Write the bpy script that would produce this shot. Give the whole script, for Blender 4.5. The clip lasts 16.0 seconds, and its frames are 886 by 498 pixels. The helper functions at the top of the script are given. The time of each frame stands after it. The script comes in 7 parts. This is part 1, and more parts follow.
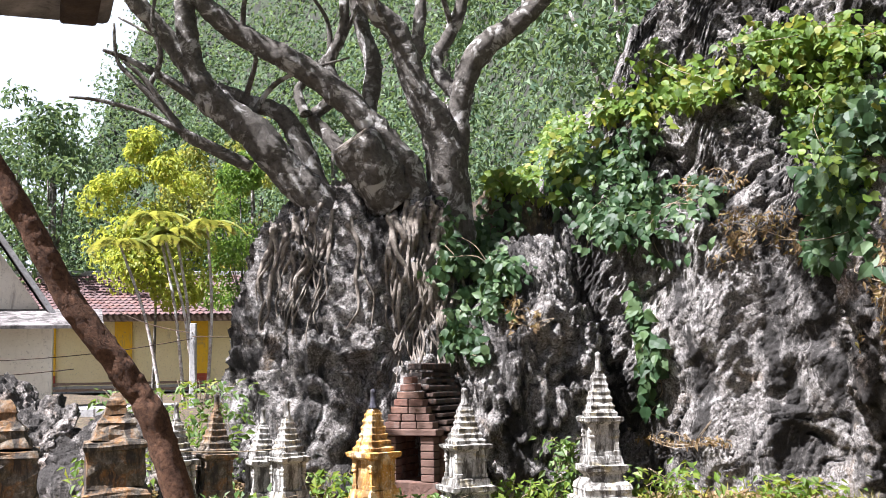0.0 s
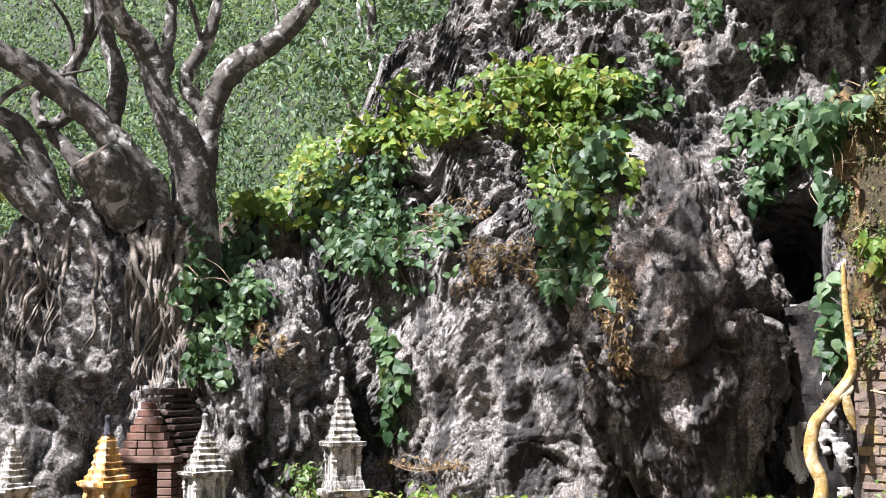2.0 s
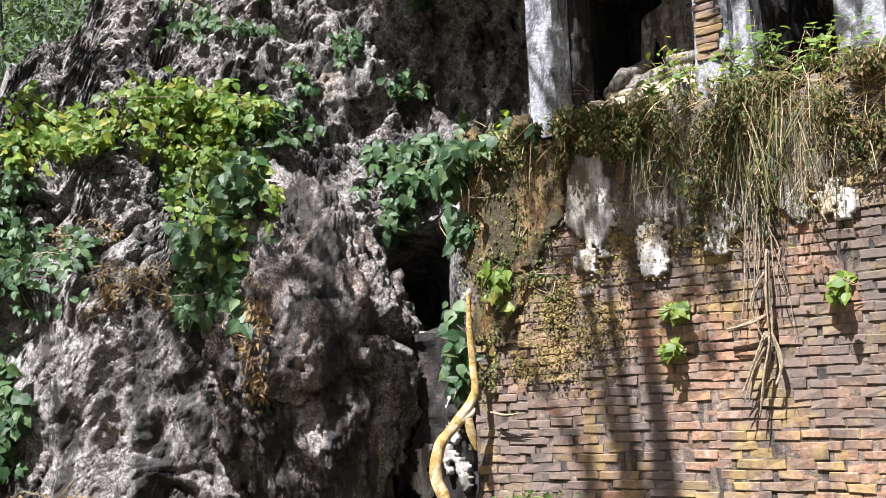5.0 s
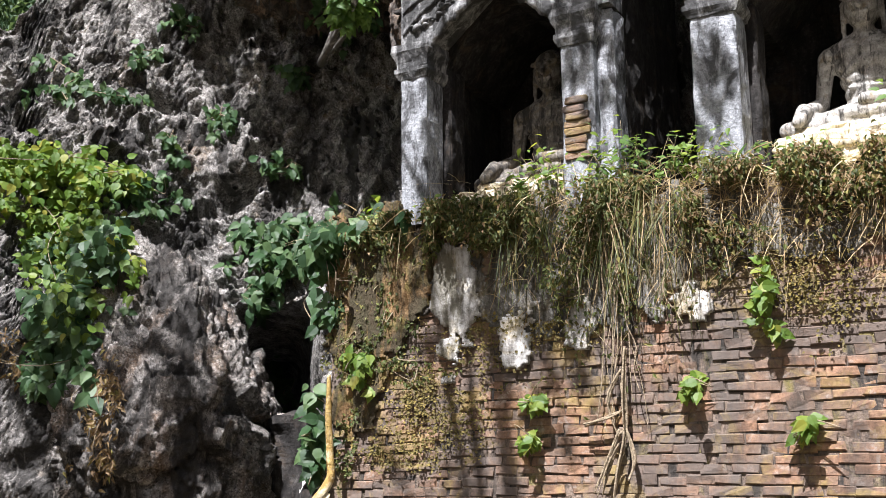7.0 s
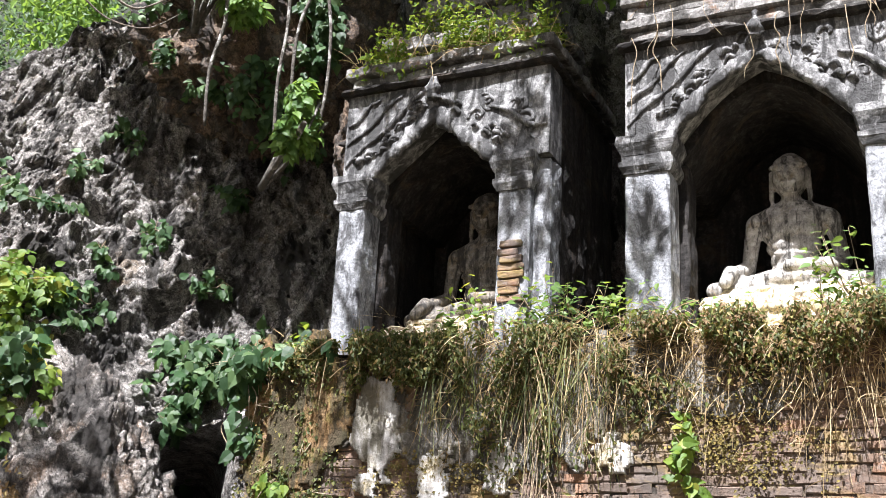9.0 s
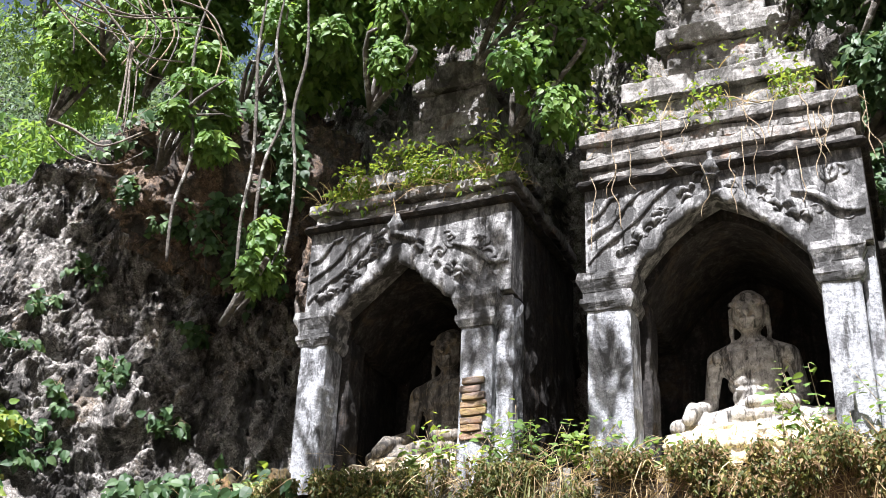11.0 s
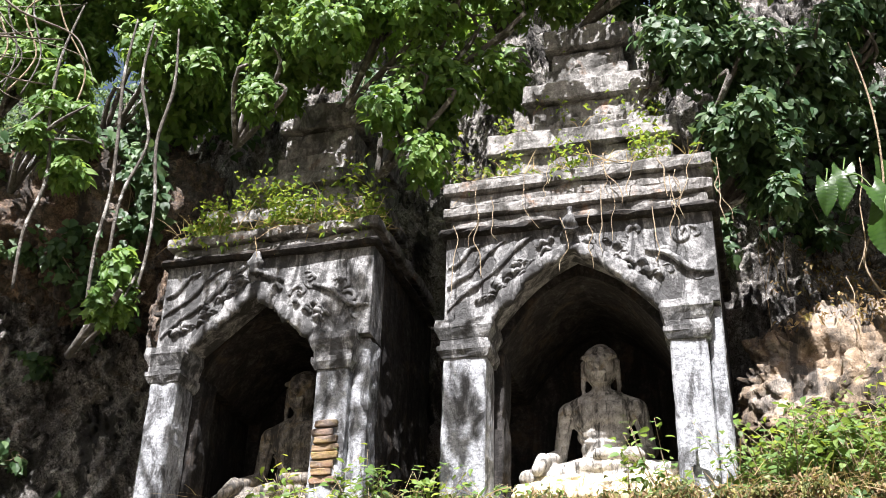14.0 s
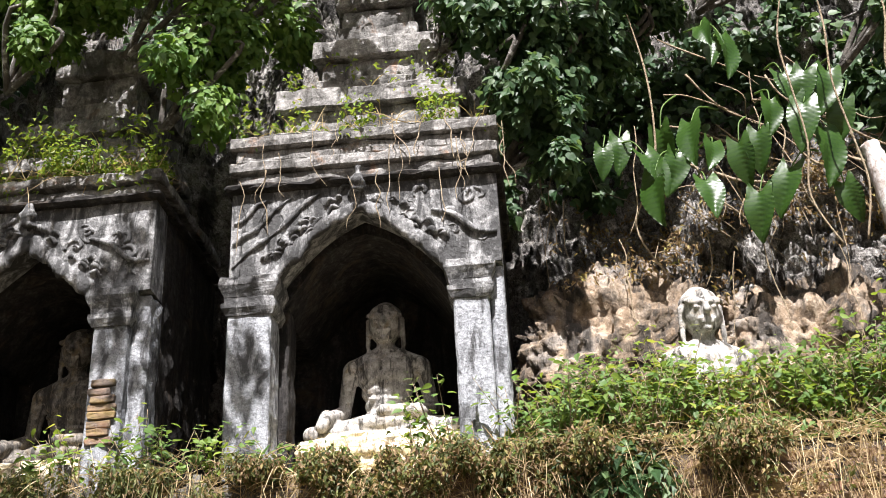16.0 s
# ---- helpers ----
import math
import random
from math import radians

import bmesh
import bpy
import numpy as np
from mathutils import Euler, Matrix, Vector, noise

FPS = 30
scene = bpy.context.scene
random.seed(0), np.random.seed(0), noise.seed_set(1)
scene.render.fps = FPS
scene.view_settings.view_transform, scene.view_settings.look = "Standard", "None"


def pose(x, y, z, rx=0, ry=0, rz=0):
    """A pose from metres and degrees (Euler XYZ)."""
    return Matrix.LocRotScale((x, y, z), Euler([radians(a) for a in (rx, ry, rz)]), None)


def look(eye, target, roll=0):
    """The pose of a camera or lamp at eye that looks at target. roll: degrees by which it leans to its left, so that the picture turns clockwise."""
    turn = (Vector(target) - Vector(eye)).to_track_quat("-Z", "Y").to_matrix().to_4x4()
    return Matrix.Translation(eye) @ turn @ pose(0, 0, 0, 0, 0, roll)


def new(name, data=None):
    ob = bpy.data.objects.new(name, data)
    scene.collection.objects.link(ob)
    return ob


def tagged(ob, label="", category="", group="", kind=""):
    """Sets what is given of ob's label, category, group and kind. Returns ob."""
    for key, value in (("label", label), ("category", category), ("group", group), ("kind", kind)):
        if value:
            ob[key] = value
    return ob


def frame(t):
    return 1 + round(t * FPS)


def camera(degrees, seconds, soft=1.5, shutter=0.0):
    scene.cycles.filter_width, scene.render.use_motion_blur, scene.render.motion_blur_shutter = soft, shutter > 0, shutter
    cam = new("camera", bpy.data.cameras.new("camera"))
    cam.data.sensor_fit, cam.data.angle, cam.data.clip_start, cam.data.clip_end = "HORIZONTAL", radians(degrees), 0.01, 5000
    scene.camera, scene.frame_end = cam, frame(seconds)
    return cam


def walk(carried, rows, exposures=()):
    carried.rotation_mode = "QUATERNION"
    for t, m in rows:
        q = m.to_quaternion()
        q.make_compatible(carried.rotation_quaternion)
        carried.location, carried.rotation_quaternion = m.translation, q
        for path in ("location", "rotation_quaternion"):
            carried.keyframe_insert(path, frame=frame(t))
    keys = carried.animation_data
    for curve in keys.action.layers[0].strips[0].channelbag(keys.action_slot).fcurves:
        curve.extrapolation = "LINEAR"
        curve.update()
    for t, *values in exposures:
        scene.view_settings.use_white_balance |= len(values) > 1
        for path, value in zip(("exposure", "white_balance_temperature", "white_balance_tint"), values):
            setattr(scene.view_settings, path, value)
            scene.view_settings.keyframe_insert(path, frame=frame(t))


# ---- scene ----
cam = camera(42.8, 16.0, soft=0.8)
EYE = (0.0, 0.0, 1.0)
# seconds, then the turn about x, y and z in degrees
PATH = [
    (0, 96.161, 1.065, 0.115),
    (0.5, 96.452, 0.769, -3.406),
    (1, 96.560, 0.782, -6.867),
    (1.5, 97.114, 0.672, -9.928),
    (2, 97.159, 1.088, -12.715),
    (2.5, 97.310, 1.188, -15.223),
    (3, 97.378, 1.423, -18.630),
    (3.5, 97.359, 2.311, -22.330),
    (4, 97.322, 2.816, -25.674),
    (4.5, 97.516, 2.350, -28.462),
    (4.7, 97.587, 2.300, -29.521),
    (6.8, 101.817, 0.727, -37.366),
    (7, 102.084, 0.386, -38.125),
    (7.5, 102.982, -0.180, -39.757),
    (8, 104.998, -1.185, -41.207),
    (8.5, 107.465, -2.131, -42.069),
    (9, 109.029, -2.950, -42.718),
    (9.5, 110.988, -3.255, -42.914),
    (9.7, 111.688, -3.260, -43.114),
    (11.8, 118.481, -2.451, -46.546),
    (12, 119.093, -2.781, -47.249),
    (12.5, 120.279, -2.554, -48.470),
    (13, 120.505, -2.779, -49.586),
    (13.5, 118.960, -2.556, -50.375),
    (14, 118.496, -1.656, -52.090),
    (14.5, 117.764, -0.410, -54.917),
    (15, 117.235, 0.754, -56.956),
    (15.5, 116.801, 1.542, -59.739),
    (16, 116.307, 2.454, -62.073),
]
walk(cam, [(t, pose(*EYE, rx, ry, rz)) for t, rx, ry, rz in PATH],
     [(0, 1.92, 6050, 19), (4.5, 1.78, 6100, 18), (7, 1.52, 6100, 16), (8.5, 1.85, 6100, 16), (9.5, 1.92, 6100, 16), (12.5, 2.0, 6200, 16), (14, 1.98, 6300, 16), (16, 1.64, 6350, 16)])

# ---- light ----
SUN_AZ, SUN_EL = 244.0, 57.0        # compass style: clockwise from +y, degrees
world = bpy.data.worlds.new("sky")
scene.world = world
world.use_nodes = True
wn, wl = world.node_tree.nodes, world.node_tree.links
sky = wn.new("ShaderNodeTexSky")
sky.sky_type, sky.sun_disc = "NISHITA", False
sky.dust_density, sky.air_density = 5.0, 1.2
sky.sun_elevation, sky.sun_rotation = radians(SUN_EL), radians(SUN_AZ)
wl.new(sky.outputs["Color"], wn["Background"].inputs["Color"])
wn["Background"].inputs["Strength"].default_value = 0.033
sun = new("sun", bpy.data.lights.new("sun", "SUN"))
sun.data.energy, sun.data.angle, sun.data.color = 5.0, radians(0.5), (1.0, 0.98, 0.95)
sa, se = radians(SUN_AZ), radians(SUN_EL)
sun.matrix_world = look((20 * math.sin(sa) * math.cos(se), 20 * math.cos(sa) * math.cos(se), 20 * math.sin(se)), (0, 0, 0))

# ---- frames of reference ----
TURN = radians(-68)
FACADE = Matrix.Rotation(TURN, 4, "Z")          # local x along the wall, y into the hill


def polar(az, r, z=0.0):
    a = radians(az)
    return Vector((r * math.sin(a), r * math.cos(a), z))


def fac(s, d, z=0.0):
    return FACADE @ Vector((s, d, z))


# ---- noise ----
def _hash(i, j, k, seed):
    h = (i * 374761393 + j * 668265263 + k * 2147483647 + seed * 1274126177) & 0xFFFFFFFF
    h = ((h ^ (h >> 13)) * 1274126177) & 0xFFFFFFFF
    h = ((h ^ (h >> 16)) * 2246822519) & 0xFFFFFFFF
    return ((h ^ (h >> 15)) & 0xFFFFFF) / float(0xFFFFFF)


def vnoise(p, seed=0):
    """Smooth value noise in -1..1 for an array of places."""
    p = np.asarray(p, float)
    q = np.floor(p).astype(np.int64)
    w = p - q
    w = w * w * w * (w * (w * 6 - 15) + 10)
    out = 0
    for a in (0, 1):
        for b in (0, 1):
            for c in (0, 1):
                k = (w[:, 0] if a else 1 - w[:, 0]) * (w[:, 1] if b else 1 - w[:, 1]) * (w[:, 2] if c else 1 - w[:, 2])
                out = out + k * _hash(q[:, 0] + a, q[:, 1] + b, q[:, 2] + c, seed)
    return out * 2 - 1


def fbm(p, octaves=4, seed=0, gain=0.5, ridged=False):
    total, amp, p = 0, 1.0, np.asarray(p, float)
    for o in range(octaves):
        v = vnoise(p, seed + o * 17)
        total = total + amp * ((1 - 2 * np.abs(v)) if ridged else v)
        p, amp = p * 2.03 + 11.7, amp * gain
    return total


def facets(p, scale, seed):
    """Broken planes: every cell of stone ends in a flat face with a tilt of its own."""
    q = np.asarray(p, float) * scale
    base = np.floor(q).astype(np.int64)
    best = np.full(len(q), 1e9)
    out = np.zeros(len(q))
    for a in (-1, 0, 1):
        for b in (-1, 0, 1):
            for c in (-1, 0, 1):
                i, j, k = base[:, 0] + a, base[:, 1] + b, base[:, 2] + c
                d = q - np.stack([i + _hash(i, j, k, seed), j + _hash(i, j, k, seed + 1), k + _hash(i, j, k, seed + 2)], -1)
                r = (d * d).sum(1)
                near = r < best
                tilt = np.stack([_hash(i, j, k, seed + 3), _hash(i, j, k, seed + 4), _hash(i, j, k, seed + 5)], -1) - 0.5
                val = 1.3 * (d * tilt).sum(1) + 0.5 * (_hash(i, j, k, seed + 6) - 0.5)
                out = np.where(near, val, out)
                best = np.where(near, r, best)
    return out


# ---- mesh helpers ----
def mesh_np(name, verts, faces, material, smooth=True):
    """A mesh from an array of places and an array of faces that all have as many corners."""
    verts, faces = np.asarray(verts, np.float32), np.asarray(faces, np.int32)
    me = bpy.data.meshes.new(name)
    n, k = faces.shape
    me.vertices.add(len(verts)), me.loops.add(n * k), me.polygons.add(n)
    me.vertices.foreach_set("co", verts.ravel())
    me.loops.foreach_set("vertex_index", faces.ravel())
    me.polygons.foreach_set("loop_start", np.arange(n, dtype=np.int32) * k)
    me.polygons.foreach_set("use_smooth", np.full(n, smooth))
    me.update(calc_edges=True)
    me.validate()
    me.materials.append(material)
    return me


def thing_np(name, verts, faces, material, label="", category="", group="", kind="", smooth=True, parent=None):
    ob = new(name, mesh_np(name, verts, faces, material, smooth))
    if parent:
        ob.parent = parent
    return tagged(ob, label, category, group, kind)


def part(name, bm, material, parent=None, label="", smooth=False):
    """Links a bmesh as one mesh object under a thing or under a part."""
    me = bpy.data.meshes.new(name)
    if smooth:
        for f in bm.faces:
            f.smooth = True
    bm.to_mesh(me)
    bm.free()
    me.materials.append(material)
    ob = new(name, me)
    if parent:
        ob.parent = parent
    return tagged(ob, label)


def root(name, m, label="", category="", group="", kind=""):
    ob = new(name)
    ob.empty_display_size = 0.1
    ob.matrix_world = m
    return tagged(ob, label, category, group, kind)


def box(bm, x0, x1, y0, y1, z0, z1, bevel=0.0, taper=(1, 1)):
    """A block between two corners; taper scales its top about its middle."""
    cx, cy = (x0 + x1) / 2, (y0 + y1) / 2
    lo = [(x0, y0), (x1, y0), (x1, y1), (x0, y1)]
    vs = [bm.verts.new((x, y, z0)) for x, y in lo]
    vs += [bm.verts.new((cx + (x - cx) * taper[0], cy + (y - cy) * taper[1], z1)) for x, y in lo]
    fs = [bm.faces.new([vs[i] for i in q]) for q in ((3, 2, 1, 0), (4, 5, 6, 7), (0, 1, 5, 4), (1, 2, 6, 5), (2, 3, 7, 6), (3, 0, 4, 7))]
    if bevel:
        es = list({e for f in fs for e in f.edges})
        bmesh.ops.bevel(bm, geom=es, offset=bevel, segments=2, affect="EDGES", profile=0.5)
    return bm


def rough(bm, amount, scale=6.0, seed=0, cuts=0):
    """Subdivides long edges and wears the surface unevenly."""
    if cuts:
        bmesh.ops.subdivide_edges(bm, edges=bm.edges[:], cuts=cuts, use_grid_fill=True)
    bm.normal_update()
    co = np.array([v.co[:] for v in bm.verts])
    d = fbm(co * scale, 3, seed) * amount
    for v, k in zip(bm.verts, d):
        v.co += v.normal * float(k)
    return bm


def lathe_square(bm, profile, cx=0.0, cy=0.0, round_=0.0):
    """Stacks square rings (half width, height) into one closed solid, as stucco mouldings are."""
    rings = []
    for w, z in profile:
        rings.append([bm.verts.new((cx + w * a, cy + w * b, z)) for a, b in ((-1, -1), (1, -1), (1, 1), (-1, 1))])
    bm.faces.new(rings[0][::-1]), bm.faces.new(rings[-1])
    for a, b in zip(rings, rings[1:]):
        for i in range(4):
            bm.faces.new((a[i], a[(i + 1) % 4], b[(i + 1) % 4], b[i]))
    return bm


def tube_arrays(points, radii, sides=10, wobble=0.0, seed=0, steps=6):
    """Vertices and quads of a tapering limb along a smooth line through the given places."""
    pts = [Vector(p) for p in points]
    P, Rr = [], []
    for i in range(len(pts) - 1):
        p0, p1, p2, p3 = pts[max(i - 1, 0)], pts[i], pts[i + 1], pts[min(i + 2, len(pts) - 1)]
        for k in range(steps):
            t = k / steps
            P.append(0.5 * ((2 * p1) + (p2 - p0) * t + (2 * p0 - 5 * p1 + 4 * p2 - p3) * t * t + (3 * p1 - p0 - 3 * p2 + p3) * t ** 3))
            Rr.append(radii[i] * (1 - t) + radii[i + 1] * t)
    P.append(pts[-1]), Rr.append(radii[-1])
    P, Rr = np.array([p[:] for p in P]), np.array(Rr)
    T = np.gradient(P, axis=0)
    T /= np.linalg.norm(T, axis=1)[:, None] + 1e-9
    ref = np.array([0.31, 0.2, 0.93])
    if abs(T.mean(0) @ ref) > 0.85:
        ref = np.array([0.9, -0.4, 0.1])
    A = np.cross(T, ref)
    A /= np.linalg.norm(A, axis=1)[:, None] + 1e-9
    B = np.cross(T, A)
    th = np.linspace(0, 2 * np.pi, sides, endpoint=False)
    ring = P[:, None] + Rr[:, None, None] * (np.cos(th)[None, :, None] * A[:, None] + np.sin(th)[None, :, None] * B[:, None])
    if wobble:
        d = fbm(ring.reshape(-1, 3) * 7.0, 3, seed).reshape(ring.shape[:2]) + 0.7 * fbm(ring.reshape(-1, 3) * 26.0, 2, seed + 5).reshape(ring.shape[:2])
        ring = ring + (ring - P[:, None]) * (d * wobble)[..., None]
    n, m = ring.shape[:2]
    i, j = np.meshgrid(np.arange(n - 1), np.arange(m), indexing="ij")
    f = np.stack([i * m + j, i * m + (j + 1) % m, (i + 1) * m + (j + 1) % m, (i + 1) * m + j], -1).reshape(-1, 4)
    v = np.concatenate([ring.reshape(-1, 3), P[:1], P[-1:]])
    caps = [[n * m, (k + 1) % m, k, k] for k in range(m)] + [[n * m + 1, (n - 1) * m + k, (n - 1) * m + (k + 1) % m, (n - 1) * m + (k + 1) % m] for k in range(m)]
    return v, np.concatenate([f, np.array([c[:3] + [c[2]] for c in caps])])


def join_arrays(pieces):
    vs, fs, n = [], [], 0
    for v, f in pieces:
        vs.append(v), fs.append(np.asarray(f) + n)
        n += len(v)
    return np.concatenate(vs), np.concatenate(fs)


def tube_mesh(name, pieces, material):
    """A mesh of several limbs; end caps are triangles."""
    v, f = join_arrays(pieces)
    me = bpy.data.meshes.new(name)
    me.from_pydata(v.tolist(), [], [list(dict.fromkeys(q)) for q in f.tolist()])
    me.polygons.foreach_set("use_smooth", np.ones(len(me.polygons), bool))
    me.materials.append(material)
    return me


def leaves(places, ways, size, rng, spread=0.5, fold=0.18, droop=0.5, slim=0.55, full=False):
    """Arrays of many small pointed, folded leaves: four triangles each, at the given places, facing roughly the given ways."""
    n = len(places)
    s = size * rng.uniform(0.55, 1.35, n)[:, None]
    nrm = np.asarray(ways, float) + rng.normal(0, spread, (n, 3))
    nrm /= np.linalg.norm(nrm, axis=1)[:, None] + 1e-9
    tip = rng.normal(0, 1, (n, 3)) - np.array([0, 0, droop * 1.6])
    tip -= (tip * nrm).sum(1)[:, None] * nrm
    tip /= np.linalg.norm(tip, axis=1)[:, None] + 1e-9
    side = np.cross(nrm, tip)
    b = np.asarray(places, float)
    if full:
        # a broad rounded blade with a drawn-out tip: four points on the midrib, two on each side
        bend = -nrm * s * fold
        rib = [b, b + tip * s * 0.3 + bend * 0.05, b + tip * s * 0.65 + bend * 0.4, b + tip * s + bend * 1.4]
        edge = [(b + tip * s * t + side * k * s * w * slim + nrm * s * fold * 0.7 * w + bend * t * 0.6) for k in (1, -1) for t, w in ((0.08, 0.4), (0.36, 0.56), (0.7, 0.3))]
        v = np.stack(rib + edge, 1).reshape(-1, 3)
        k = (np.arange(n) * 10)[:, None]
        f = np.concatenate([k + q for q in ([0, 1, 4], [1, 5, 4], [1, 2, 5], [2, 6, 5], [2, 3, 6], [0, 7, 1], [1, 7, 8], [1, 8, 2], [2, 8, 9], [2, 9, 3])])
        return v, f
    mid = b + tip * s * 0.45 - nrm * s * fold * 0.3
    end = b + tip * s - nrm * s * fold * 1.2
    lf = b + tip * s * 0.4 + side * s * slim * 0.5 + nrm * s * fold
    rt = b + tip * s * 0.4 - side * s * slim * 0.5 + nrm * s * fold
    v = np.stack([b, lf, end, rt, mid], 1).reshape(-1, 3)
    k = (np.arange(n) * 5)[:, None]
    f = np.concatenate([k + [0, 4, 1], k + [1, 4, 2], k + [0, 3, 4], k + [3, 2, 4]])
    return v, f


def blob_points(rng, n, centre, radii, shell=0.6):
    """Places and outward ways in a loose clump, denser towards its outside."""
    d = rng.normal(0, 1, (n, 3))
    d /= np.linalg.norm(d, axis=1)[:, None]
    r = shell + (1 - shell) * rng.random(n) ** 0.5
    wob = 1 + 0.35 * vnoise(d * 2.2 + np.asarray(centre), 5)
    return np.asarray(centre) + d * (r * wob)[:, None] * np.asarray(radii), d * [1, 1, 0.6] + [0, 0, 0.6]

# ---- materials ----
def shader(name, rough_=0.9, spec=0.3):
    m = bpy.data.materials.new(name)
    m.use_nodes = True
    nt = m.node_tree
    b = nt.nodes["Principled BSDF"]
    b.inputs["Roughness"].default_value = rough_
    b.inputs["Specular IOR Level"].default_value = spec
    return m, nt, b


def coords(nt, scale=(1, 1, 1), kind="Object"):
    tc = nt.nodes.new("ShaderNodeTexCoord")
    mp = nt.nodes.new("ShaderNodeMapping")
    mp.inputs["Scale"].default_value = scale
    nt.links.new(tc.outputs[kind], mp.inputs["Vector"])
    return mp.outputs["Vector"]


def noise_tex(nt, vec, scale, detail=6, rough_=0.6, distortion=0.0):
    t = nt.nodes.new("ShaderNodeTexNoise")
    t.inputs["Scale"].default_value, t.inputs["Detail"].default_value = scale, detail
    t.inputs["Roughness"].default_value, t.inputs["Distortion"].default_value = rough_, distortion
    nt.links.new(vec, t.inputs["Vector"])
    return t.outputs["Fac"]


def ramp(nt, fac_, stops):
    r = nt.nodes.new("ShaderNodeValToRGB")
    el = r.color_ramp.elements
    while len(el) < len(stops):
        el.new(0.5)
    for e, (p, c) in zip(el, stops):
        e.position, e.color = p, (*c, 1) if len(c) == 3 else c
    nt.links.new(fac_, r.inputs["Fac"])
    return r.outputs["Color"]


def grey(v):
    return (v, v, v)


def mix(nt, fac_, a, b, mode="MIX"):
    m = nt.nodes.new("ShaderNodeMix")
    m.data_type, m.blend_type = "RGBA", mode
    for sock, val in ((m.inputs["Factor"], fac_), (m.inputs["A"], a), (m.inputs["B"], b)):
        if isinstance(val, (int, float)):
            sock.default_value = val
        elif isinstance(val, tuple):
            sock.default_value = (*val, 1)
        else:
            nt.links.new(val, sock)
    return m.outputs["Result"]


def bump(nt, b, height, strength=0.5, dist=0.02, chain=None):
    n = nt.nodes.new("ShaderNodeBump")
    n.inputs["Strength"].default_value, n.inputs["Distance"].default_value = strength, dist
    nt.links.new(height, n.inputs["Height"])
    if chain:
        nt.links.new(chain, n.inputs["Normal"])
    nt.links.new(n.outputs["Normal"], b.inputs["Normal"])
    return n.outputs["Normal"]


def stone(name, dark, mid, light, scale=1.0, stain=(0.035, 0.033, 0.03), tint=None, tint_at=(0.52, 0.66), streak=2.0, rough_=0.92, relief=1.0, stain_at=(0.42, 0.56), cracks=0.0):
    """Weathered mineral surface: mottled colour, dark lichen streaks, a second tint in patches, pitted relief."""
    m, nt, b = shader(name, rough_, 0.25)
    v = coords(nt)
    vs = coords(nt, (streak, streak, 0.45))
    fine = noise_tex(nt, v, 9 * scale, 10, 0.72, 0.1)
    big = noise_tex(nt, v, 1.4 * scale, 5, 0.6, 0.4)
    col = ramp(nt, fine, [(0.3, dark), (0.5, mid), (0.68, light)])
    col = mix(nt, ramp(nt, big, [(0.35, grey(0)), (0.65, grey(1))]), mix(nt, 0.45, col, dark), col)
    if tint:
        tn = noise_tex(nt, v, 2.6 * scale, 7, 0.65, 0.8)
        col = mix(nt, ramp(nt, tn, [(tint_at[0], grey(0)), (tint_at[1], grey(0.85))]), col, tint)
    sp = noise_tex(nt, v, 26 * scale, 6, 0.75, 0.2)
    col = mix(nt, ramp(nt, sp, [(0.56, grey(0)), (0.63, grey(0.55))]), col, light)
    col = mix(nt, ramp(nt, sp, [(0.36, grey(0.6)), (0.43, grey(0))]), col, stain)
    if cracks:
        pit = noise_tex(nt, v, 55 * scale, 4, 0.7, 0.1)
        col = mix(nt, ramp(nt, pit, [(0.38, grey(0.8)), (0.47, grey(0))]), col, stain)
        col = mix(nt, ramp(nt, pit, [(0.57, grey(0)), (0.66, grey(0.7))]), col, light)
    st = noise_tex(nt, vs, 2.3 * scale, 8, 0.68, 0.6)
    col = mix(nt, ramp(nt, st, [(stain_at[0], grey(0.9)), (stain_at[1], grey(0))]), col, stain)
    if cracks:
        ve = nt.nodes.new("ShaderNodeTexVoronoi")
        ve.feature = "DISTANCE_TO_EDGE"
        ve.inputs["Scale"].default_value = cracks
        wv = nt.nodes.new("ShaderNodeVectorMath")
        wv.operation = "MULTIPLY_ADD"
        nz = nt.nodes.new("ShaderNodeTexNoise")
        nz.inputs["Scale"].default_value, nz.inputs["Detail"].default_value = 3.0, 5
        nt.links.new(v, nz.inputs["Vector"])
        nt.links.new(nz.outputs["Color"], wv.inputs[0])
        wv.inputs[1].default_value = (0.5, 0.5, 0.5)
        nt.links.new(v, wv.inputs[2])
        nt.links.new(wv.outputs["Vector"], ve.inputs["Vector"])
        edge = ramp(nt, ve.outputs["Distance"], [(0.0, grey(0.8)), (0.035, grey(0))])
        edge = mix(nt, ramp(nt, big, [(0.4, grey(0)), (0.6, grey(1))]), (0, 0, 0), edge)
        col = mix(nt, edge, col, stain)
    nt.links.new(col, b.inputs["Base Color"])
    vo = nt.nodes.new("ShaderNodeTexVoronoi")
    vo.feature = "F1"
    vo.inputs["Scale"].default_value = 13 * scale
    nt.links.new(v, vo.inputs["Vector"])
    n1 = bump(nt, b, fine, 0.9 * relief, 0.05 / scale)
    n2 = bump(nt, b, vo.outputs["Distance"], 0.35 * relief, 0.04 / scale, n1)
    bump(nt, b, noise_tex(nt, v, 60 * scale, 6, 0.7), 0.5 * relief, 0.008, n2)
    return m


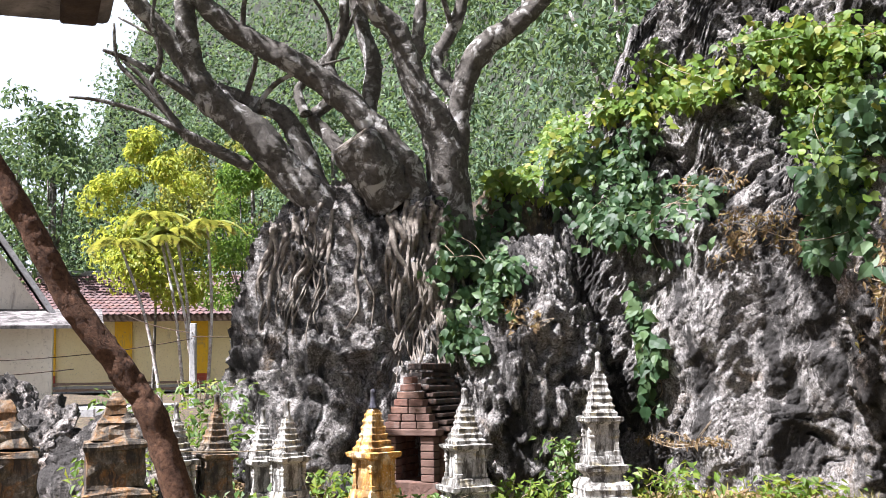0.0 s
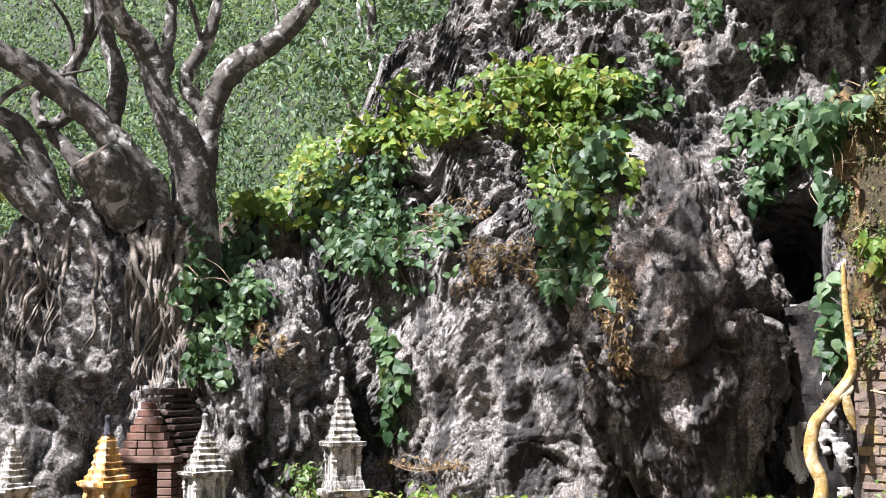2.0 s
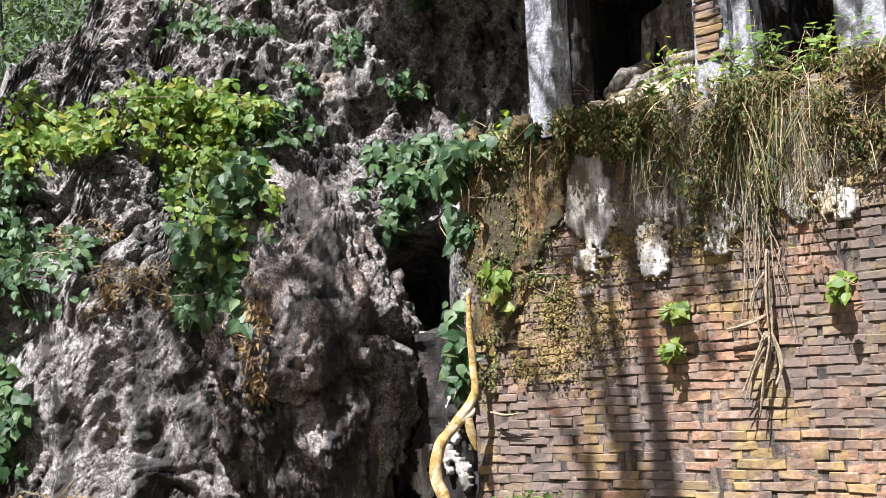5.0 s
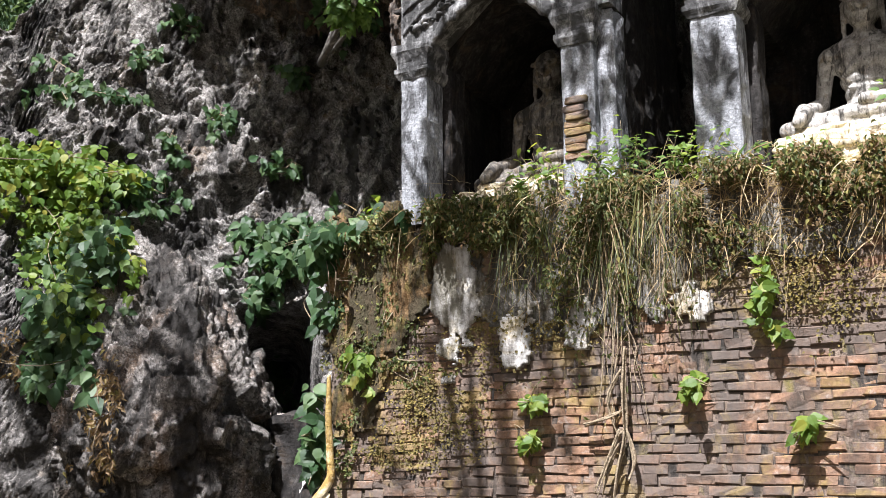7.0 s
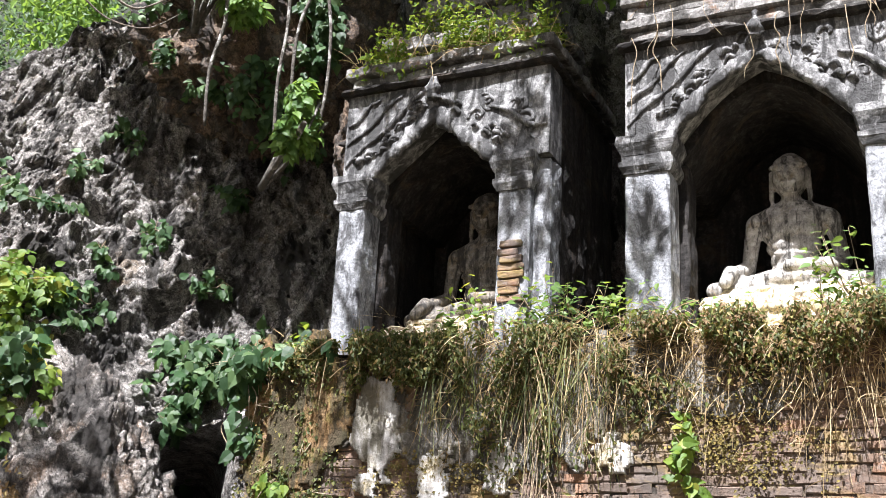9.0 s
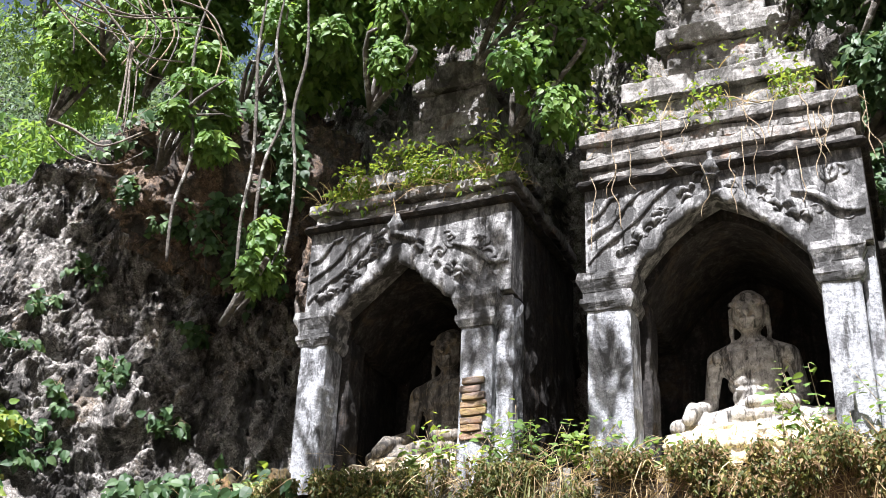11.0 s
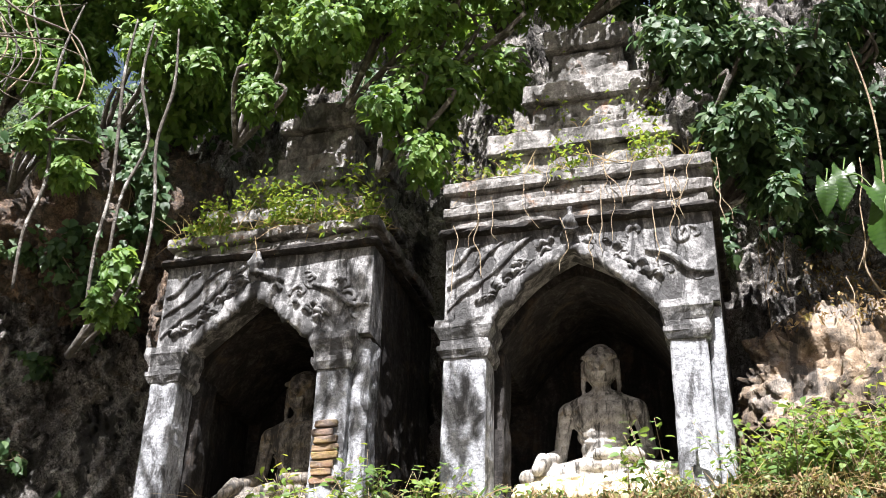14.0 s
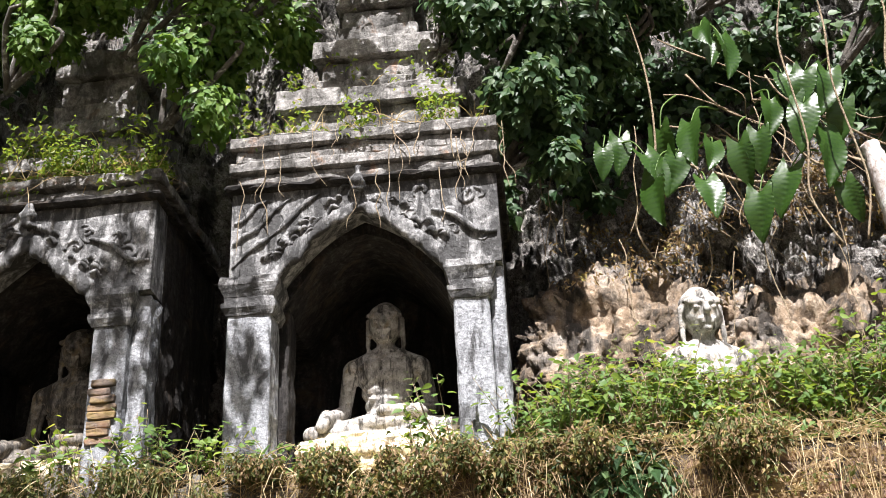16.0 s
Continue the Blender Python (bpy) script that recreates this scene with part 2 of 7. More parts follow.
def leafy(name, c1, c2, c3, gloss=0.5, through_=0.35, dead=None):
    """Leaf: colour varies from leaf to leaf, some light passes through."""
    m, nt, b = shader(name, gloss, 0.33)
    gi = nt.nodes.new("ShaderNodeNewGeometry")
    col = ramp(nt, gi.outputs["Random Per Island"], [(0.0, c1), (0.5, c2), (0.86, c3), (1.0, dead or c3)])
    v = coords(nt)
    col = mix(nt, ramp(nt, noise_tex(nt, v, 1.3, 3), [(0.35, grey(0)), (0.7, grey(0.6))]), col, c1)
    nt.links.new(col, b.inputs["Base Color"])
    tr = nt.nodes.new("ShaderNodeBsdfTranslucent")
    nt.links.new(mix(nt, 0.5, col, (c3[0] * 1.6, c3[1] * 1.5, c3[2] * 0.7)), tr.inputs["Color"])
    ms = nt.nodes.new("ShaderNodeMixShader")
    ms.inputs["Fac"].default_value = through_
    nt.links.new(b.outputs["BSDF"], ms.inputs[1]), nt.links.new(tr.outputs["BSDF"], ms.inputs[2])
    nt.links.new(ms.outputs["Shader"], nt.nodes["Material Output"].inputs["Surface"])
    return m


def barky(name, dark, light, patch=None, scale=1.0, patch_at=(0.5, 0.6)):
    m, nt, b = shader(name, 0.9, 0.2)
    v = coords(nt)
    n = noise_tex(nt, v, 14 * scale, 9, 0.7, 0.5)
    col = ramp(nt, n, [(0.32, dark), (0.66, light)])
    if patch:
        col = mix(nt, ramp(nt, noise_tex(nt, v, 5 * scale, 6, 0.7, 0.5), [(patch_at[0], grey(0)), (patch_at[1], grey(0.9))]), col, patch)
    nt.links.new(col, b.inputs["Base Color"])
    n1 = bump(nt, b, n, 0.9, 0.03)
    bump(nt, b, noise_tex(nt, v, 55 * scale, 5, 0.7), 0.6, 0.008, n1)
    return m


def bricky(name, c1, c2, c3, soot=(0.09, 0.08, 0.075), moss=None):
    """Fired brick: every brick has a shade of its own, with soot and moss in patches over the wall."""
    m, nt, b = shader(name, 0.93, 0.2)
    oi = nt.nodes.new("ShaderNodeObjectInfo")
    gi = nt.nodes.new("ShaderNodeNewGeometry")
    ad = nt.nodes.new("ShaderNodeMath")
    ad.operation = "FRACT"
    sm = nt.nodes.new("ShaderNodeMath")
    nt.links.new(oi.outputs["Random"], sm.inputs[0]), nt.links.new(gi.outputs["Random Per Island"], sm.inputs[1])
    nt.links.new(sm.outputs[0], ad.inputs[0])
    v = gi.outputs["Position"]
    col = ramp(nt, ad.outputs[0], [(0.0, c1), (0.45, c2), (1.0, c3)])
    grain = noise_tex(nt, v, 35, 8, 0.7)
    col = mix(nt, 0.75, col, ramp(nt, grain, [(0.3, grey(0.2)), (0.65, grey(1.0))]), "MULTIPLY")
    col = mix(nt, ramp(nt, noise_tex(nt, v, 14, 6, 0.7, 0.5), [(0.55, grey(0)), (0.66, grey(0.6))]), col, (0.4, 0.36, 0.31))
    # long damp streaks down the wall
    mp = nt.nodes.new("ShaderNodeMapping")
    mp.inputs["Scale"].default_value = (2.2, 2.2, 0.3)
    nt.links.new(v, mp.inputs["Vector"])
    col = mix(nt, ramp(nt, noise_tex(nt, mp.outputs["Vector"], 2.0, 7, 0.65, 0.5), [(0.5, grey(0)), (0.66, grey(0.75))]), col, tuple(c * 0.45 for c in soot))
    so = noise_tex(nt, v, 1.5, 8, 0.65, 0.8)
    col = mix(nt, ramp(nt, so, [(0.38, grey(0)), (0.55, grey(0.85))]), col, soot)
    if moss:
        mo = noise_tex(nt, v, 2.2, 8, 0.7, 1.0)
        col = mix(nt, ramp(nt, mo, [(0.5, grey(0)), (0.64, grey(0.75))]), col, moss)
    nt.links.new(col, b.inputs["Base Color"])
    n1 = bump(nt, b, grain, 0.8, 0.012)
    bump(nt, b, noise_tex(nt, v, 9, 6), 0.6, 0.02, n1)
    return m


LIMESTONE = stone("limestone", (0.085, 0.077, 0.069), (0.34, 0.318, 0.288), (0.74, 0.715, 0.675), 1.0, tint=(0.23, 0.165, 0.1), tint_at=(0.57, 0.7), stain_at=(0.43, 0.51), streak=1.3, relief=1.9, cracks=2.6)
LIMESTONE_PALE = stone("pale_limestone", (0.11, 0.097, 0.085), (0.39, 0.358, 0.32), (0.74, 0.705, 0.66), 1.1, tint=(0.22, 0.15, 0.1), tint_at=(0.5, 0.64), stain_at=(0.45, 0.57), streak=1.3, relief=1.7, cracks=2.2)
EARTH_DARK = stone("dark_earthy_rock", (0.06, 0.04, 0.028), (0.18, 0.12, 0.08), (0.36, 0.27, 0.19), 1.1, tint=(0.2, 0.19, 0.18), tint_at=(0.5, 0.66), relief=1.4, cracks=2.4)
EARTH_ROCK = stone("earthy_rock", (0.13, 0.09, 0.06), (0.35, 0.26, 0.17), (0.6, 0.5, 0.38), 0.9, tint=(0.3, 0.29, 0.27), tint_at=(0.5, 0.66))
STUCCO = stone("weathered_stucco", (0.15, 0.158, 0.165), (0.31, 0.322, 0.335), (0.54, 0.555, 0.57), 3.0, stain=(0.05, 0.05, 0.05), streak=1.2, relief=0.9, stain_at=(0.40, 0.52))
# near-black stucco: the shade inside the niches is put into the colour
STUCCO_SHADE = stone("shade_dark_stucco", (0.014, 0.013, 0.012), (0.035, 0.032, 0.029), (0.1, 0.093, 0.085), 1.8, stain=(0.012, 0.011, 0.01), tint=(0.07, 0.05, 0.033), relief=0.7)
PLASTER = stone("old_lime_plaster", (0.3, 0.29, 0.27), (0.56, 0.55, 0.52), (0.78, 0.77, 0.75), 1.6, stain=(0.1, 0.09, 0.06), tint=(0.28, 0.22, 0.1), tint_at=(0.52, 0.66), relief=0.8, streak=1.5, stain_at=(0.42, 0.56))
STATUE = stone("old_statue_stucco", (0.16, 0.15, 0.13), (0.42, 0.4, 0.36), (0.66, 0.64, 0.6), 2.6, tint=(0.28, 0.21, 0.12), tint_at=(0.56, 0.7), relief=0.4, streak=4, stain_at=(0.38, 0.5))
# darker copy of the statue stucco, with the narrow niche's shade in its colour
STATUE_SHADED = stone("shaded_statue_stucco", (0.07, 0.062, 0.052), (0.2, 0.18, 0.15), (0.38, 0.36, 0.32), 2.6, tint=(0.2, 0.15, 0.08), tint_at=(0.52, 0.66), relief=0.4, streak=4, stain_at=(0.42, 0.54))
ALTAR = stone("gilded_plaster", (0.45, 0.37, 0.22), (0.7, 0.64, 0.46), (0.84, 0.8, 0.68), 2.4, stain=(0.16, 0.11, 0.06), relief=0.7, tint=(0.5, 0.35, 0.13), stain_at=(0.4, 0.5))
STUPA_WHITE = stone("limewashed_stupa", (0.22, 0.21, 0.18), (0.5, 0.49, 0.45), (0.76, 0.75, 0.71), 3.2, stain=(0.06, 0.055, 0.045), tint=(0.46, 0.38, 0.18), tint_at=(0.54, 0.68), relief=0.8, streak=2.4, stain_at=(0.45, 0.56))
STUPA_GOLD = stone("ochre_stupa", (0.58, 0.32, 0.06), (0.8, 0.66, 0.4), (0.86, 0.82, 0.72), 2.2, stain=(0.14, 0.08, 0.03), tint=(0.55, 0.26, 0.03), tint_at=(0.43, 0.52), relief=0.7, streak=2, stain_at=(0.43, 0.54))
STUPA_OLD = stone("mossy_old_stupa", (0.06, 0.05, 0.035), (0.16, 0.13, 0.09), (0.34, 0.31, 0.26), 2.8, tint=(0.26, 0.13, 0.045), tint_at=(0.48, 0.62), relief=0.7)
CLAY = stone("ochre_clay", (0.12, 0.07, 0.03), (0.26, 0.155, 0.07), (0.42, 0.28, 0.14), 2.2, stain=(0.045, 0.04, 0.025), tint=(0.15, 0.13, 0.035), tint_at=(0.46, 0.6), stain_at=(0.46, 0.6), relief=1.2, streak=1.6)
OLD_RENDER = stone("mossy_old_render", (0.1, 0.095, 0.08), (0.24, 0.23, 0.2), (0.46, 0.45, 0.42), 1.6, stain=(0.05, 0.045, 0.035), tint=(0.2, 0.15, 0.06), relief=1.2, streak=1.4, stain_at=(0.44, 0.58))
SOIL = stone("soil_and_litter", (0.05, 0.035, 0.022), (0.15, 0.105, 0.065), (0.3, 0.23, 0.15), 1.6, tint=(0.05, 0.075, 0.025), tint_at=(0.5, 0.66), relief=1.0)
MORTAR = stone("crumbling_mortar", (0.1, 0.08, 0.065), (0.2, 0.15, 0.115), (0.32, 0.25, 0.19), 2.0, tint=(0.2, 0.17, 0.05), tint_at=(0.54, 0.68))
BRICK = bricky("old_brick", (0.23, 0.15, 0.1), (0.3, 0.185, 0.12), (0.38, 0.215, 0.13), soot=(0.115, 0.098, 0.085), moss=(0.3, 0.22, 0.08))
BRICK_DARK = bricky("dark_old_brick", (0.26, 0.1, 0.06), (0.36, 0.16, 0.1), (0.4, 0.23, 0.15), soot=(0.12, 0.08, 0.065))
BARK = barky("grey_bark", (0.042, 0.038, 0.032), (0.15, 0.137, 0.118), (0.46, 0.45, 0.42), 1.3, (0.53, 0.61))
BARK_DEAD = barky("dead_brown_bark", (0.03, 0.016, 0.01), (0.17, 0.09, 0.052), None, 2.4)
ROOT = barky("root_bark", (0.1, 0.085, 0.068), (0.3, 0.265, 0.22), None, 1.5)
TWIG = barky("dry_twig", (0.16, 0.12, 0.075), (0.42, 0.34, 0.23), None, 2.0)
OCHRE = barky("ochre_bark", (0.22, 0.13, 0.035), (0.52, 0.37, 0.13), (0.62, 0.54, 0.36))
IVY = leafy("ivy_leaf", (0.02, 0.05, 0.018), (0.042, 0.095, 0.034), (0.12, 0.19, 0.075))
BRIGHT = leafy("young_leaf", (0.06, 0.12, 0.02), (0.13, 0.22, 0.03), (0.24, 0.3, 0.05), through_=0.45, dead=(0.4, 0.34, 0.06))
CANOPY = leafy("canopy_leaf", (0.05, 0.115, 0.025), (0.12, 0.22, 0.045), (0.22, 0.33, 0.08), through_=0.48)
DRY = leafy("dry_leaf", (0.1, 0.065, 0.035), (0.22, 0.15, 0.08), (0.4, 0.3, 0.16), 0.8, 0.25, dead=(0.3, 0.3, 0.08))
# paler and bluer than near leaves: some distance haze is in this colour
FARLEAF = leafy("far_leaf", (0.05, 0.095, 0.055), (0.09, 0.15, 0.08), (0.16, 0.23, 0.11), 0.6, 0.35)
PALMLEAF = leafy("palm_leaf", (0.15, 0.2, 0.05), (0.22, 0.27, 0.07), (0.34, 0.34, 0.09), 0.5, 0.45, dead=(0.45, 0.31, 0.08))
YELLOWLEAF = leafy("sunlit_yellow_leaf", (0.17, 0.24, 0.04), (0.3, 0.36, 0.06), (0.42, 0.45, 0.1), 0.6, 0.5, dead=(0.5, 0.36, 0.06))
WEED_DARK = leafy("dull_small_leaf", (0.035, 0.05, 0.015), (0.08, 0.1, 0.03), (0.19, 0.2, 0.06), 0.6, 0.3, dead=(0.3, 0.22, 0.08))
GRASS = leafy("grass_blade", (0.07, 0.1, 0.02), (0.16, 0.18, 0.04), (0.34, 0.29, 0.1), 0.7, 0.35)
MOSS = leafy("moss_tuft", (0.08, 0.07, 0.025), (0.15, 0.12, 0.04), (0.24, 0.185, 0.055), 0.95, 0.1)
PALEBARK = barky("pale_peeling_bark", (0.2, 0.12, 0.08), (0.6, 0.58, 0.55), (0.75, 0.74, 0.72), 0.7)

# ---- ground ----
def ground_height(x, y):
    p = np.stack([x, y, x * 0], -1).reshape(-1, 3)
    z = 0.12 * fbm(p * 0.5, 4, 3).reshape(x.shape) * np.clip((np.hypot(x, y) - 1) / 5, 0, 1)
    near = np.clip((6.8 - np.hypot(x, y)) / 3.0, 0, 1)
    return z - 0.55 * near * near * (3 - 2 * near) + 0.05 + np.clip((np.hypot(x, y) - 25) / 60, 0, 1) * 0.6


def build_ground():
    r = np.concatenate([np.linspace(0.0, 14, 90), np.geomspace(14.5, 900, 60)])
    a = np.linspace(0, 2 * np.pi, 181)
    rr, aa = np.meshgrid(r, a, indexing="ij")
    x, y = rr * np.sin(aa), rr * np.cos(aa)
    z = ground_height(x, y)
    n, m = x.shape
    i, j = np.meshgrid(np.arange(n - 1), np.arange(m - 1), indexing="ij")
    f = np.stack([i * m + j, (i + 1) * m + j, (i + 1) * m + j + 1, i * m + j + 1], -1).reshape(-1, 4)
    v = np.stack([x, y, z], -1).reshape(-1, 3)
    f = f[:, ::-1]
    thing_np("ground", v, f, SOIL, "brown earth with leaf litter and thin grass", "ground", kind="structure")


build_ground()


# ---- rock ----
def karst(p, seed, big=0.35, mid=0.14, fine=0.05, flute=0.75):
    """How far a limestone face stands out: bulges, rounded lumps between creases, cracks, pits."""
    q = p * [1, 1, flute]
    q = q + 0.16 * np.stack([vnoise(p * 2.3, seed + 5), vnoise(p * 2.3, seed + 6), vnoise(p * 2.3, seed + 7)], -1)
    b = fbm(q * 0.8 + 3.1, 3, seed)
    f1 = facets(q, 1.5, seed + 11)
    f2 = facets(q, 4.2, seed + 12)
    f3 = facets(p + 0.03 * (q - p), 11.0, seed + 13)
    r = np.abs(vnoise(p * 7.0, seed + 57)) + 0.6 * np.abs(vnoise(p * 15.0, seed + 58)) - 0.4
    f = fbm(p * 34.0, 2, seed + 83, 0.6)
    crack = np.clip(1 - np.abs(fbm(q * 1.3 + 9, 3, seed + 91)) / 0.06, 0, 1)
    return big * b + mid * 1.7 * f1 + mid * 0.75 * f2 + fine * 1.5 * f3 + fine * 0.6 * r + fine * 0.5 * f - 0.09 * crack


ROCKS = []                                     # arrays of the rock and wall faces, on which plants take hold


def crag(name, centre, radii, seed, material, label, n=220, power=2.6, turn=0.0, big=0.3, mid=0.14, fine=0.05, lean=(0, 0), under=0.0):
    """A free-standing mass of rock: a squarish, leaning, deeply weathered lump."""
    th, ph = np.meshgrid(np.linspace(0, 2 * np.pi, n, endpoint=False), np.linspace(-np.pi / 2, np.pi / 2, n * 2 // 3), indexing="ij")
    e = 2.0 / power
    s = lambda v: np.sign(v) * np.abs(v) ** e
    d = np.stack([s(np.cos(ph)) * s(np.cos(th)), s(np.cos(ph)) * s(np.sin(th)), s(np.sin(ph))], -1).reshape(-1, 3)
    c, sn = math.cos(turn), math.sin(turn)
    p = d * radii
    h = p[:, 2:3] / radii[2]
    p[:, :2] *= 1 - 0.22 * np.clip(h, 0, 1) - under * np.clip(-h, 0, 1) ** 1.5
    p[:, 0] += lean[0] * h[:, 0]
    p[:, 1] += lean[1] * h[:, 0]
    p = np.stack([p[:, 0] * c - p[:, 1] * sn, p[:, 0] * sn + p[:, 1] * c, p[:, 2]], -1)
    w = p + np.asarray(centre)
    out = p / (np.asarray(radii) ** 2).mean() ** 0.5
    out /= np.linalg.norm(out, axis=1)[:, None] + 1e-9
    p = p + out * karst(w, seed, big, mid, fine)[:, None]
    k, m = th.shape
    i, j = np.meshgrid(np.arange(k), np.arange(m - 1), indexing="ij")
    f = np.stack([i * m + j, ((i + 1) % k) * m + j, ((i + 1) % k) * m + j + 1, i * m + j + 1], -1).reshape(-1, 4)
    ROCKS.append((p + np.asarray(centre), f))
    ob = thing_np(name, p, f, material, label, "rock")
    ob.location = centre
    return ob


CLIFF_AZ = [-9, -4, 0, 5, 9, 14, 20, 27, 33, 40, 50, 60, 75, 95, 125]
CLIFF_R = [12.5, 10.9, 10.5, 9.9, 9.2, 8.8, 8.5, 8.9, 9.2, 8.6, 8.5, 8.4, 7.9, 7.5, 9.0]
CLIFF_TOP = [0.6, 1.3, 1.6, 2.4, 3.9, 5.6, 6.4, 7.9, 9.0, 9.3, 9.5, 9.5, 9.5, 9.5, 9.5]


def cliff_place(az, h):
    """A place on the smooth cliff: compass direction and height."""
    r = np.interp(az, CLIFF_AZ, CLIFF_R)
    soft = np.interp(az, [0, 10, 20, 30, 40], [0.9, 0.55, 0.45, 0.26, 0.1])
    step = np.interp(az, [0, 8, 24, 34], [0.1, 0.3, 0.3, 0.0]) * np.clip((h - 2.2) / 0.5, 0, 1)
    hollow = 1.9 * np.exp(-((np.asarray(az) - 29.6) / 1.9) ** 4) * np.clip((2.6 - np.asarray(h)) / 0.4, 0, 1)
    rr = r + hollow + 0.1 * h + soft * np.clip(h - 2.4, 0, None) + step
    a = np.radians(az)
    return np.stack([rr * np.sin(a), rr * np.cos(a), h], -1)


def build_cliff():
    az = np.linspace(-9, 125, 740)
    v = np.linspace(0, 1, 300)
    A, V = np.meshgrid(az, v, indexing="ij")
    top = np.interp(A, CLIFF_AZ, CLIFF_TOP)
    top = top + np.clip(top - 2, 0, 0.6) * vnoise(np.stack([A, 0 * A, 0 * A], -1).reshape(-1, 3) * 0.55, 19).reshape(A.shape)
    H = -0.4 + V * (top + 0.4)
    p = cliff_place(A, H).reshape(-1, 3)
    a = np.radians(A).ravel()
    out = np.stack([-np.sin(a), -np.cos(a), 0.25 + 0 * a], -1)
    calm = np.clip((A - 8.5) / 2, 0, 1) * np.clip((23 - A) / 3, 0, 1) * np.clip((2.1 - H) / 0.5, 0, 1)
    k_all = karst(p, 11, 0.3, 0.15, 0.06)
    k_soft = karst(p, 11, 0.3, 0.05, 0.022)
    p = p + out * (k_all * (1 - calm.ravel()) + k_soft * calm.ravel())[:, None]
    back = p.reshape(*A.shape, 3)[:, -1] + np.array([0, 0, 0])
    n, m = A.shape
    # the crest runs back into the hill
    crest = [back]
    for k in range(1, 7):
        dist = 0.8 * k
        q = back + np.stack([np.sin(np.radians(az)) * dist, np.cos(np.radians(az)) * dist, az * 0 + 0.25 * dist], -1)
        q[:, 2] += 0.3 * fbm(q, 3, 77)
        crest.append(q)
    P = np.concatenate([p.reshape(n, m, 3), np.stack(crest[1:], 1)], 1)
    m = P.shape[1]
    i, j = np.meshgrid(np.arange(n - 1), np.arange(m - 1), indexing="ij")
    f = np.stack([i * m + j, (i + 1) * m + j, (i + 1) * m + j + 1, i * m + j + 1], -1).reshape(-1, 4)
    ROCKS.append((P.reshape(-1, 3), f))
    thing_np("cliff", P.reshape(-1, 3), f, LIMESTONE, "grey weathered limestone cliff with brown earth pockets", "cliff", kind="structure")


build_cliff()
crag("rock_crag", (-0.82, 9.75, 0.7), (1.14, 0.95, 1.95), 3, LIMESTONE, "grey limestone crag gripped by tree roots", 270, 2.7, big=0.2, mid=0.13, fine=0.05, lean=(0.12, 0.1))
crag("rock_crag", (0.70, 9.45, 0.75), (0.56, 0.8, 1.25), 8, LIMESTONE, "small grey limestone outcrop with a hollow foot", 220, 2.6, big=0.18, mid=0.12, fine=0.05, under=0.15)
crag("earth_mound", (0.62, 10.45, 1.25), (0.95, 0.75, 1.5), 9, SOIL, "mound of dark earth and roots behind the outcrop", 160, 2.2, big=0.2, mid=0.1, fine=0.04)
crag("boulder", tuple(polar(24.3, 8.35, 1.4)), (0.72, 0.75, 1.35), 21, LIMESTONE_PALE, "large pale overhanging limestone boulder", 260, 2.05, turn=radians(-25), big=0.15, mid=0.16, fine=0.04, under=0.5, lean=(-0.12, 0.12))
crag("rock_outcrop", tuple(fac(0.75, 7.95, 3.75)), (0.95, 0.6, 0.72), 33, EARTH_ROCK, "pale brown rock outcrop above a weedy ledge", 200, 2.4, turn=TURN, big=0.18, mid=0.14, fine=0.06)
crag("rock_outcrop", tuple(fac(2.05, 8.0, 3.6)), (0.8, 0.6, 0.7), 37, EARTH_ROCK, "brown broken rock beside a weedy ledge", 180, 2.4, turn=TURN, big=0.18, mid=0.14, fine=0.06)
crag("rock_outcrop", tuple(polar(31.5, 9.5, 6.0)), (1.0, 0.5, 0.85), 51, EARTH_DARK, "brown earthy rock under the cliff-top bushes", 170, 2.4, turn=radians(-30), big=0.22, mid=0.16, fine=0.06)
crag("boulder", tuple(polar(36.9, 8.35, 4.75)), (0.26, 0.3, 0.5), 53, EARTH_DARK, "rounded brown boulder wedged beside a shrine", 130, 2.3, turn=radians(-40), big=0.1, mid=0.05, fine=0.02)
crag("boulder", (-2.45, 8.6, 0.25), (0.5, 0.4, 0.5), 41, LIMESTONE_PALE, "low pale boulder behind old stupas", 140, 2.3, big=0.12, mid=0.08, fine=0.03)
crag("boulder", (-3.15, 8.9, 0.35), (0.55, 0.4, 0.42), 47, LIMESTONE_PALE, "pale pitted boulder behind old stupas", 150, 2.3, big=0.16, mid=0.12, fine=0.04)
crag("boulder", (-3.52, 9.2, 0.55), (0.5, 0.4, 0.4), 48, LIMESTONE_PALE, "pale pitted boulder behind old stupas", 150, 2.3, big=0.16, mid=0.12, fine=0.04)
crag("boulder", (-1.9, 8.35, 0.12), (0.32, 0.3, 0.35), 43, LIMESTONE_PALE, "low pale boulder behind old stupas", 120, 2.3, big=0.1, mid=0.06, fine=0.03)

# ---- brick wall ----
WALL_D, LEDGE = 6.3, 2.78


def build_wall():
    wall = root("wall_brick", FACADE, "old brick retaining wall with soot, moss and fallen plaster", "wall", kind="structure")
    bm = bmesh.new()
    box(bm, -4.5, 4.5, WALL_D + 0.021, WALL_D + 1.9, -0.3, LEDGE - 0.06)
    part("core", bm, MORTAR, wall)
    bm = bmesh.new()
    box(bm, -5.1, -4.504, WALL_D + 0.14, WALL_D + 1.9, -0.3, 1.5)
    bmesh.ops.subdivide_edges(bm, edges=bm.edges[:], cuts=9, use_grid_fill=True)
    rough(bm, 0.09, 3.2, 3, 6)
    # coloured near-black for the dark shaded gap beside the boulder
    part("return_wall", bm, STUCCO_SHADE, wall)
    return wall


wall = build_wall()



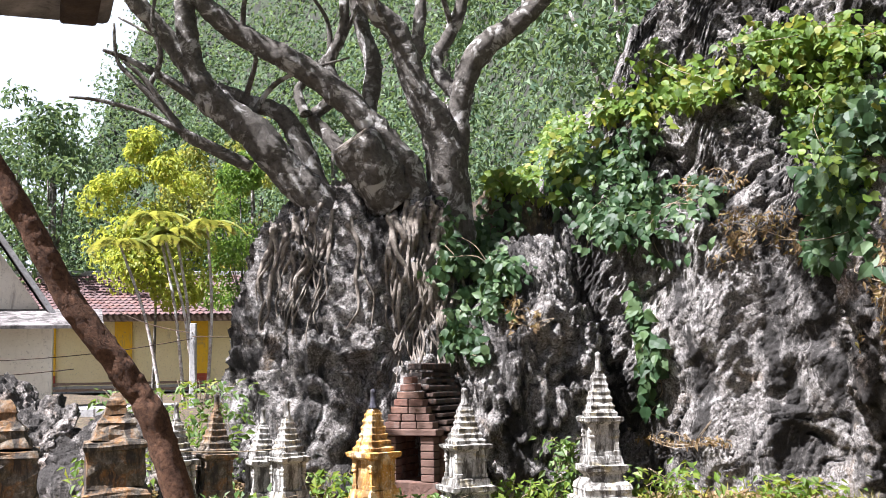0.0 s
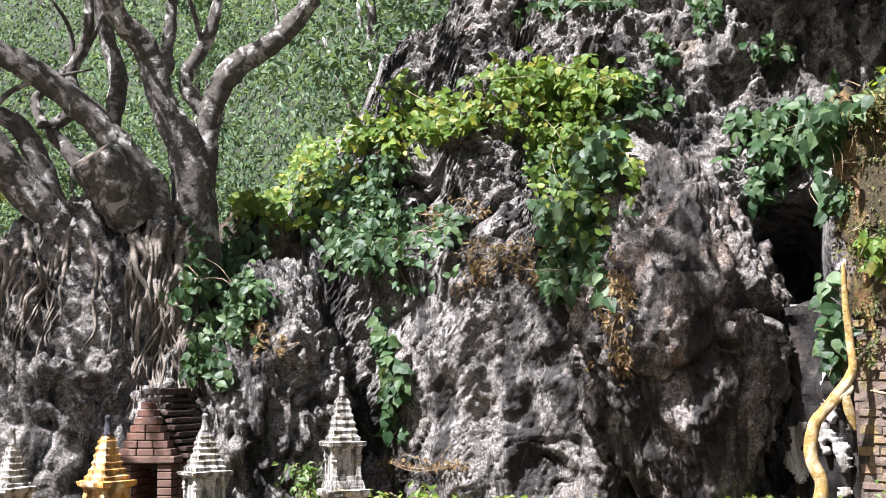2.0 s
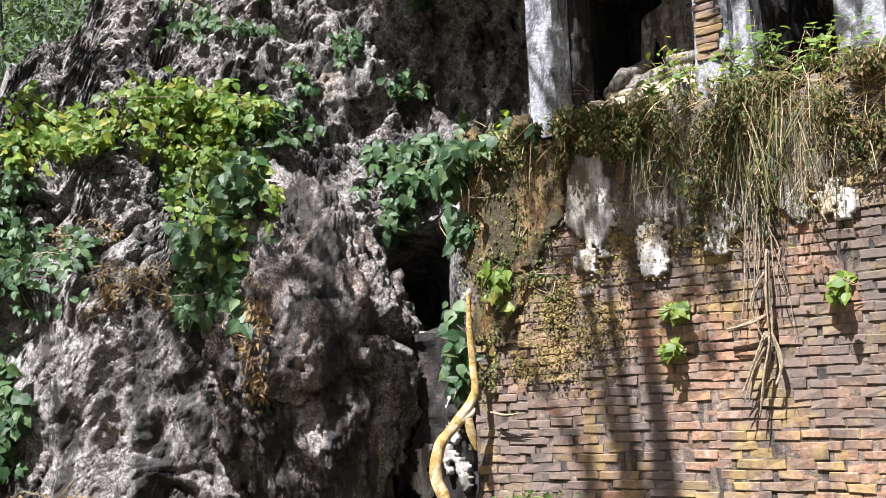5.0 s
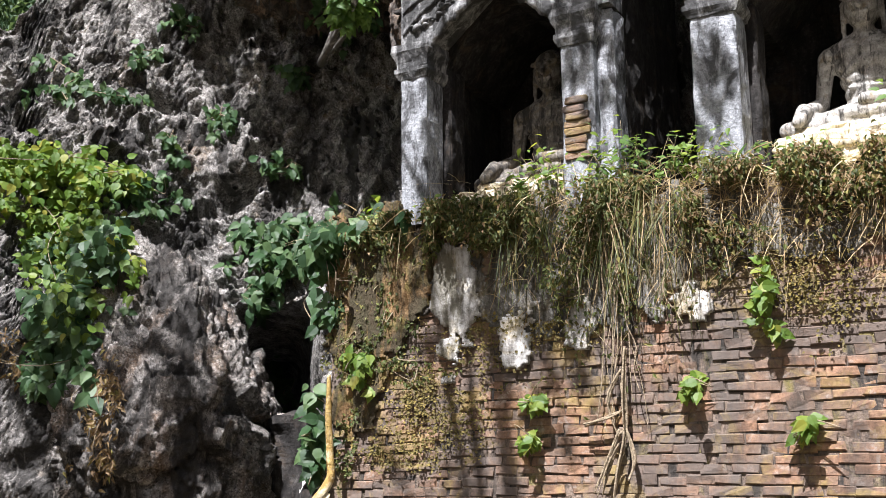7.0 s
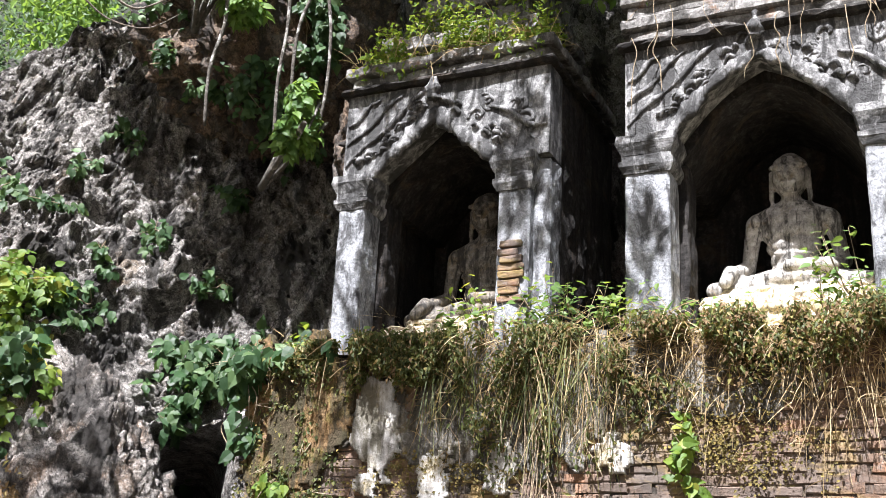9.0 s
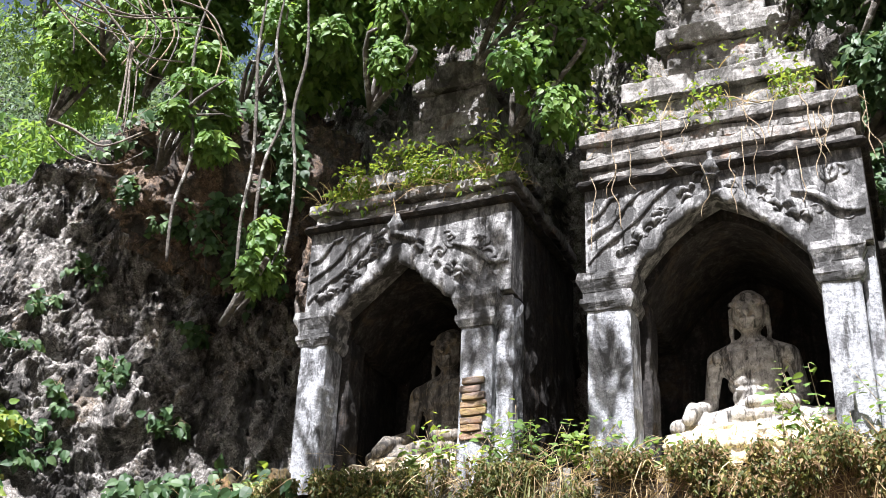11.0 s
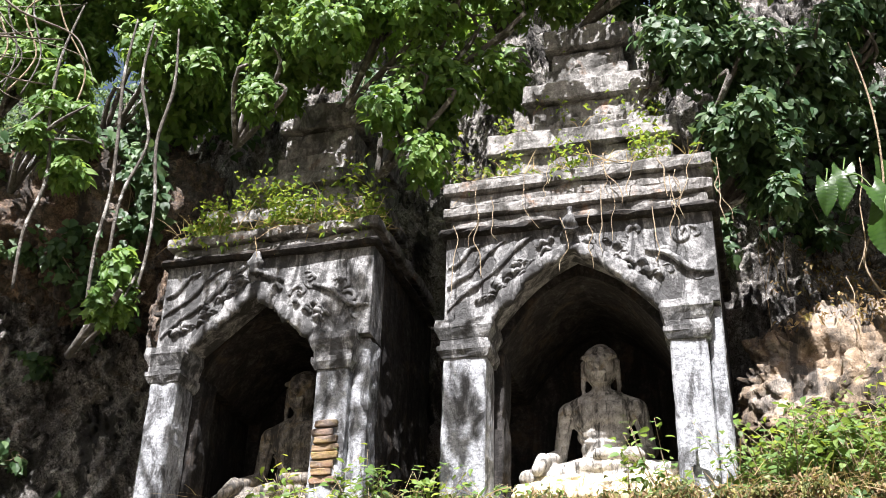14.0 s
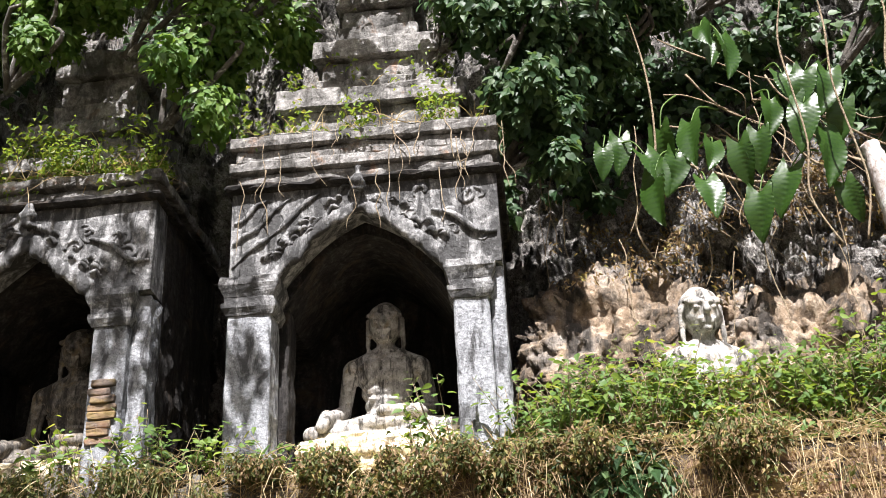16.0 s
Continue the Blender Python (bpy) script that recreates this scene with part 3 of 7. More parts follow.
# ---- niches ----
def prism(bm, outline, y0, y1):
    """A slab with a given outline in x and z, between two depths."""
    a = [bm.verts.new((x, y0, z)) for x, z in outline]
    b = [bm.verts.new((x, y1, z)) for x, z in outline]
    n = len(outline)
    front = bm.faces.new(a)
    back = bm.faces.new(b[::-1])
    for i in range(n):
        bm.faces.new((a[(i + 1) % n], a[i], b[i], b[(i + 1) % n]))
    bmesh.ops.triangulate(bm, faces=[front, back])
    return bm


def slab(x0, x1, y0, y1, z0, z1, bevel=0.012, wear=0.008, cell=0.09, seed=1):
    """A worn masonry block with a fine enough skin to be uneven."""
    bm = bmesh.new()
    box(bm, x0, x1, y0, y1, z0, z1)
    size = max(x1 - x0, y1 - y0, z1 - z0)
    for axis, (a, b) in enumerate(((x0, x1), (y0, y1), (z0, z1))):
        k = min(int((b - a) / cell), 24)
        es = [e for e in bm.edges if abs(e.verts[0].co[axis] - e.verts[1].co[axis]) > 0.9 * (b - a)]
        if k > 0:
            bmesh.ops.subdivide_edges(bm, edges=es, cuts=k, use_grid_fill=True)
    rough(bm, wear, 9.0, seed)
    bmesh.ops.bevel(bm, geom=[e for e in bm.edges if len(e.link_faces) == 2 and e.calc_face_angle(0) > 1.2], offset=bevel, segments=1, affect="EDGES")
    return bm


def arch_curve(xl, xr, spring, xa, apex, lift):
    """The under edge of the gable from the left cap over the point to the right cap."""
    pts = []
    for k in range(9):
        t = k / 8
        pts.append((xl + (xa - xl) * t, spring + (apex - spring) * t + lift * math.sin(math.pi * t)))
    for k in range(1, 9):
        t = k / 8
        pts.append((xa + (xr - xa) * t, apex + (spring - apex) * t + lift * math.sin(math.pi * t)))
    return pts


def arch_block(under, top, y0, y1):
    """A block whose under side follows a line in x and z."""
    bm = bmesh.new()
    lo0 = [bm.verts.new((x, y0, z)) for x, z in under]
    lo1 = [bm.verts.new((x, y1, z)) for x, z in under]
    hi0 = [bm.verts.new((x, y0, top)) for x, z in under]
    hi1 = [bm.verts.new((x, y1, top)) for x, z in under]
    for k in range(len(under) - 1):
        bm.faces.new((lo0[k], lo0[k + 1], hi0[k + 1], hi0[k]))
        bm.faces.new((lo0[k + 1], lo0[k], lo1[k], lo1[k + 1]))
        bm.faces.new((lo1[k + 1], lo1[k], hi1[k], hi1[k + 1]))
        bm.faces.new((hi0[k], hi0[k + 1], hi1[k + 1], hi1[k]))
    bm.faces.new((lo0[0], hi0[0], hi1[0], lo1[0])), bm.faces.new((lo0[-1], lo1[-1], hi1[-1], hi0[-1]))
    return bm


def band(points, y, width, thick, name, material, parent, seed=0):
    """A raised, knobbly moulding along a line on the front."""
    p = [(x, y, z) for x, z in points]
    v, f = tube_arrays(p, [width] * len(p), 8, 0.5, seed, 5)
    v[:, 1] = y + (v[:, 1] - y) * thick
    ob = new(name, tube_mesh(name, [(v, f)], material))
    ob.parent = parent
    return ob


def scroll(x, z, size, turn, hand, y, name, material, parent):
    """One curled leaf of the stucco ornament."""
    p, r = [], []
    for k in range(9):
        t = k / 8
        a = turn + hand * t * 4.6
        q = size * (1 - 0.82 * t)
        p.append((x + q * math.cos(a), y, z + q * math.sin(a)))
        r.append(size * (0.15 + 0.1 * math.sin(math.pi * t)))
    v, f = tube_arrays(p, r, 7, 0.4, int(x * 100) % 97, 3)
    return v, f


def build_niche(x0, x1, xl, xr, xa, apex, beam, top, lift, label, tiers, seed):
    """Pillars with caps, a pointed gable with stucco ornament, side walls, vault, stepped roof."""
    niche = root("shrine_niche", FACADE @ Matrix.Translation((0, 6.8, 0)), label, "shrine", group="hillside shrines")
    rng = np.random.default_rng(seed)
    spring = 4.24
    for side, (a, b, c) in enumerate(((x0, xl, x0), (xr, x1, x1))):
        pw = 0.24
        px0, px1 = (a, min(b, a + 0.3)) if side == 0 else (a, a + pw)
        part("pillar", slab(px0, px1, 0.0, 0.26, LEDGE - 0.1, 4.02, 0.012, 0.005, 0.06, seed + side), STUCCO, niche)
        if side == 1:
            part("pilaster", slab(px1 + 0.004, c, 0.07, 0.3, LEDGE - 0.1, 4.25, 0.012, 0.01, 0.07, seed + 5), STUCCO, niche)
        cap = bmesh.new()
        w = (px1 - px0) / 2
        cx = (px0 + px1) / 2
        for z0, z1, g, g2 in ((4.0, 4.05, 0.01, 0.035), (4.05, 4.085, 0.035, 0.035), (4.09, 4.13, 0.02, 0.02), (4.13, 4.21, 0.02, 0.055), (4.21, 4.27, 0.055, 0.045)):
            lo = [(cx - w - g, -g), (cx + w + g, -g), (cx + w + g, 0.27), (cx - w - g, 0.27)]
            hi = [(cx - w - g2, -g2), (cx + w + g2, -g2), (cx + w + g2, 0.27), (cx - w - g2, 0.27)]
            vs = [cap.verts.new((x, y, z0)) for x, y in lo] + [cap.verts.new((x, y, z1)) for x, y in hi]
            for q in ((3, 2, 1, 0), (4, 5, 6, 7), (0, 1, 5, 4), (1, 2, 6, 5), (2, 3, 7, 6), (3, 0, 4, 7)):
                cap.faces.new([vs[i] for i in q])
        rough(cap, 0.006, 14, seed, 3)
        part("capital", cap, STUCCO_GABLE, niche)
    arch = arch_curve(xl, xr, spring, xa, apex, lift)
    part("gable", arch_block([(x0, spring + 0.02)] + arch + [(x1, spring + 0.02)], beam, 0.01, 0.26), STUCCO_GABLE, niche)
    band(arch, -0.002, 0.05, 0.5, "arch_moulding", STUCCO_GABLE, niche, seed)
    rise = (apex - spring) / (xa - xl)
    pieces = []
    # crusted leafwork along the slopes, ridged on one side, curls on worn plaster on the other
    for k in range(60):
        t = rng.uniform(0.02, 1.0)
        sgn = -1 if k % 3 else 1
        x = xa + sgn * t * ((xa - x0) if sgn < 0 else (x1 - xa))
        z = apex + 0.1 - abs(x - xa) * rise + rng.uniform(0.0, 0.16)
        if spring + 0.1 < z < beam - 0.05:
            w = rng.uniform(0.025, 0.055)
            p = [(x, 0.008, z), (x + sgn * -w * 0.6, -0.012, z + w * 0.8), (x + sgn * -w * 1.5, 0.004, z + w * 0.7)]
            pieces.append(tube_arrays(p, [w * 0.3, w * 0.42, w * 0.16], 7, 0.5, k, 4))
    for q in range(4):
        z0 = spring + 0.12 + 0.16 * q
        run = min(0.96 * (xa - x0), (beam - 0.05 - z0) / rise)
        if run > 0.15:
            p = [(x0 + 0.02 + run * t, 0.004, z0 + run * rise * t + 0.018 * math.sin(9 * t + q)) for t in np.linspace(0, 1, 8)]
            pieces.append(tube_arrays(p, [0.008] + [0.017] * 6 + [0.008], 7, 0.6, q + seed, 5))
    for q in range(9):
        x, z = rng.uniform(xa + 0.25, x1 - 0.08), rng.uniform(spring + 0.2, beam - 0.08)
        if z > apex + 0.16 - (x - xa) * rise:
            pieces.append(scroll(x, z, rng.uniform(0.05, 0.085), rng.uniform(0, 6), -1, 0.012, "scroll", STUCCO_GABLE, niche))
    p = [(x1 - 0.02, 0.002, spring + 0.24), (x1 - 0.16, -0.008, spring + 0.25), (x1 - 0.3, -0.008, spring + 0.38), (x1 - 0.46, 0.0, spring + 0.44)]
    pieces.append(tube_arrays(p, [0.014, 0.024, 0.02, 0.01], 7, 0.4, seed, 5))
    orn = new("ornament", tube_mesh("ornament", pieces, STUCCO_GABLE))
    orn.parent = niche
    tagged(orn, "curled stucco scrollwork", kind="stuff")
    # finial over the point
    v, f = tube_arrays([(xa, -0.02, apex + 0.1), (xa, -0.035, apex + 0.2), (xa, -0.02, apex + 0.3)], [0.06, 0.05, 0.02], 8, 0.6, seed)
    fin = new("finial", tube_mesh("finial", [(v, f)], STUCCO_GABLE))
    fin.parent = niche
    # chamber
    # walls, vault and jamb are coloured dark to carry the chamber's shade
    part("side_wall", slab(x0 + 0.02, x0 + 0.14, 0.262, 1.5, LEDGE - 0.1, beam - 0.003, 0.01, 0.01, 0.12, seed + 7), STUCCO_SHADE, niche)
    part("side_wall", slab(x1 - 0.09, x1 - 0.005, 0.303, 1.5, LEDGE - 0.1, beam - 0.003, 0.01, 0.012, 0.12, seed + 8), STUCCO_SHADE, niche)
    part("back_wall", slab(x0 + 0.15, x1 - 0.1, 1.35, 1.5, LEDGE - 0.1, beam - 0.003, 0.01, 0.008, 0.15, seed + 9), STUCCO_SHADE, niche)
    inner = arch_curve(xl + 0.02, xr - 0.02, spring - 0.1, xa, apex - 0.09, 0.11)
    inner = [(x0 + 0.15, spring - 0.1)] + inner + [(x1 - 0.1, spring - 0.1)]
    part("vault", arch_block(inner, beam - 0.01, 0.264, 1.34), STUCCO_SHADE, niche)
    part("chamber_floor", slab(x0 + 0.15, x1 - 0.1, 0.2, 1.34, LEDGE - 0.2, LEDGE + 0.06, 0.01, 0.01, 0.15, seed + 4), MORTAR, niche)
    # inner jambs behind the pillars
    part("jamb", slab(xl - 0.03, xl + 0.06, 0.27, 0.5, LEDGE - 0.05, spring - 0.1, 0.01, 0.01, 0.1, seed + 2), STUCCO_SHADE, niche)
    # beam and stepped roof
    # the beam shares the stucco with shade in its colour
    part("beam", slab(x0 - 0.05, x1 + 0.05, -0.06, 1.5, beam, beam + 0.055, 0.02, 0.015, 0.08, seed + 6), STUCCO_SHADE, niche)
    z = beam + 0.058
    k = 0
    while z < top - 0.03:
        h = min(0.1, top - z)
        g = 0.03 if k % 2 else -0.02
        part("cornice", slab(x0 - g, x1 + g, -g * 0.8, 1.5, z, z + h - 0.004, 0.012, 0.014, 0.07, seed + 20 + k), STUCCO_TIER, niche)
        z += h
        k += 1
    for n, (a, b, d, z0, z1) in enumerate(tiers):
        step = (z1 - z0) / 3
        for q in range(3):
            g = (0.03, -0.01, 0.05)[q]
            part("roof_tier", slab(a - g, b + g, d - g, 1.7, z0 + q * step, z0 + (q + 1) * step - 0.004, 0.012, 0.02, 0.07, seed + 40 + n * 3 + q), STUCCO_TIER, niche)
    return niche


STUCCO_GABLE = stone("carved_stucco", (0.10, 0.10, 0.098), (0.30, 0.30, 0.295), (0.6, 0.6, 0.58), 2.2, stain=(0.035, 0.035, 0.034), relief=0.9, streak=1.6, stain_at=(0.46, 0.6))
STUCCO_TIER = stone("crumbling_roof_stucco", (0.12, 0.115, 0.105), (0.27, 0.26, 0.245), (0.5, 0.49, 0.46), 2.0, stain=(0.05, 0.048, 0.043), tint=(0.3, 0.18, 0.11), tint_at=(0.58, 0.7), relief=0.9, streak=1.2)

niche_a = build_niche(-4.25, -2.58, -4.03, -2.95, -3.48, 4.70, 4.95, 5.2, 0.0, "narrow grey stucco shrine niche with a carved pointed gable",
                      [(-4.1, -2.85, 0.35, 5.2, 5.6), (-3.85, -2.95, 0.5, 5.6, 6.0), (-3.7, -3.05, 0.62, 6.0, 6.75)], 3)
niche_b = build_niche(-2.03, -0.17, -1.73, -0.51, -1.13, 4.76, 4.93, 5.42, 0.075, "wide grey stucco shrine niche with a carved pointed gable",
                      [(-1.75, -0.4, 0.3, 5.42, 5.95), (-1.5, -0.6, 0.45, 5.95, 6.5), (-1.35, -0.75, 0.55, 6.5, 7.1)], 7)

# broken pillar of the narrow niche shows its brickwork
for k in range(8):
    bm = bmesh.new()
    box(bm, -0.085, 0.085 + 0.02 * math.sin(k * 5), -0.03, 0.09, -0.024, 0.024, 0.008)
    rough(bm, 0.01, 20, k, 1)
    b = part("brick", bm, BRICK, niche_a)
    b.location = (-2.84 + 0.012 * math.sin(k * 3), 0.01 - 0.012 * (k % 2), 3.2 + 0.056 * k)


# ---- statues ----
_BALLS = {}


def ball(bm, c, r, turn=None, seg=16):
    """Adds an ellipsoid; the unit ball of each fineness is made once."""
    if seg not in _BALLS:
        nv = seg // 2 + 2
        V = [(0, 0, -1)] + [(math.cos(q) * math.cos(p), math.cos(q) * math.sin(p), math.sin(q)) for q in [-math.pi / 2 + math.pi * i / nv for i in range(1, nv)] for p in [2 * math.pi * k / seg for k in range(seg)]] + [(0, 0, 1)]
        F = [(0, 1 + (k + 1) % seg, 1 + k) for k in range(seg)]
        for i in range(nv - 2):
            o = 1 + i * seg
            F += [(o + k, o + (k + 1) % seg, o + seg + (k + 1) % seg, o + seg + k) for k in range(seg)]
        o, top = 1 + (nv - 2) * seg, 1 + (nv - 1) * seg
        F += [(o + k, o + (k + 1) % seg, top) for k in range(seg)]
        _BALLS[seg] = (V, F)
    V, F = _BALLS[seg]
    vs = [bm.verts.new((c[0] + r[0] * x, c[1] + r[1] * y, c[2] + r[2] * z)) for x, y, z in V]
    for f in F:
        bm.faces.new([vs[i] for i in f])


def limb(bm, a, b, ra, rb, n=7):
    a, b = Vector(a), Vector(b)
    for k in range(n):
        t = k / (n - 1)
        r = ra + (rb - ra) * t
        ball(bm, a.lerp(b, t), (r, r, r), seg=12)


def seated_statue(m, label, bust=False, voxel=0.0075, material=None):
    """A cross-legged seated figure of old stucco, in one fused piece; it faces local -y and its lap is at z = 0."""
    bm = bmesh.new()
    if not bust:
        ball(bm, (0, -0.02, 0.06), (0.30, 0.2, 0.09))
        limb(bm, (-0.14, 0.0, 0.07), (-0.42, -0.14, 0.02), 0.085, 0.05, 12)
        limb(bm, (0.14, 0.0, 0.07), (0.42, -0.14, 0.02), 0.085, 0.05, 12)
        limb(bm, (-0.42, -0.14, 0.01), (0.2, -0.17, 0.0), 0.045, 0.035, 16)
        limb(bm, (0.42, -0.14, 0.01), (-0.2, -0.16, 0.03), 0.045, 0.035, 16)
    for z, rx, ry in ((0.06, 0.16, 0.12), (0.14, 0.14, 0.105), (0.22, 0.135, 0.1), (0.3, 0.155, 0.11), (0.38, 0.18, 0.12), (0.44, 0.19, 0.11), (0.485, 0.15, 0.085), (0.52, 0.1, 0.07)):
        ball(bm, (0, 0.02, z), (rx, ry, 0.085))
    for s in (-1, 1):
        ball(bm, (s * 0.195, 0.02, 0.455), (0.062, 0.065, 0.062))
        limb(bm, (s * 0.06, 0.02, 0.535), (s * 0.2, 0.02, 0.465), 0.045, 0.05, 8)
        limb(bm, (s * 0.215, 0.02, 0.45), (s * 0.262, 0.05, 0.2), 0.052, 0.042, 10)
    if not bust:
        limb(bm, (-0.265, 0.05, 0.2), (-0.33, -0.14, 0.11), 0.047, 0.04)
        limb(bm, (-0.33, -0.14, 0.12), (-0.34, -0.25, 0.03), 0.045, 0.035)
        limb(bm, (0.265, 0.05, 0.2), (0.2, -0.15, 0.11), 0.047, 0.04)
        limb(bm, (0.2, -0.16, 0.12), (0.0, -0.2, 0.12), 0.045, 0.036)
    # robe edge and folds over the chest
    limb(bm, (0.12, -0.045, 0.485), (-0.06, -0.09, 0.36), 0.016, 0.015, 14)
    limb(bm, (-0.06, -0.09, 0.36), (-0.13, -0.05, 0.31), 0.015, 0.012, 8)
    limb(bm, (-0.09, -0.07, 0.24), (0.1, -0.075, 0.23), 0.012, 0.012, 12)
    # neck and head
    limb(bm, (0, 0.02, 0.5), (0, 0.01, 0.6), 0.065, 0.058, 5)
    ball(bm, (0, 0.0, 0.715), (0.098, 0.108, 0.125), seg=24)
    ball(bm, (0, -0.02, 0.645), (0.07, 0.075, 0.06), seg=20)
    ball(bm, (0, 0.02, 0.785), (0.103, 0.112, 0.075), seg=24)
    ball(bm, (0, 0.03, 0.845), (0.06, 0.06, 0.035))
    for k in range(9):
        a = math.pi * (0.08 + 0.84 * k / 8)
        ball(bm, (0.098 * math.cos(a), -0.05 - 0.045 * math.sin(a), 0.765), (0.016, 0.016, 0.014), seg=8)
    limb(bm, (0, -0.105, 0.74), (0, -0.132, 0.69), 0.012, 0.021, 6)
    limb(bm, (-0.038, -0.102, 0.654), (0.038, -0.102, 0.654), 0.012, 0.012, 7)
    limb(bm, (-0.025, -0.1, 0.636), (0.025, -0.1, 0.636), 0.012, 0.012, 5)
    ball(bm, (0, -0.09, 0.605), (0.025, 0.02, 0.018), seg=10)
    for s in (-1, 1):
        limb(bm, (s * 0.02, -0.11, 0.745), (s * 0.075, -0.085, 0.748), 0.013, 0.011, 7)
        ball(bm, (s * 0.043, -0.098, 0.717), (0.022, 0.012, 0.009), seg=10)
        limb(bm, (s * 0.1, 0.0, 0.75), (s * 0.108, 0.005, 0.6), 0.02, 0.017, 7)
        limb(bm, (s * 0.108, 0.005, 0.6), (s * 0.105, 0.0, 0.53), 0.014, 0.011, 5)
    me = bpy.data.meshes.new("statue")
    bm.to_mesh(me)
    bm.free()
    me.materials.append(material or STATUE)
    ob = new("statue", me)
    ob.matrix_world = m
    rm = ob.modifiers.new("fuse", "REMESH")
    rm.mode, rm.voxel_size, rm.use_smooth_shade = "VOXEL", voxel, True
    sm = ob.modifiers.new("soften", "SMOOTH")
    sm.iterations, sm.factor = 2, 0.4
    return tagged(ob, label, "statue", group="hillside statues")


def altar(x0, x1, y0, y1, z0, z1, seed):
    """A plinth under a draped, scalloped cloth of gilded plaster."""
    a = root("altar", FACADE, "whitewashed and gilded plaster altar plinth with scalloped edge", "altar")
    part("plinth", slab(x0, x1, y0, y1, z0, z1, 0.03, 0.015, 0.05, seed), ALTAR, a)
    part("step", slab(x0 - 0.06, x1 + 0.06, y0 - 0.07, y1, z0 - 0.08, z0 - 0.002, 0.02, 0.012, 0.06, seed + 1), ALTAR, a)
    part("seat", slab(x0 + 0.1, x1 - 0.1, y0 + 0.15, y1 - 0.01, z1 - 0.01, z1 + 0.09, 0.03, 0.015, 0.05, seed + 2), ALTAR, a)
    n = int((x1 - x0) / 0.085)
    for k in range(n):
        bm = bmesh.new()
        ball(bm, (0, 0, 0), (0.05, 0.022, 0.05 + 0.02 * math.sin(k * 2.7 + seed)), seg=10)
        p = part("petal", bm, ALTAR, a, smooth=True)
        p.location = (x0 + (k + 0.5) * (x1 - x0) / n, y0 - 0.005, (z0 + z1) / 2 + 0.02)
    return a


altar(-1.62, -0.48, 7.1, 7.8, 2.98, 3.21, 5)
altar(-3.95, -2.88, 7.08, 7.8, 2.98, 3.16, 9)
seated_statue(FACADE @ Matrix.Translation((-1.07, 7.55, 3.295)) @ Matrix.Scale(1.2, 4), "seated statue of pale flaking stucco on an altar in a niche")
seated_statue(FACADE @ Matrix.Translation((-3.36, 7.55, 3.245)) @ Matrix.Scale(1.24, 4), "seated statue of stained grey stucco, shade painted in, on an altar in a niche", material=STATUE_SHADED)
seated_statue(FACADE @ Matrix.Translation((1.13, 7.2, 2.98)) @ Matrix.Rotation(radians(8), 4, "Z") @ Matrix.Scale(1.3, 4), "broken half-buried statue bust of pale stone among weeds", True)


# ---- plaster left on the brick wall ----
def patch(x, z, rx, rz, seed, thick=0.02, back_off=0.0, name="plaster_patch", material=None, label="ragged patch of old whitewashed plaster"):
    """A ragged sheet of old plaster that still clings to the bricks."""
    c = 0.016
    nx, nz = int(2.6 * rx / c), int(2.6 * rz / c)
    X, Z = np.meshgrid(x + (np.arange(nx + 1) - nx / 2) * c, z + (np.arange(nz + 1) - nz / 2) * c, indexing="ij")
    mid = np.stack([X[:-1, :-1] + c / 2, 0 * X[:-1, :-1], Z[:-1, :-1] + c / 2], -1).reshape(-1, 3)
    r2 = ((mid[:, 0] - x) / rx) ** 2 + ((mid[:, 2] - z) / rz) ** 2
    keep = (1 - r2 + 0.75 * fbm(mid * 4.5, 4, seed, 0.6) > 0.25).reshape(nx, nz)
    p = np.stack([X, 0 * X, Z], -1).reshape(-1, 3)
    p[:, 0] += 0.006 * vnoise(p * 60, seed)
    p[:, 2] += 0.006 * vnoise(p * 60, seed + 1)
    n = len(p)
    front, back = p.copy(), p.copy()
    front[:, 1] = -thick + 0.01 * fbm(p * 5, 3, seed)
    back[:, 1] = 0.02
    m = nz + 1
    i, j = np.nonzero(keep)
    q = np.stack([i * m + j, (i + 1) * m + j, (i + 1) * m + j + 1, i * m + j + 1], -1)
    F = [q]
    pad = np.pad(keep, 1)
    for di, dj, a, b in ((0, -1, 0, 1), (1, 0, 1, 2), (0, 1, 2, 3), (-1, 0, 3, 0)):
        rim = ~pad[i + 1 + di, j + 1 + dj]
        F.append(np.stack([q[rim, b], q[rim, a], q[rim, a] + n, q[rim, b] + n], -1))
    F = np.concatenate(F)
    used, inv_ = np.unique(F, return_inverse=True)
    ob = thing_np(name, np.concatenate([front, back])[used], inv_.reshape(F.shape), material or PLASTER, label, parent=wall)
    ob.location = (0, WALL_D + back_off, 0)
    return ob


patch(-2.7, 2.38, 1.05, 0.42, 2, 0.01, name="render_patch", material=OLD_RENDER, label="ragged sheet of dark mossy render")
patch(-1.7, 2.45, 0.9, 0.36, 22, 0.009, name="render_patch", material=OLD_RENDER, label="ragged sheet of dark mossy render")
patch(-4.15, 2.35, 0.42, 0.5, 23, 0.03, name="clay_patch", material=CLAY, label="ochre clay washed over the bricks")
patch(-4.25, 1.75, 0.24, 0.42, 24, 0.016, name="clay_patch", material=CLAY, label="ochre clay washed over the bricks")
patch(-3.55, 2.15, 0.2, 0.42, 3, 0.03)
patch(-3.06, 1.96, 0.19, 0.24, 8, 0.03)
patch(-2.66, 2.0, 0.13, 0.16, 4, 0.026)
patch(-1.98, 2.1, 0.13, 0.2, 12, 0.02)
patch(-4.68, 0.95, 0.17, 0.42, 15, 0.03, 0.12)
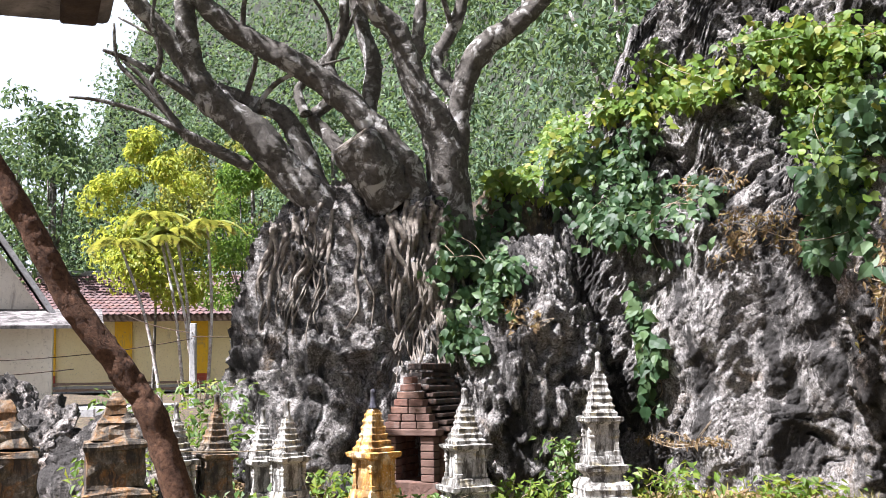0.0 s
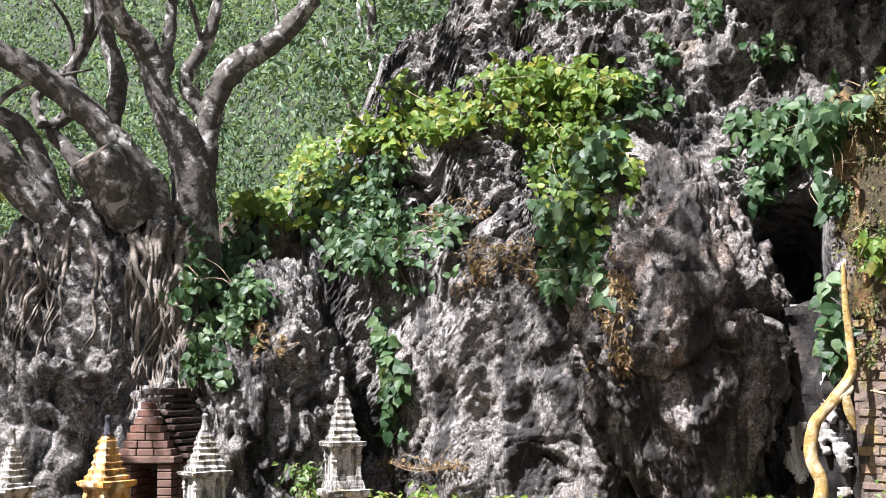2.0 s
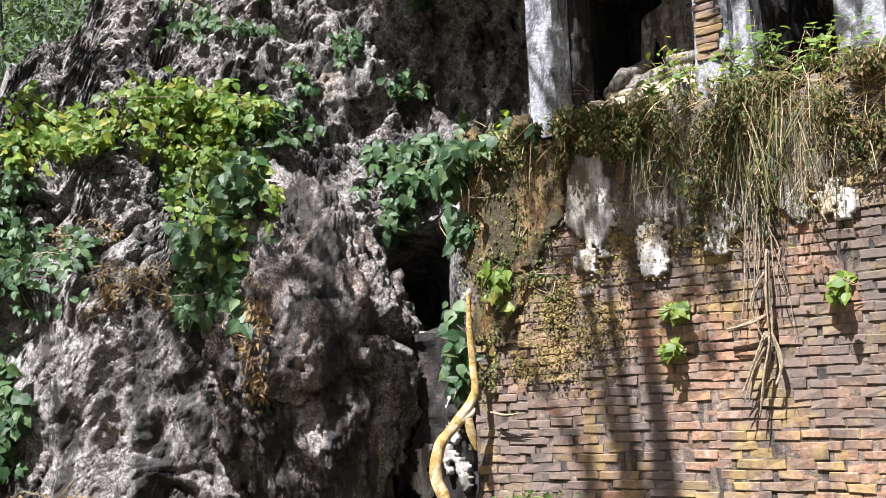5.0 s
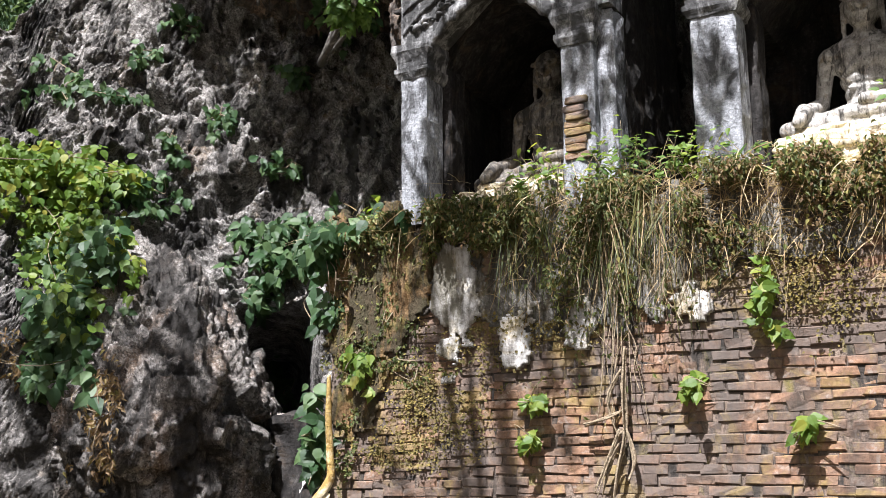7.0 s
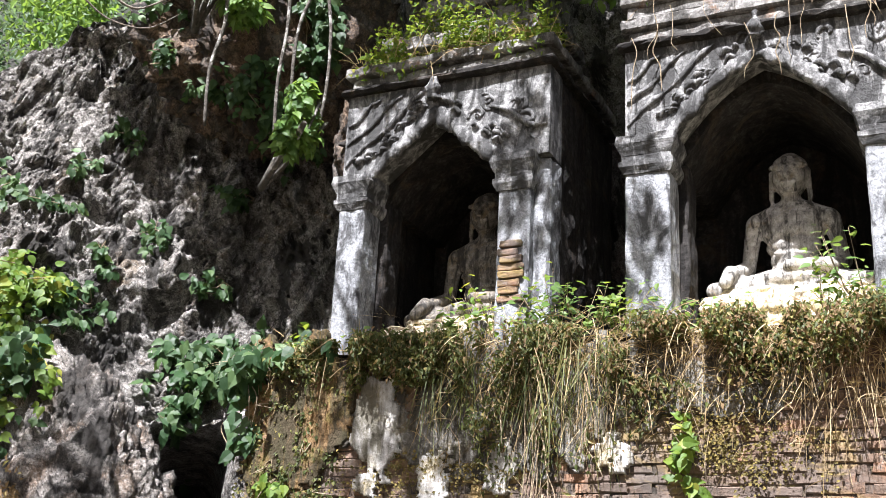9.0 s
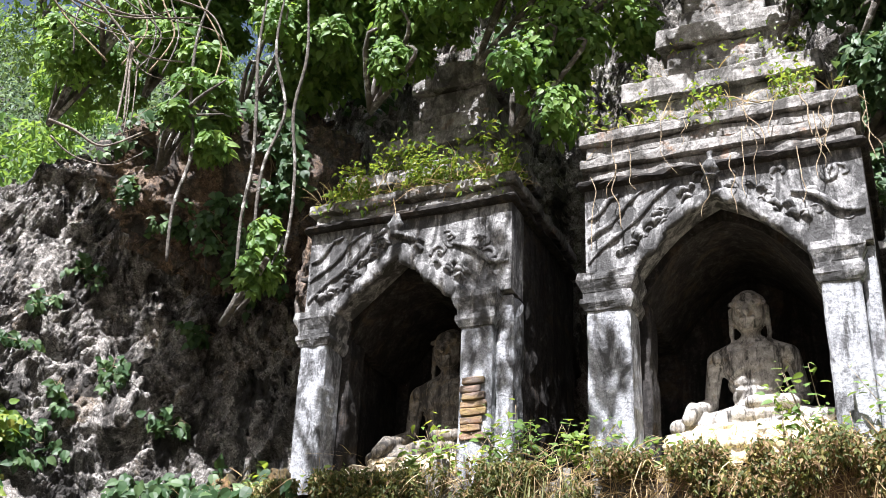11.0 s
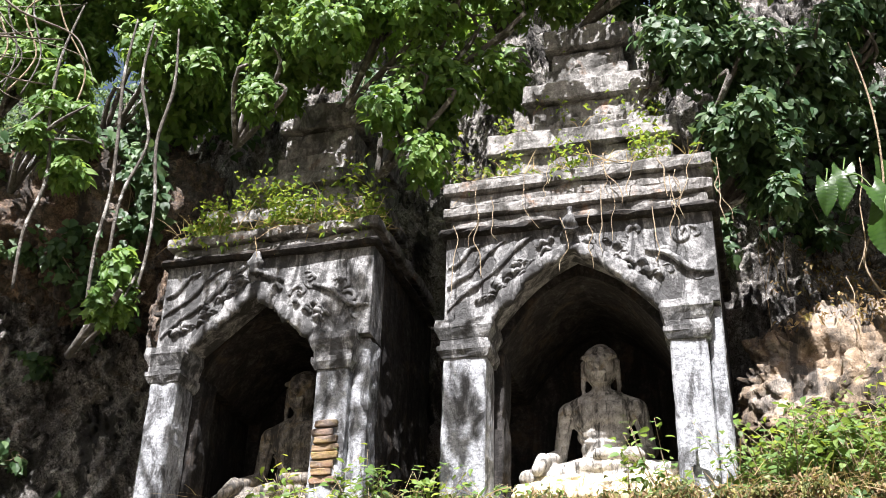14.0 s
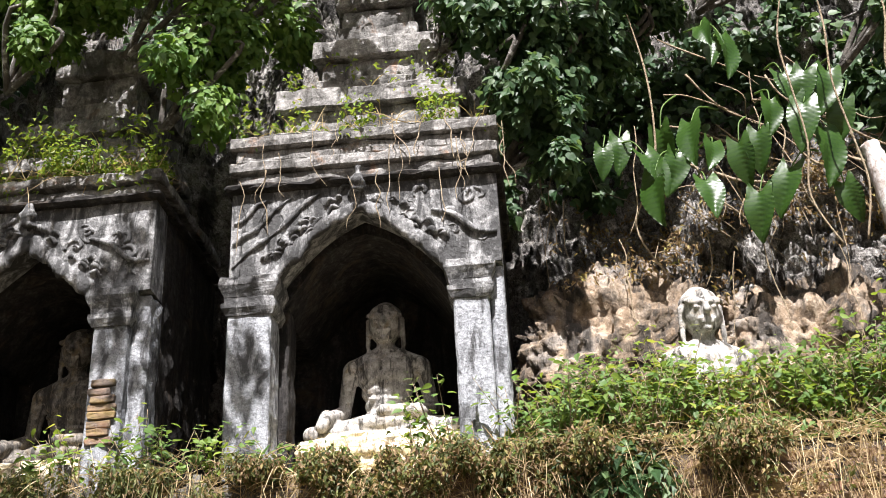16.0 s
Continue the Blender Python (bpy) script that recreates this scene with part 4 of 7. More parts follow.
patch(-4.85, 0.6, 0.25, 0.3, 19, 0.03, 0.12)

# ---- stupas ----
def square_solid(profile, wear=0.006, seed=0):
    bm = bmesh.new()
    lathe_square(bm, profile)
    rough(bm, wear * 1.9, 16, seed, 2)
    return bm


def build_stupa(place, height, turn, seed, paint, label, lean=(0, 0), gold_tip=False, fat=1.0):
    """A small stepped stupa: plinth, moulded base, panelled body, cornice, ringed spire, finial."""
    h = height
    st = root("stupa", Matrix.Translation(place) @ Matrix.Rotation(radians(turn), 4, "Z") @ pose(0, 0, 0, lean[0], lean[1], 0), label, "stupa", group="stupas under the cliff")
    f = 0.2 * h * fat
    part("plinth", square_solid([(f * 1.0, -0.2), (f * 1.0, 0.02 * h), (f * 0.94, 0.03 * h)], 0.006, seed), paint, st)
    part("base", square_solid([(f * 0.8, 0.031 * h), (f * 0.8, 0.075 * h), (f * 0.84, 0.08 * h), (f * 0.8, 0.11 * h), (f * 0.64, 0.135 * h), (f * 0.58, 0.165 * h), (f * 0.6, 0.175 * h), (f * 0.74, 0.2 * h), (f * 0.75, 0.235 * h), (f * 0.62, 0.242 * h), (f * 0.58, 0.29 * h), (f * 0.56, 0.3 * h)], 0.005, seed + 1), paint, st)
    part("body", square_solid([(f * 0.45, 0.301 * h), (f * 0.44, 0.33 * h), (f * 0.43, 0.49 * h), (f * 0.46, 0.51 * h)], 0.004, seed + 2), paint, st)
    for sx, sy in ((-1, -1), (1, -1), (1, 1), (-1, 1)):
        bm = bmesh.new()
        lathe_square(bm, [(f * 0.11, 0.302 * h), (f * 0.11, 0.33 * h), (f * 0.08, 0.335 * h), (f * 0.075, 0.42 * h), (f * 0.11, 0.425 * h), (f * 0.11, 0.437 * h), (f * 0.08, 0.44 * h), (f * 0.11, 0.455 * h), (f * 0.11, 0.467 * h), (f * 0.09, 0.47 * h), (f * 0.1, 0.508 * h)], sx * f * 0.42, sy * f * 0.42)
        part("corner_pilaster", bm, paint, st)
    part("cornice", square_solid([(f * 0.52, 0.511 * h), (f * 0.58, 0.525 * h), (f * 0.64, 0.53 * h), (f * 0.66, 0.555 * h), (f * 0.5, 0.562 * h)], 0.004, seed + 3), paint, st)
    rings = [(f * 0.48, 0.563 * h)]
    z, w = 0.565, 0.49
    for k in range(6):
        g = 0.82
        rings += [(f * w, (z + 0.008) * h), (f * (w + 0.012), (z + 0.022) * h), (f * w * (g + 0.06), (z + 0.034) * h), (f * w * g, (z + 0.046) * h)]
        z += 0.047
        w *= g + 0.02
    rings += [(f * 0.14, 0.85 * h), (f * 0.13, 0.86 * h)]
    part("spire", square_solid(rings, 0.003, seed + 4), paint, st)
    bm = bmesh.new()
    prof = [(0.15, 0.861), (0.17, 0.868), (0.12, 0.88), (0.1, 0.93), (0.085, 0.965), (0.11, 0.975), (0.09, 0.99), (0.02, 1.0)]
    rg = [[bm.verts.new((f * r * math.cos(a), f * r * math.sin(a), zz * h)) for a in [2 * math.pi * q / 10 for q in range(10)]] for r, zz in prof]
    bm.faces.new(rg[0][::-1]), bm.faces.new(rg[-1])
    for a, b in zip(rg, rg[1:]):
        for q in range(10):
            bm.faces.new((a[q], a[(q + 1) % 10], b[(q + 1) % 10], b[q]))
    part("finial", bm, IRON if gold_tip else paint, st, "dark worn finial" if gold_tip else "", smooth=True)
    return st


IRON = stone("dark_weathered_tip", (0.03, 0.03, 0.04), (0.07, 0.07, 0.09), (0.14, 0.14, 0.16), 4)
white = "small limewashed stepped stupa with grey weather stains"
build_stupa((1.03, 7.66, 0.13), 0.98, 8, 1, STUPA_WHITE, "slender white limewashed stepped stupa beside hanging ivy")
build_stupa((0.13, 8.0, 0.0), 0.88, 22, 2, STUPA_WHITE, "stocky white and ochre stupa with a broken spire", fat=1.25)
build_stupa((-0.49, 7.68, -0.06), 0.95, 42, 3, STUPA_GOLD, "white and ochre-gilded stupa with a dark finial", gold_tip=True, fat=1.05)
build_stupa((-1.06, 7.62, -0.02), 0.85, 40, 4, STUPA_WHITE, white)
build_stupa((-1.26, 7.7, -0.02), 0.8, 30, 5, STUPA_WHITE, white, (0, 2))
build_stupa((-1.56, 7.62, -0.02), 0.9, 35, 6, STUPA_OLD, "small stepped stupa of grey worn stucco", (0, 2))
build_stupa((-1.76, 7.5, -0.02), 0.85, 40, 7, STUPA_WHITE, white, (0, -1))


def build_old_stupa(place, turn, seed, scale=1.0):
    """A squat ruined stupa: a square box with a stepped stump on top."""
    st = root("stupa", Matrix.Translation(place) @ Matrix.Rotation(radians(turn), 4, "Z") @ Matrix.Scale(scale, 4), "squat mossy brown ruined stupa with a stump of a spire", "stupa", group="stupas under the cliff")
    part("base", square_solid([(0.21, -0.2), (0.21, 0.16), (0.19, 0.2)], 0.012, seed), STUPA_OLD, st)
    part("body", square_solid([(0.18, 0.201), (0.185, 0.44), (0.2, 0.45), (0.2, 0.49), (0.17, 0.5)], 0.012, seed + 1), STUPA_OLD, st)
    part("roof", square_solid([(0.15, 0.501), (0.11, 0.6), (0.12, 0.61), (0.08, 0.66)], 0.012, seed + 2), STUPA_OLD, st)
    part("spire", square_solid([(0.07, 0.661), (0.06, 0.71), (0.065, 0.72), (0.03, 0.80)], 0.006, seed + 3), STUPA_OLD, st)
    return st


build_old_stupa((-2.14, 7.4, 0.1), 18, 11)
build_old_stupa((-2.76, 7.15, 0.06), 18, 15, 1.02)


# ---- brick spirit shrine ----
def build_shrine():
    sh = root("brick_shrine", Matrix.Translation((-0.17, 8.62, 0.0)) @ Matrix.Rotation(radians(-28), 4, "Z"), "small ruined red brick shrine with a dark stepped roof", "shrine")
    def course(z, x0, x1, y, along, n, name="brick"):
        for k in range(n):
            bm = bmesh.new()
            L = (x1 - x0) / n
            box(bm, -L / 2 + 0.004, L / 2 - 0.004, -0.045, 0.045, 0, 0.05, 0.006)
            b = part(name, bm, BRICK_DARK, sh)
            m = x0 + (k + 0.5) * L
            b.location = (m, y, z) if along else (y, m, z)
            if not along:
                b.rotation_euler = (0, 0, math.pi / 2)
    bm = bmesh.new()
    box(bm, -0.24, 0.24, -0.24, 0.3, -0.15, 0.2, 0.01)
    part("base", rough(bm, 0.012, 12, 3, 3), BRICK_DARK, sh)
    for k in range(6):
        z = 0.2 + 0.055 * k
        course(z, -0.22, -0.1, -0.2, True, 1)
        course(z, 0.1, 0.22, -0.2, True, 1)
        course(z, -0.15, 0.26, 0.19, False, 3)
        course(z, -0.15, 0.26, -0.19, False, 3)
    bm = bmesh.new()
    box(bm, -0.18, 0.18, 0.2, 0.26, 0.2, 0.53)
    part("back_wall", bm, BRICK_DARK, sh)
    bm = bmesh.new()
    box(bm, -0.25, 0.25, -0.27, -0.14, 0.532, 0.58, 0.008)
    part("lintel", bm, BRICK_DARK, sh)
    for k in range(7):
        w = 0.21 - 0.028 * k
        course(0.582 + 0.055 * k, -w, w, -0.19, True, max(1, 3 - k // 2))
    for k in range(9):
        for s in (-1, 1):
            bm = bmesh.new()
            x = s * (0.29 - 0.028 * k)
            box(bm, min(x, x - s * 0.09), max(x, x - s * 0.09), -0.13 + 0.012 * (k % 2), 0.34, 0.56 + 0.05 * k, 0.592 + 0.05 * k, 0.006)
            part("roof_course", rough(bm, 0.008, 14, k, 1), BRICK_SOOT, sh)
    bm = bmesh.new()
    box(bm, -0.06, 0.06, -0.13, 0.34, 1.012, 1.06, 0.01)
    part("ridge", bm, BRICK_SOOT, sh)


BRICK_SOOT = stone("sooty_brick", (0.03, 0.022, 0.018), (0.09, 0.055, 0.04), (0.17, 0.11, 0.08), 3)
build_shrine()

# ---- where plants take hold ----
import mathutils.bvhtree

_wv = np.array([fac(x, WALL_D, z)[:] for x, z in ((-4.75, -0.3), (4.5, -0.3), (4.5, LEDGE), (-4.75, LEDGE))] + [fac(x, WALL_D + 1.6, LEDGE)[:] for x in (-4.75, 4.5)])
_rv, _rf = join_arrays(ROCKS + [(_wv, np.array([[0, 1, 2, 3], [3, 2, 5, 4]]))])
ROCK_TREE = mathutils.bvhtree.BVHTree.FromPolygons(_rv.tolist(), _rf.tolist())


def cling(az, el, origin=(0, 0, 1.0)):
    """The rock or wall surface in a compass direction and at a slope from a place in the court."""
    a, e = radians(az), radians(el)
    hit = ROCK_TREE.ray_cast(Vector(origin), Vector((math.sin(a) * math.cos(e), math.cos(a) * math.cos(e), math.sin(e))), 40)
    return (hit[0], hit[1]) if hit[0] else (None, None)


def creeper(name, spots, count, size, material, label, seed, thick=0.12, droop=0.9, spread=0.45, slim=0.62, category="climbing plant", stems=5):
    """Leafy climbers on the rock: ragged patches whose leaves hang off the face, with thin stems. One plant for each spot."""
    rng = np.random.default_rng(seed)
    for az, el, wa, we in spots:
        n = int(0.9 * count * max(0.3, wa * we / 3.0))
        P, N = [], []
        tries = 0
        while len(P) < n and tries < n * 3:
            tries += 1
            # leaves gather in bunches
            if not P or rng.random() < 0.07:
                q = rng.uniform(-1.05, 1.05, 2) * rng.uniform(0.3, 1.0)
            else:
                q = q + rng.normal(0, 0.09, 2)
            hit, nor = cling(az + wa * q[0] / max(math.cos(radians(el)), 0.3), el + we * q[1])
            if hit is None:
                continue
            if nor.y > 0.3:
                nor = -nor
            out = Vector((-hit.x, -hit.y, 0)).normalized()
            k = abs(rng.normal(0, thick))
            P.append((hit + out * (0.02 + k))[:])
            N.append((out + Vector((0, 0, 0.55)) + nor * 0.4)[:])
        if len(P) < 4:
            continue
        v, f = leaves(np.array(P), np.array(N), size, rng, spread, 0.14, droop, slim, size > 0.06)
        plant = root(name, Matrix.Translation(P[0]), label, category, group="climbers on the rock")
        ob = thing_np("foliage", v - np.array(P[0]), f, material, smooth=False, parent=plant)
        tubes = []
        for k in range(stems):
            a, b = rng.integers(0, len(P), 2)
            A, B = np.array(P[a]), np.array(P[b])
            if np.linalg.norm(A - B) > 1.2:
                continue
            M = (A + B) / 2 + rng.normal(0, 0.06, 3)
            tubes.append(tube_arrays([A - P[0], M - P[0], B - P[0]], [0.004, 0.0035, 0.002], 5, 0, 0, 4))
        if tubes:
            s = new("stem", tube_mesh("stem", tubes, TWIG))
            s.parent = plant
            tagged(s, kind="stuff")


ivy_label = "dark green broad-leaved climber hanging on the rock"
bright_label = "bright sunlit yellow-green leafy shrub on the rock"
creeper("climber", [(9.4, 7.6, 3.7, 1.7), (1.6, 6.4, 2.1, 2.3), (0.7, 2.5, 1.1, 2.0), (9.7, 9.9, 1.7, 1.4), (2.1, 4.5, 1.4, 1.7), (7.0, 10.5, 3.1, 1.7)], 420, 0.085, IVY, ivy_label, 1)
creeper("climber", [(10.0, 2.5, 0.6, 3.6), (10.3, 0.5, 0.55, 3.2), (30.0, 4.8, 0.8, 1.7), (31.8, 2.5, 0.5, 3.5), (32.0, 9.5, 0.6, 2.5)], 190, 0.11, IVY, "hanging runner of heart-shaped dark ivy leaves", 2, 0.05)
creeper("climber", [(30.0, 12.3, 2.7, 1.5), (29.5, 10.6, 1.0, 1.2), (28.6, 9.2, 0.5, 1.0), (20.4, 11.8, 2.0, 1.7), (19.1, 7.5, 1.6, 2.3), (19.0, 5.2, 1.1, 1.4), (34.6, 13.5, 1.7, 0.8)], 420, 0.11, IVY, ivy_label, 3)
creeper("shrub", [(11.9, 13.9, 2.9, 1.5), (9.0, 13.0, 2.0, 1.1), (19.6, 11.7, 2.2, 3.4), (19.8, 15.1, 2.4, 1.1), (4.4, 12.1, 2.9, 1.0), (6.7, 13.9, 1.4, 1.1), (4.1, 11.8, 2.3, 1.0), (5.5, 11.3, 3.0, 1.2), (2.5, 10.6, 2.0, 1.0), (3.5, 9.6, 2.2, 1.0), (5.8, 9.6, 1.6, 1.2), (21.1, 15.1, 1.5, 1.2), (17.6, 15.3, 2.6, 1.5)], 430, 0.085, BRIGHT, bright_label, 4, 0.14, 0.5)
creeper("climber", [(19.7, 7.8, 2.0, 1.4), (25.0, 22.9, 1.1, 0.9), (19.2, 19.2, 2.0, 1.0), (33.3, 23.9, 0.9, 1.4), (28.1, 25.4, 0.9, 0.9), (32.5, 24.3, 1.5, 2.1), (33.9, 29.2, 0.9, 1.7), (30.4, 26.3, 1.5, 1.5), (22.3, 14.4, 2.0, 1.2), (24.5, 16.5, 1.0, 0.7), (27.0, 18.5, 0.9, 0.9), (30.5, 20.5, 0.9, 0.7), (22.5, 21, 1.0, 0.7), (26.0, 27, 1.0, 0.8), (29.5, 16.0, 1.4, 0.7)], 330, 0.085, IVY, "small green plants rooted in rock crevices", 5, 0.08)
creeper("weed", [(53.9, 8.8, 1.1, 1.6), (43.1, 4.2, 1.5, 0.5), (42.8, 2.4, 0.5, 0.4), (55.6, 2.8, 0.6, 1.0), (50.5, 5.0, 0.5, 0.5), (34.0, 5.5, 1.0, 1.5)], 210, 0.075, BRIGHT, "green weed growing out of the brick wall", 6, 0.06, 0.6)

# first four spots are added leaves that darken rock lying in deep shade
creeper("climber", [(74, 33, 4, 2.5), (81, 33, 4, 3.0), (88, 31, 3, 3.5), (72, 29, 2, 2), (38.5, 34, 2.0, 2.5), (46.5, 34.5, 1.5, 2.5), (34.5, 30, 1.2, 3.0), (31, 33, 3, 2), (26, 32, 3, 1.8), (67, 30, 1, 3)], 300, 0.1, IVY, "dark climber on the rock under the canopy, partly added in place of shade", 15, 0.1)
creeper("dry_creeper", [(82, 27, 5, 2.5), (88, 26, 3, 2.5), (74, 25.5, 4, 2.0)], 300, 0.05, DRY, "tangle of dry roots and dead leaves on the rock", 16, 0.06, 0.8, 0.8, 0.4, "climbing plant", 14)

# moss and dry growth over the face of the wall and the rock
creeper("moss", [(33.5, 8.0, 1.6, 3.2), (36.5, 4.5, 1.6, 2.2), (39.5, 7.0, 2.5, 1.2), (35.0, 1.5, 1.2, 1.5), (34.5, 11.0, 1.5, 1.5), (38.0, 3.0, 3.0, 2.5), (43, 8, 3, 1), (57, 10, 4, 2.5)], 420, 0.02, MOSS, "yellow-green moss on old bricks", 7, 0.008, 0.3, 0.8, 0.8, "moss", 0)
creeper("dry_creeper", [(16.5, 6.5, 3.0, 1.6), (21.5, 3.5, 1.6, 3.0), (13, 9.0, 2.0, 1.0), (4.0, 3.0, 1.0, 1.5), (11.5, -3.6, 3.0, 0.5)], 260, 0.05, DRY, "dry brown creeper and dead leaves on the rock", 8, 0.05, 0.8, 0.8, 0.4, "climbing plant", 9)


creeper("moss", [(34.2, 10.8, 1.5, 1.8), (33.4, 6.5, 1.2, 2.6), (35.6, 8.2, 1.6, 1.8), (36.5, 6.0, 2.0, 1.0), (33.4, 2.0, 0.9, 2.0)], 360, 0.03, WEED_DARK, "dull green moss and tiny plants on clay and bricks", 27, 0.02, 0.8, 0.8, 0.6, "moss", 3)


# ---- the big tree on the crag ----
def build_tree():
    tree = root("tree", Matrix.Translation((0, 9.7, 2.3)), "large old bare-limbed tree gripping a limestone crag", "tree")
    o = np.array([0, 9.7, 2.3])
    limbs = [
        ([(-0.82, 9.65, 1.7), (-1.02, 9.5, 2.38), (-1.33, 9.45, 2.73), (-1.64, 9.4, 3.09), (-1.95, 9.35, 3.33), (-2.10, 9.32, 3.64), (-2.14, 9.3, 4.0), (-2.2, 9.2, 4.6), (-2.6, 8.9, 6.0)], [0.26, 0.23, 0.21, 0.2, 0.17, 0.14, 0.12, 0.1, 0.03]),
        ([(-2.04, 9.32, 3.5), (-2.31, 9.3, 3.86), (-2.48, 9.25, 4.06), (-2.7, 9.2, 4.32), (-3.2, 9.0, 5.0)], [0.13, 0.11, 0.1, 0.08, 0.03]),
        ([(-0.98, 9.6, 2.3), (-1.20, 9.56, 2.95), (-1.40, 9.56, 3.24), (-1.68, 9.5, 3.33), (-1.9, 9.4, 3.42)], [0.17, 0.115, 0.105, 0.095, 0.08]),
        ([(-0.12, 9.7, 1.6), (-0.28, 9.55, 2.55), (-0.44, 9.45, 2.85), (-0.68, 9.42, 3.17), (-0.98, 9.4, 3.46), (-1.34, 9.36, 3.68), (-1.67, 9.34, 3.86), (-1.93, 9.3, 4.07), (-2.15, 9.25, 4.32), (-2.9, 9.0, 5.2)], [0.3, 0.24, 0.2, 0.16, 0.145, 0.135, 0.125, 0.12, 0.1, 0.03]),
        ([(0.05, 9.8, 1.3), (0.04, 9.62, 2.5), (-0.01, 9.62, 3.04), (-0.19, 9.6, 3.40), (-0.30, 9.6, 3.76), (-0.42, 9.58, 4.01), (-0.66, 9.5, 4.32), (-1.2, 9.4, 5.8)], [0.3, 0.24, 0.2, 0.17, 0.15, 0.14, 0.12, 0.03]),
        ([(0.14, 9.8, 1.3), (0.12, 9.7, 2.6), (0.16, 9.7, 3.16), (0.23, 9.68, 3.56), (0.41, 9.65, 3.83), (0.66, 9.62, 4.0), (0.89, 9.6, 4.22), (1.05, 9.55, 4.5), (1.3, 9.5, 5.6)], [0.26, 0.17, 0.13, 0.13, 0.14, 0.13, 0.12, 0.1, 0.03]),
        ([(0.17, 9.75, 3.4), (0.0, 9.85, 3.62), (-0.02, 9.9, 3.8), (0.12, 9.9, 4.05), (0.22, 9.9, 4.35), (0.4, 9.9, 5.3)], [0.1, 0.085, 0.08, 0.08, 0.075, 0.03]),
        ([(-0.28, 9.75, 3.66), (-0.19, 9.85, 3.85), (-0.19, 9.9, 4.0), (-0.15, 9.9, 4.4), (-0.1, 9.9, 5.3)], [0.09, 0.085, 0.075, 0.07, 0.03]),
        ([(-0.6, 9.7, 2.6), (-1.0, 9.95, 3.1), (-1.14, 10.0, 3.3), (-0.93, 10.0, 3.52), (-1.0, 10.0, 3.8), (-0.86, 10.0, 4.2), (-0.9, 10.0, 5.2)], [0.1, 0.085, 0.08, 0.075, 0.07, 0.065, 0.03]),
        ([(-0.5, 10.1, 2.3), (-0.66, 10.2, 3.25), (-0.61, 10.2, 3.80), (-0.72, 10.2, 4.2), (-0.95, 10.2, 5.3)], [0.12, 0.11, 0.11, 0.1, 0.03]),
        ([(-1.2, 9.9, 3.3), (-1.28, 10.0, 3.55), (-1.12, 10.0, 3.72), (-0.9, 10.0, 4.0), (-0.7, 10.0, 4.4)], [0.07, 0.06, 0.055, 0.05, 0.03]),
    ]
    # sawn-off limb with a pale cut
    cut = [(-0.42, 9.5, 2.45), (-0.6, 9.35, 2.72), (-0.74, 9.28, 2.92)]
    ob = new("sawn_limb", tube_mesh("sawn_limb", [tube_arrays(np.array(cut) - o, [0.24, 0.22, 0.2], 20, 0.12, 6, 8)], BARK))
    ob.parent = tree
    n_ = (Vector(cut[2]) - Vector(cut[1])).normalized()
    disc = bmesh.new()
    bmesh.ops.create_cone(disc, cap_ends=True, segments=20, radius1=0.185, radius2=0.175, depth=0.03)
    d_ = part("cut_face", disc, ROOT, tree, "pale sawn wood")
    d_.matrix_local = Matrix.Translation(Vector(cut[2]) - Vector(o) + n_ * 0.004) @ n_.to_track_quat("Z", "Y").to_matrix().to_4x4()
    twigs = [
        ([(-1.58, 9.3, 2.72), (-2.05, 9.2, 2.94), (-2.22, 9.15, 3.12), (-2.42, 9.1, 3.42), (-2.6, 9.05, 3.58)], [0.05, 0.042, 0.035, 0.025, 0.012]),
        ([(-1.62, 9.3, 2.76), (-2.12, 9.15, 3.0), (-2.45, 9.1, 3.16), (-2.78, 9.0, 3.24), (-3.0, 8.95, 3.26)], [0.04, 0.03, 0.022, 0.016, 0.008]),
        ([(-2.22, 9.15, 3.12), (-2.5, 9.1, 3.42), (-2.64, 9.05, 3.58), (-2.66, 9.0, 3.88)], [0.03, 0.025, 0.018, 0.01]),
        ([(-1.98, 9.3, 3.26), (-2.28, 9.2, 3.46), (-2.56, 9.1, 3.6), (-2.75, 9.0, 3.66)], [0.05, 0.04, 0.03, 0.012]),
        ([(-2.4, 9.12, 3.38), (-2.3, 9.1, 3.62), (-2.36, 9.05, 3.9), (-2.3, 9.0, 4.2)], [0.025, 0.022, 0.018, 0.01]),
    ]
    for p, r in limbs:
        v, f = tube_arrays(np.array(p) - o, [0.74 * q for q in r], 20, 0.13, 5, 12)
        ob = new("limb", tube_mesh("limb", [(v, f)], BARK))
        ob.parent = tree
    rng = np.random.default_rng(12)
    for k in range(16):
        p, r = limbs[rng.integers(0, 9)]
        i = rng.integers(3, len(p))
        a = np.array(p[i])
        d = np.array([rng.normal(-0.2, 0.5), rng.normal(-0.05, 0.4), abs(rng.normal(0.5, 0.3))])
        b = a + d * 0.5 + rng.normal(0, 0.1, 3)
        c = b + d * 0.5 + rng.normal(0, 0.15, 3)
        twigs.append(([tuple(a), tuple(b), tuple(c)], [0.03, 0.02, 0.008]))
    for p, r in twigs:
        ob = new("twig", tube_mesh("twig", [tube_arrays(np.array(p) - o, r, 8, 0.1, 3, 6)], BARK))
        ob.parent = tree
    # roots that run down over the crags
    tubes = []
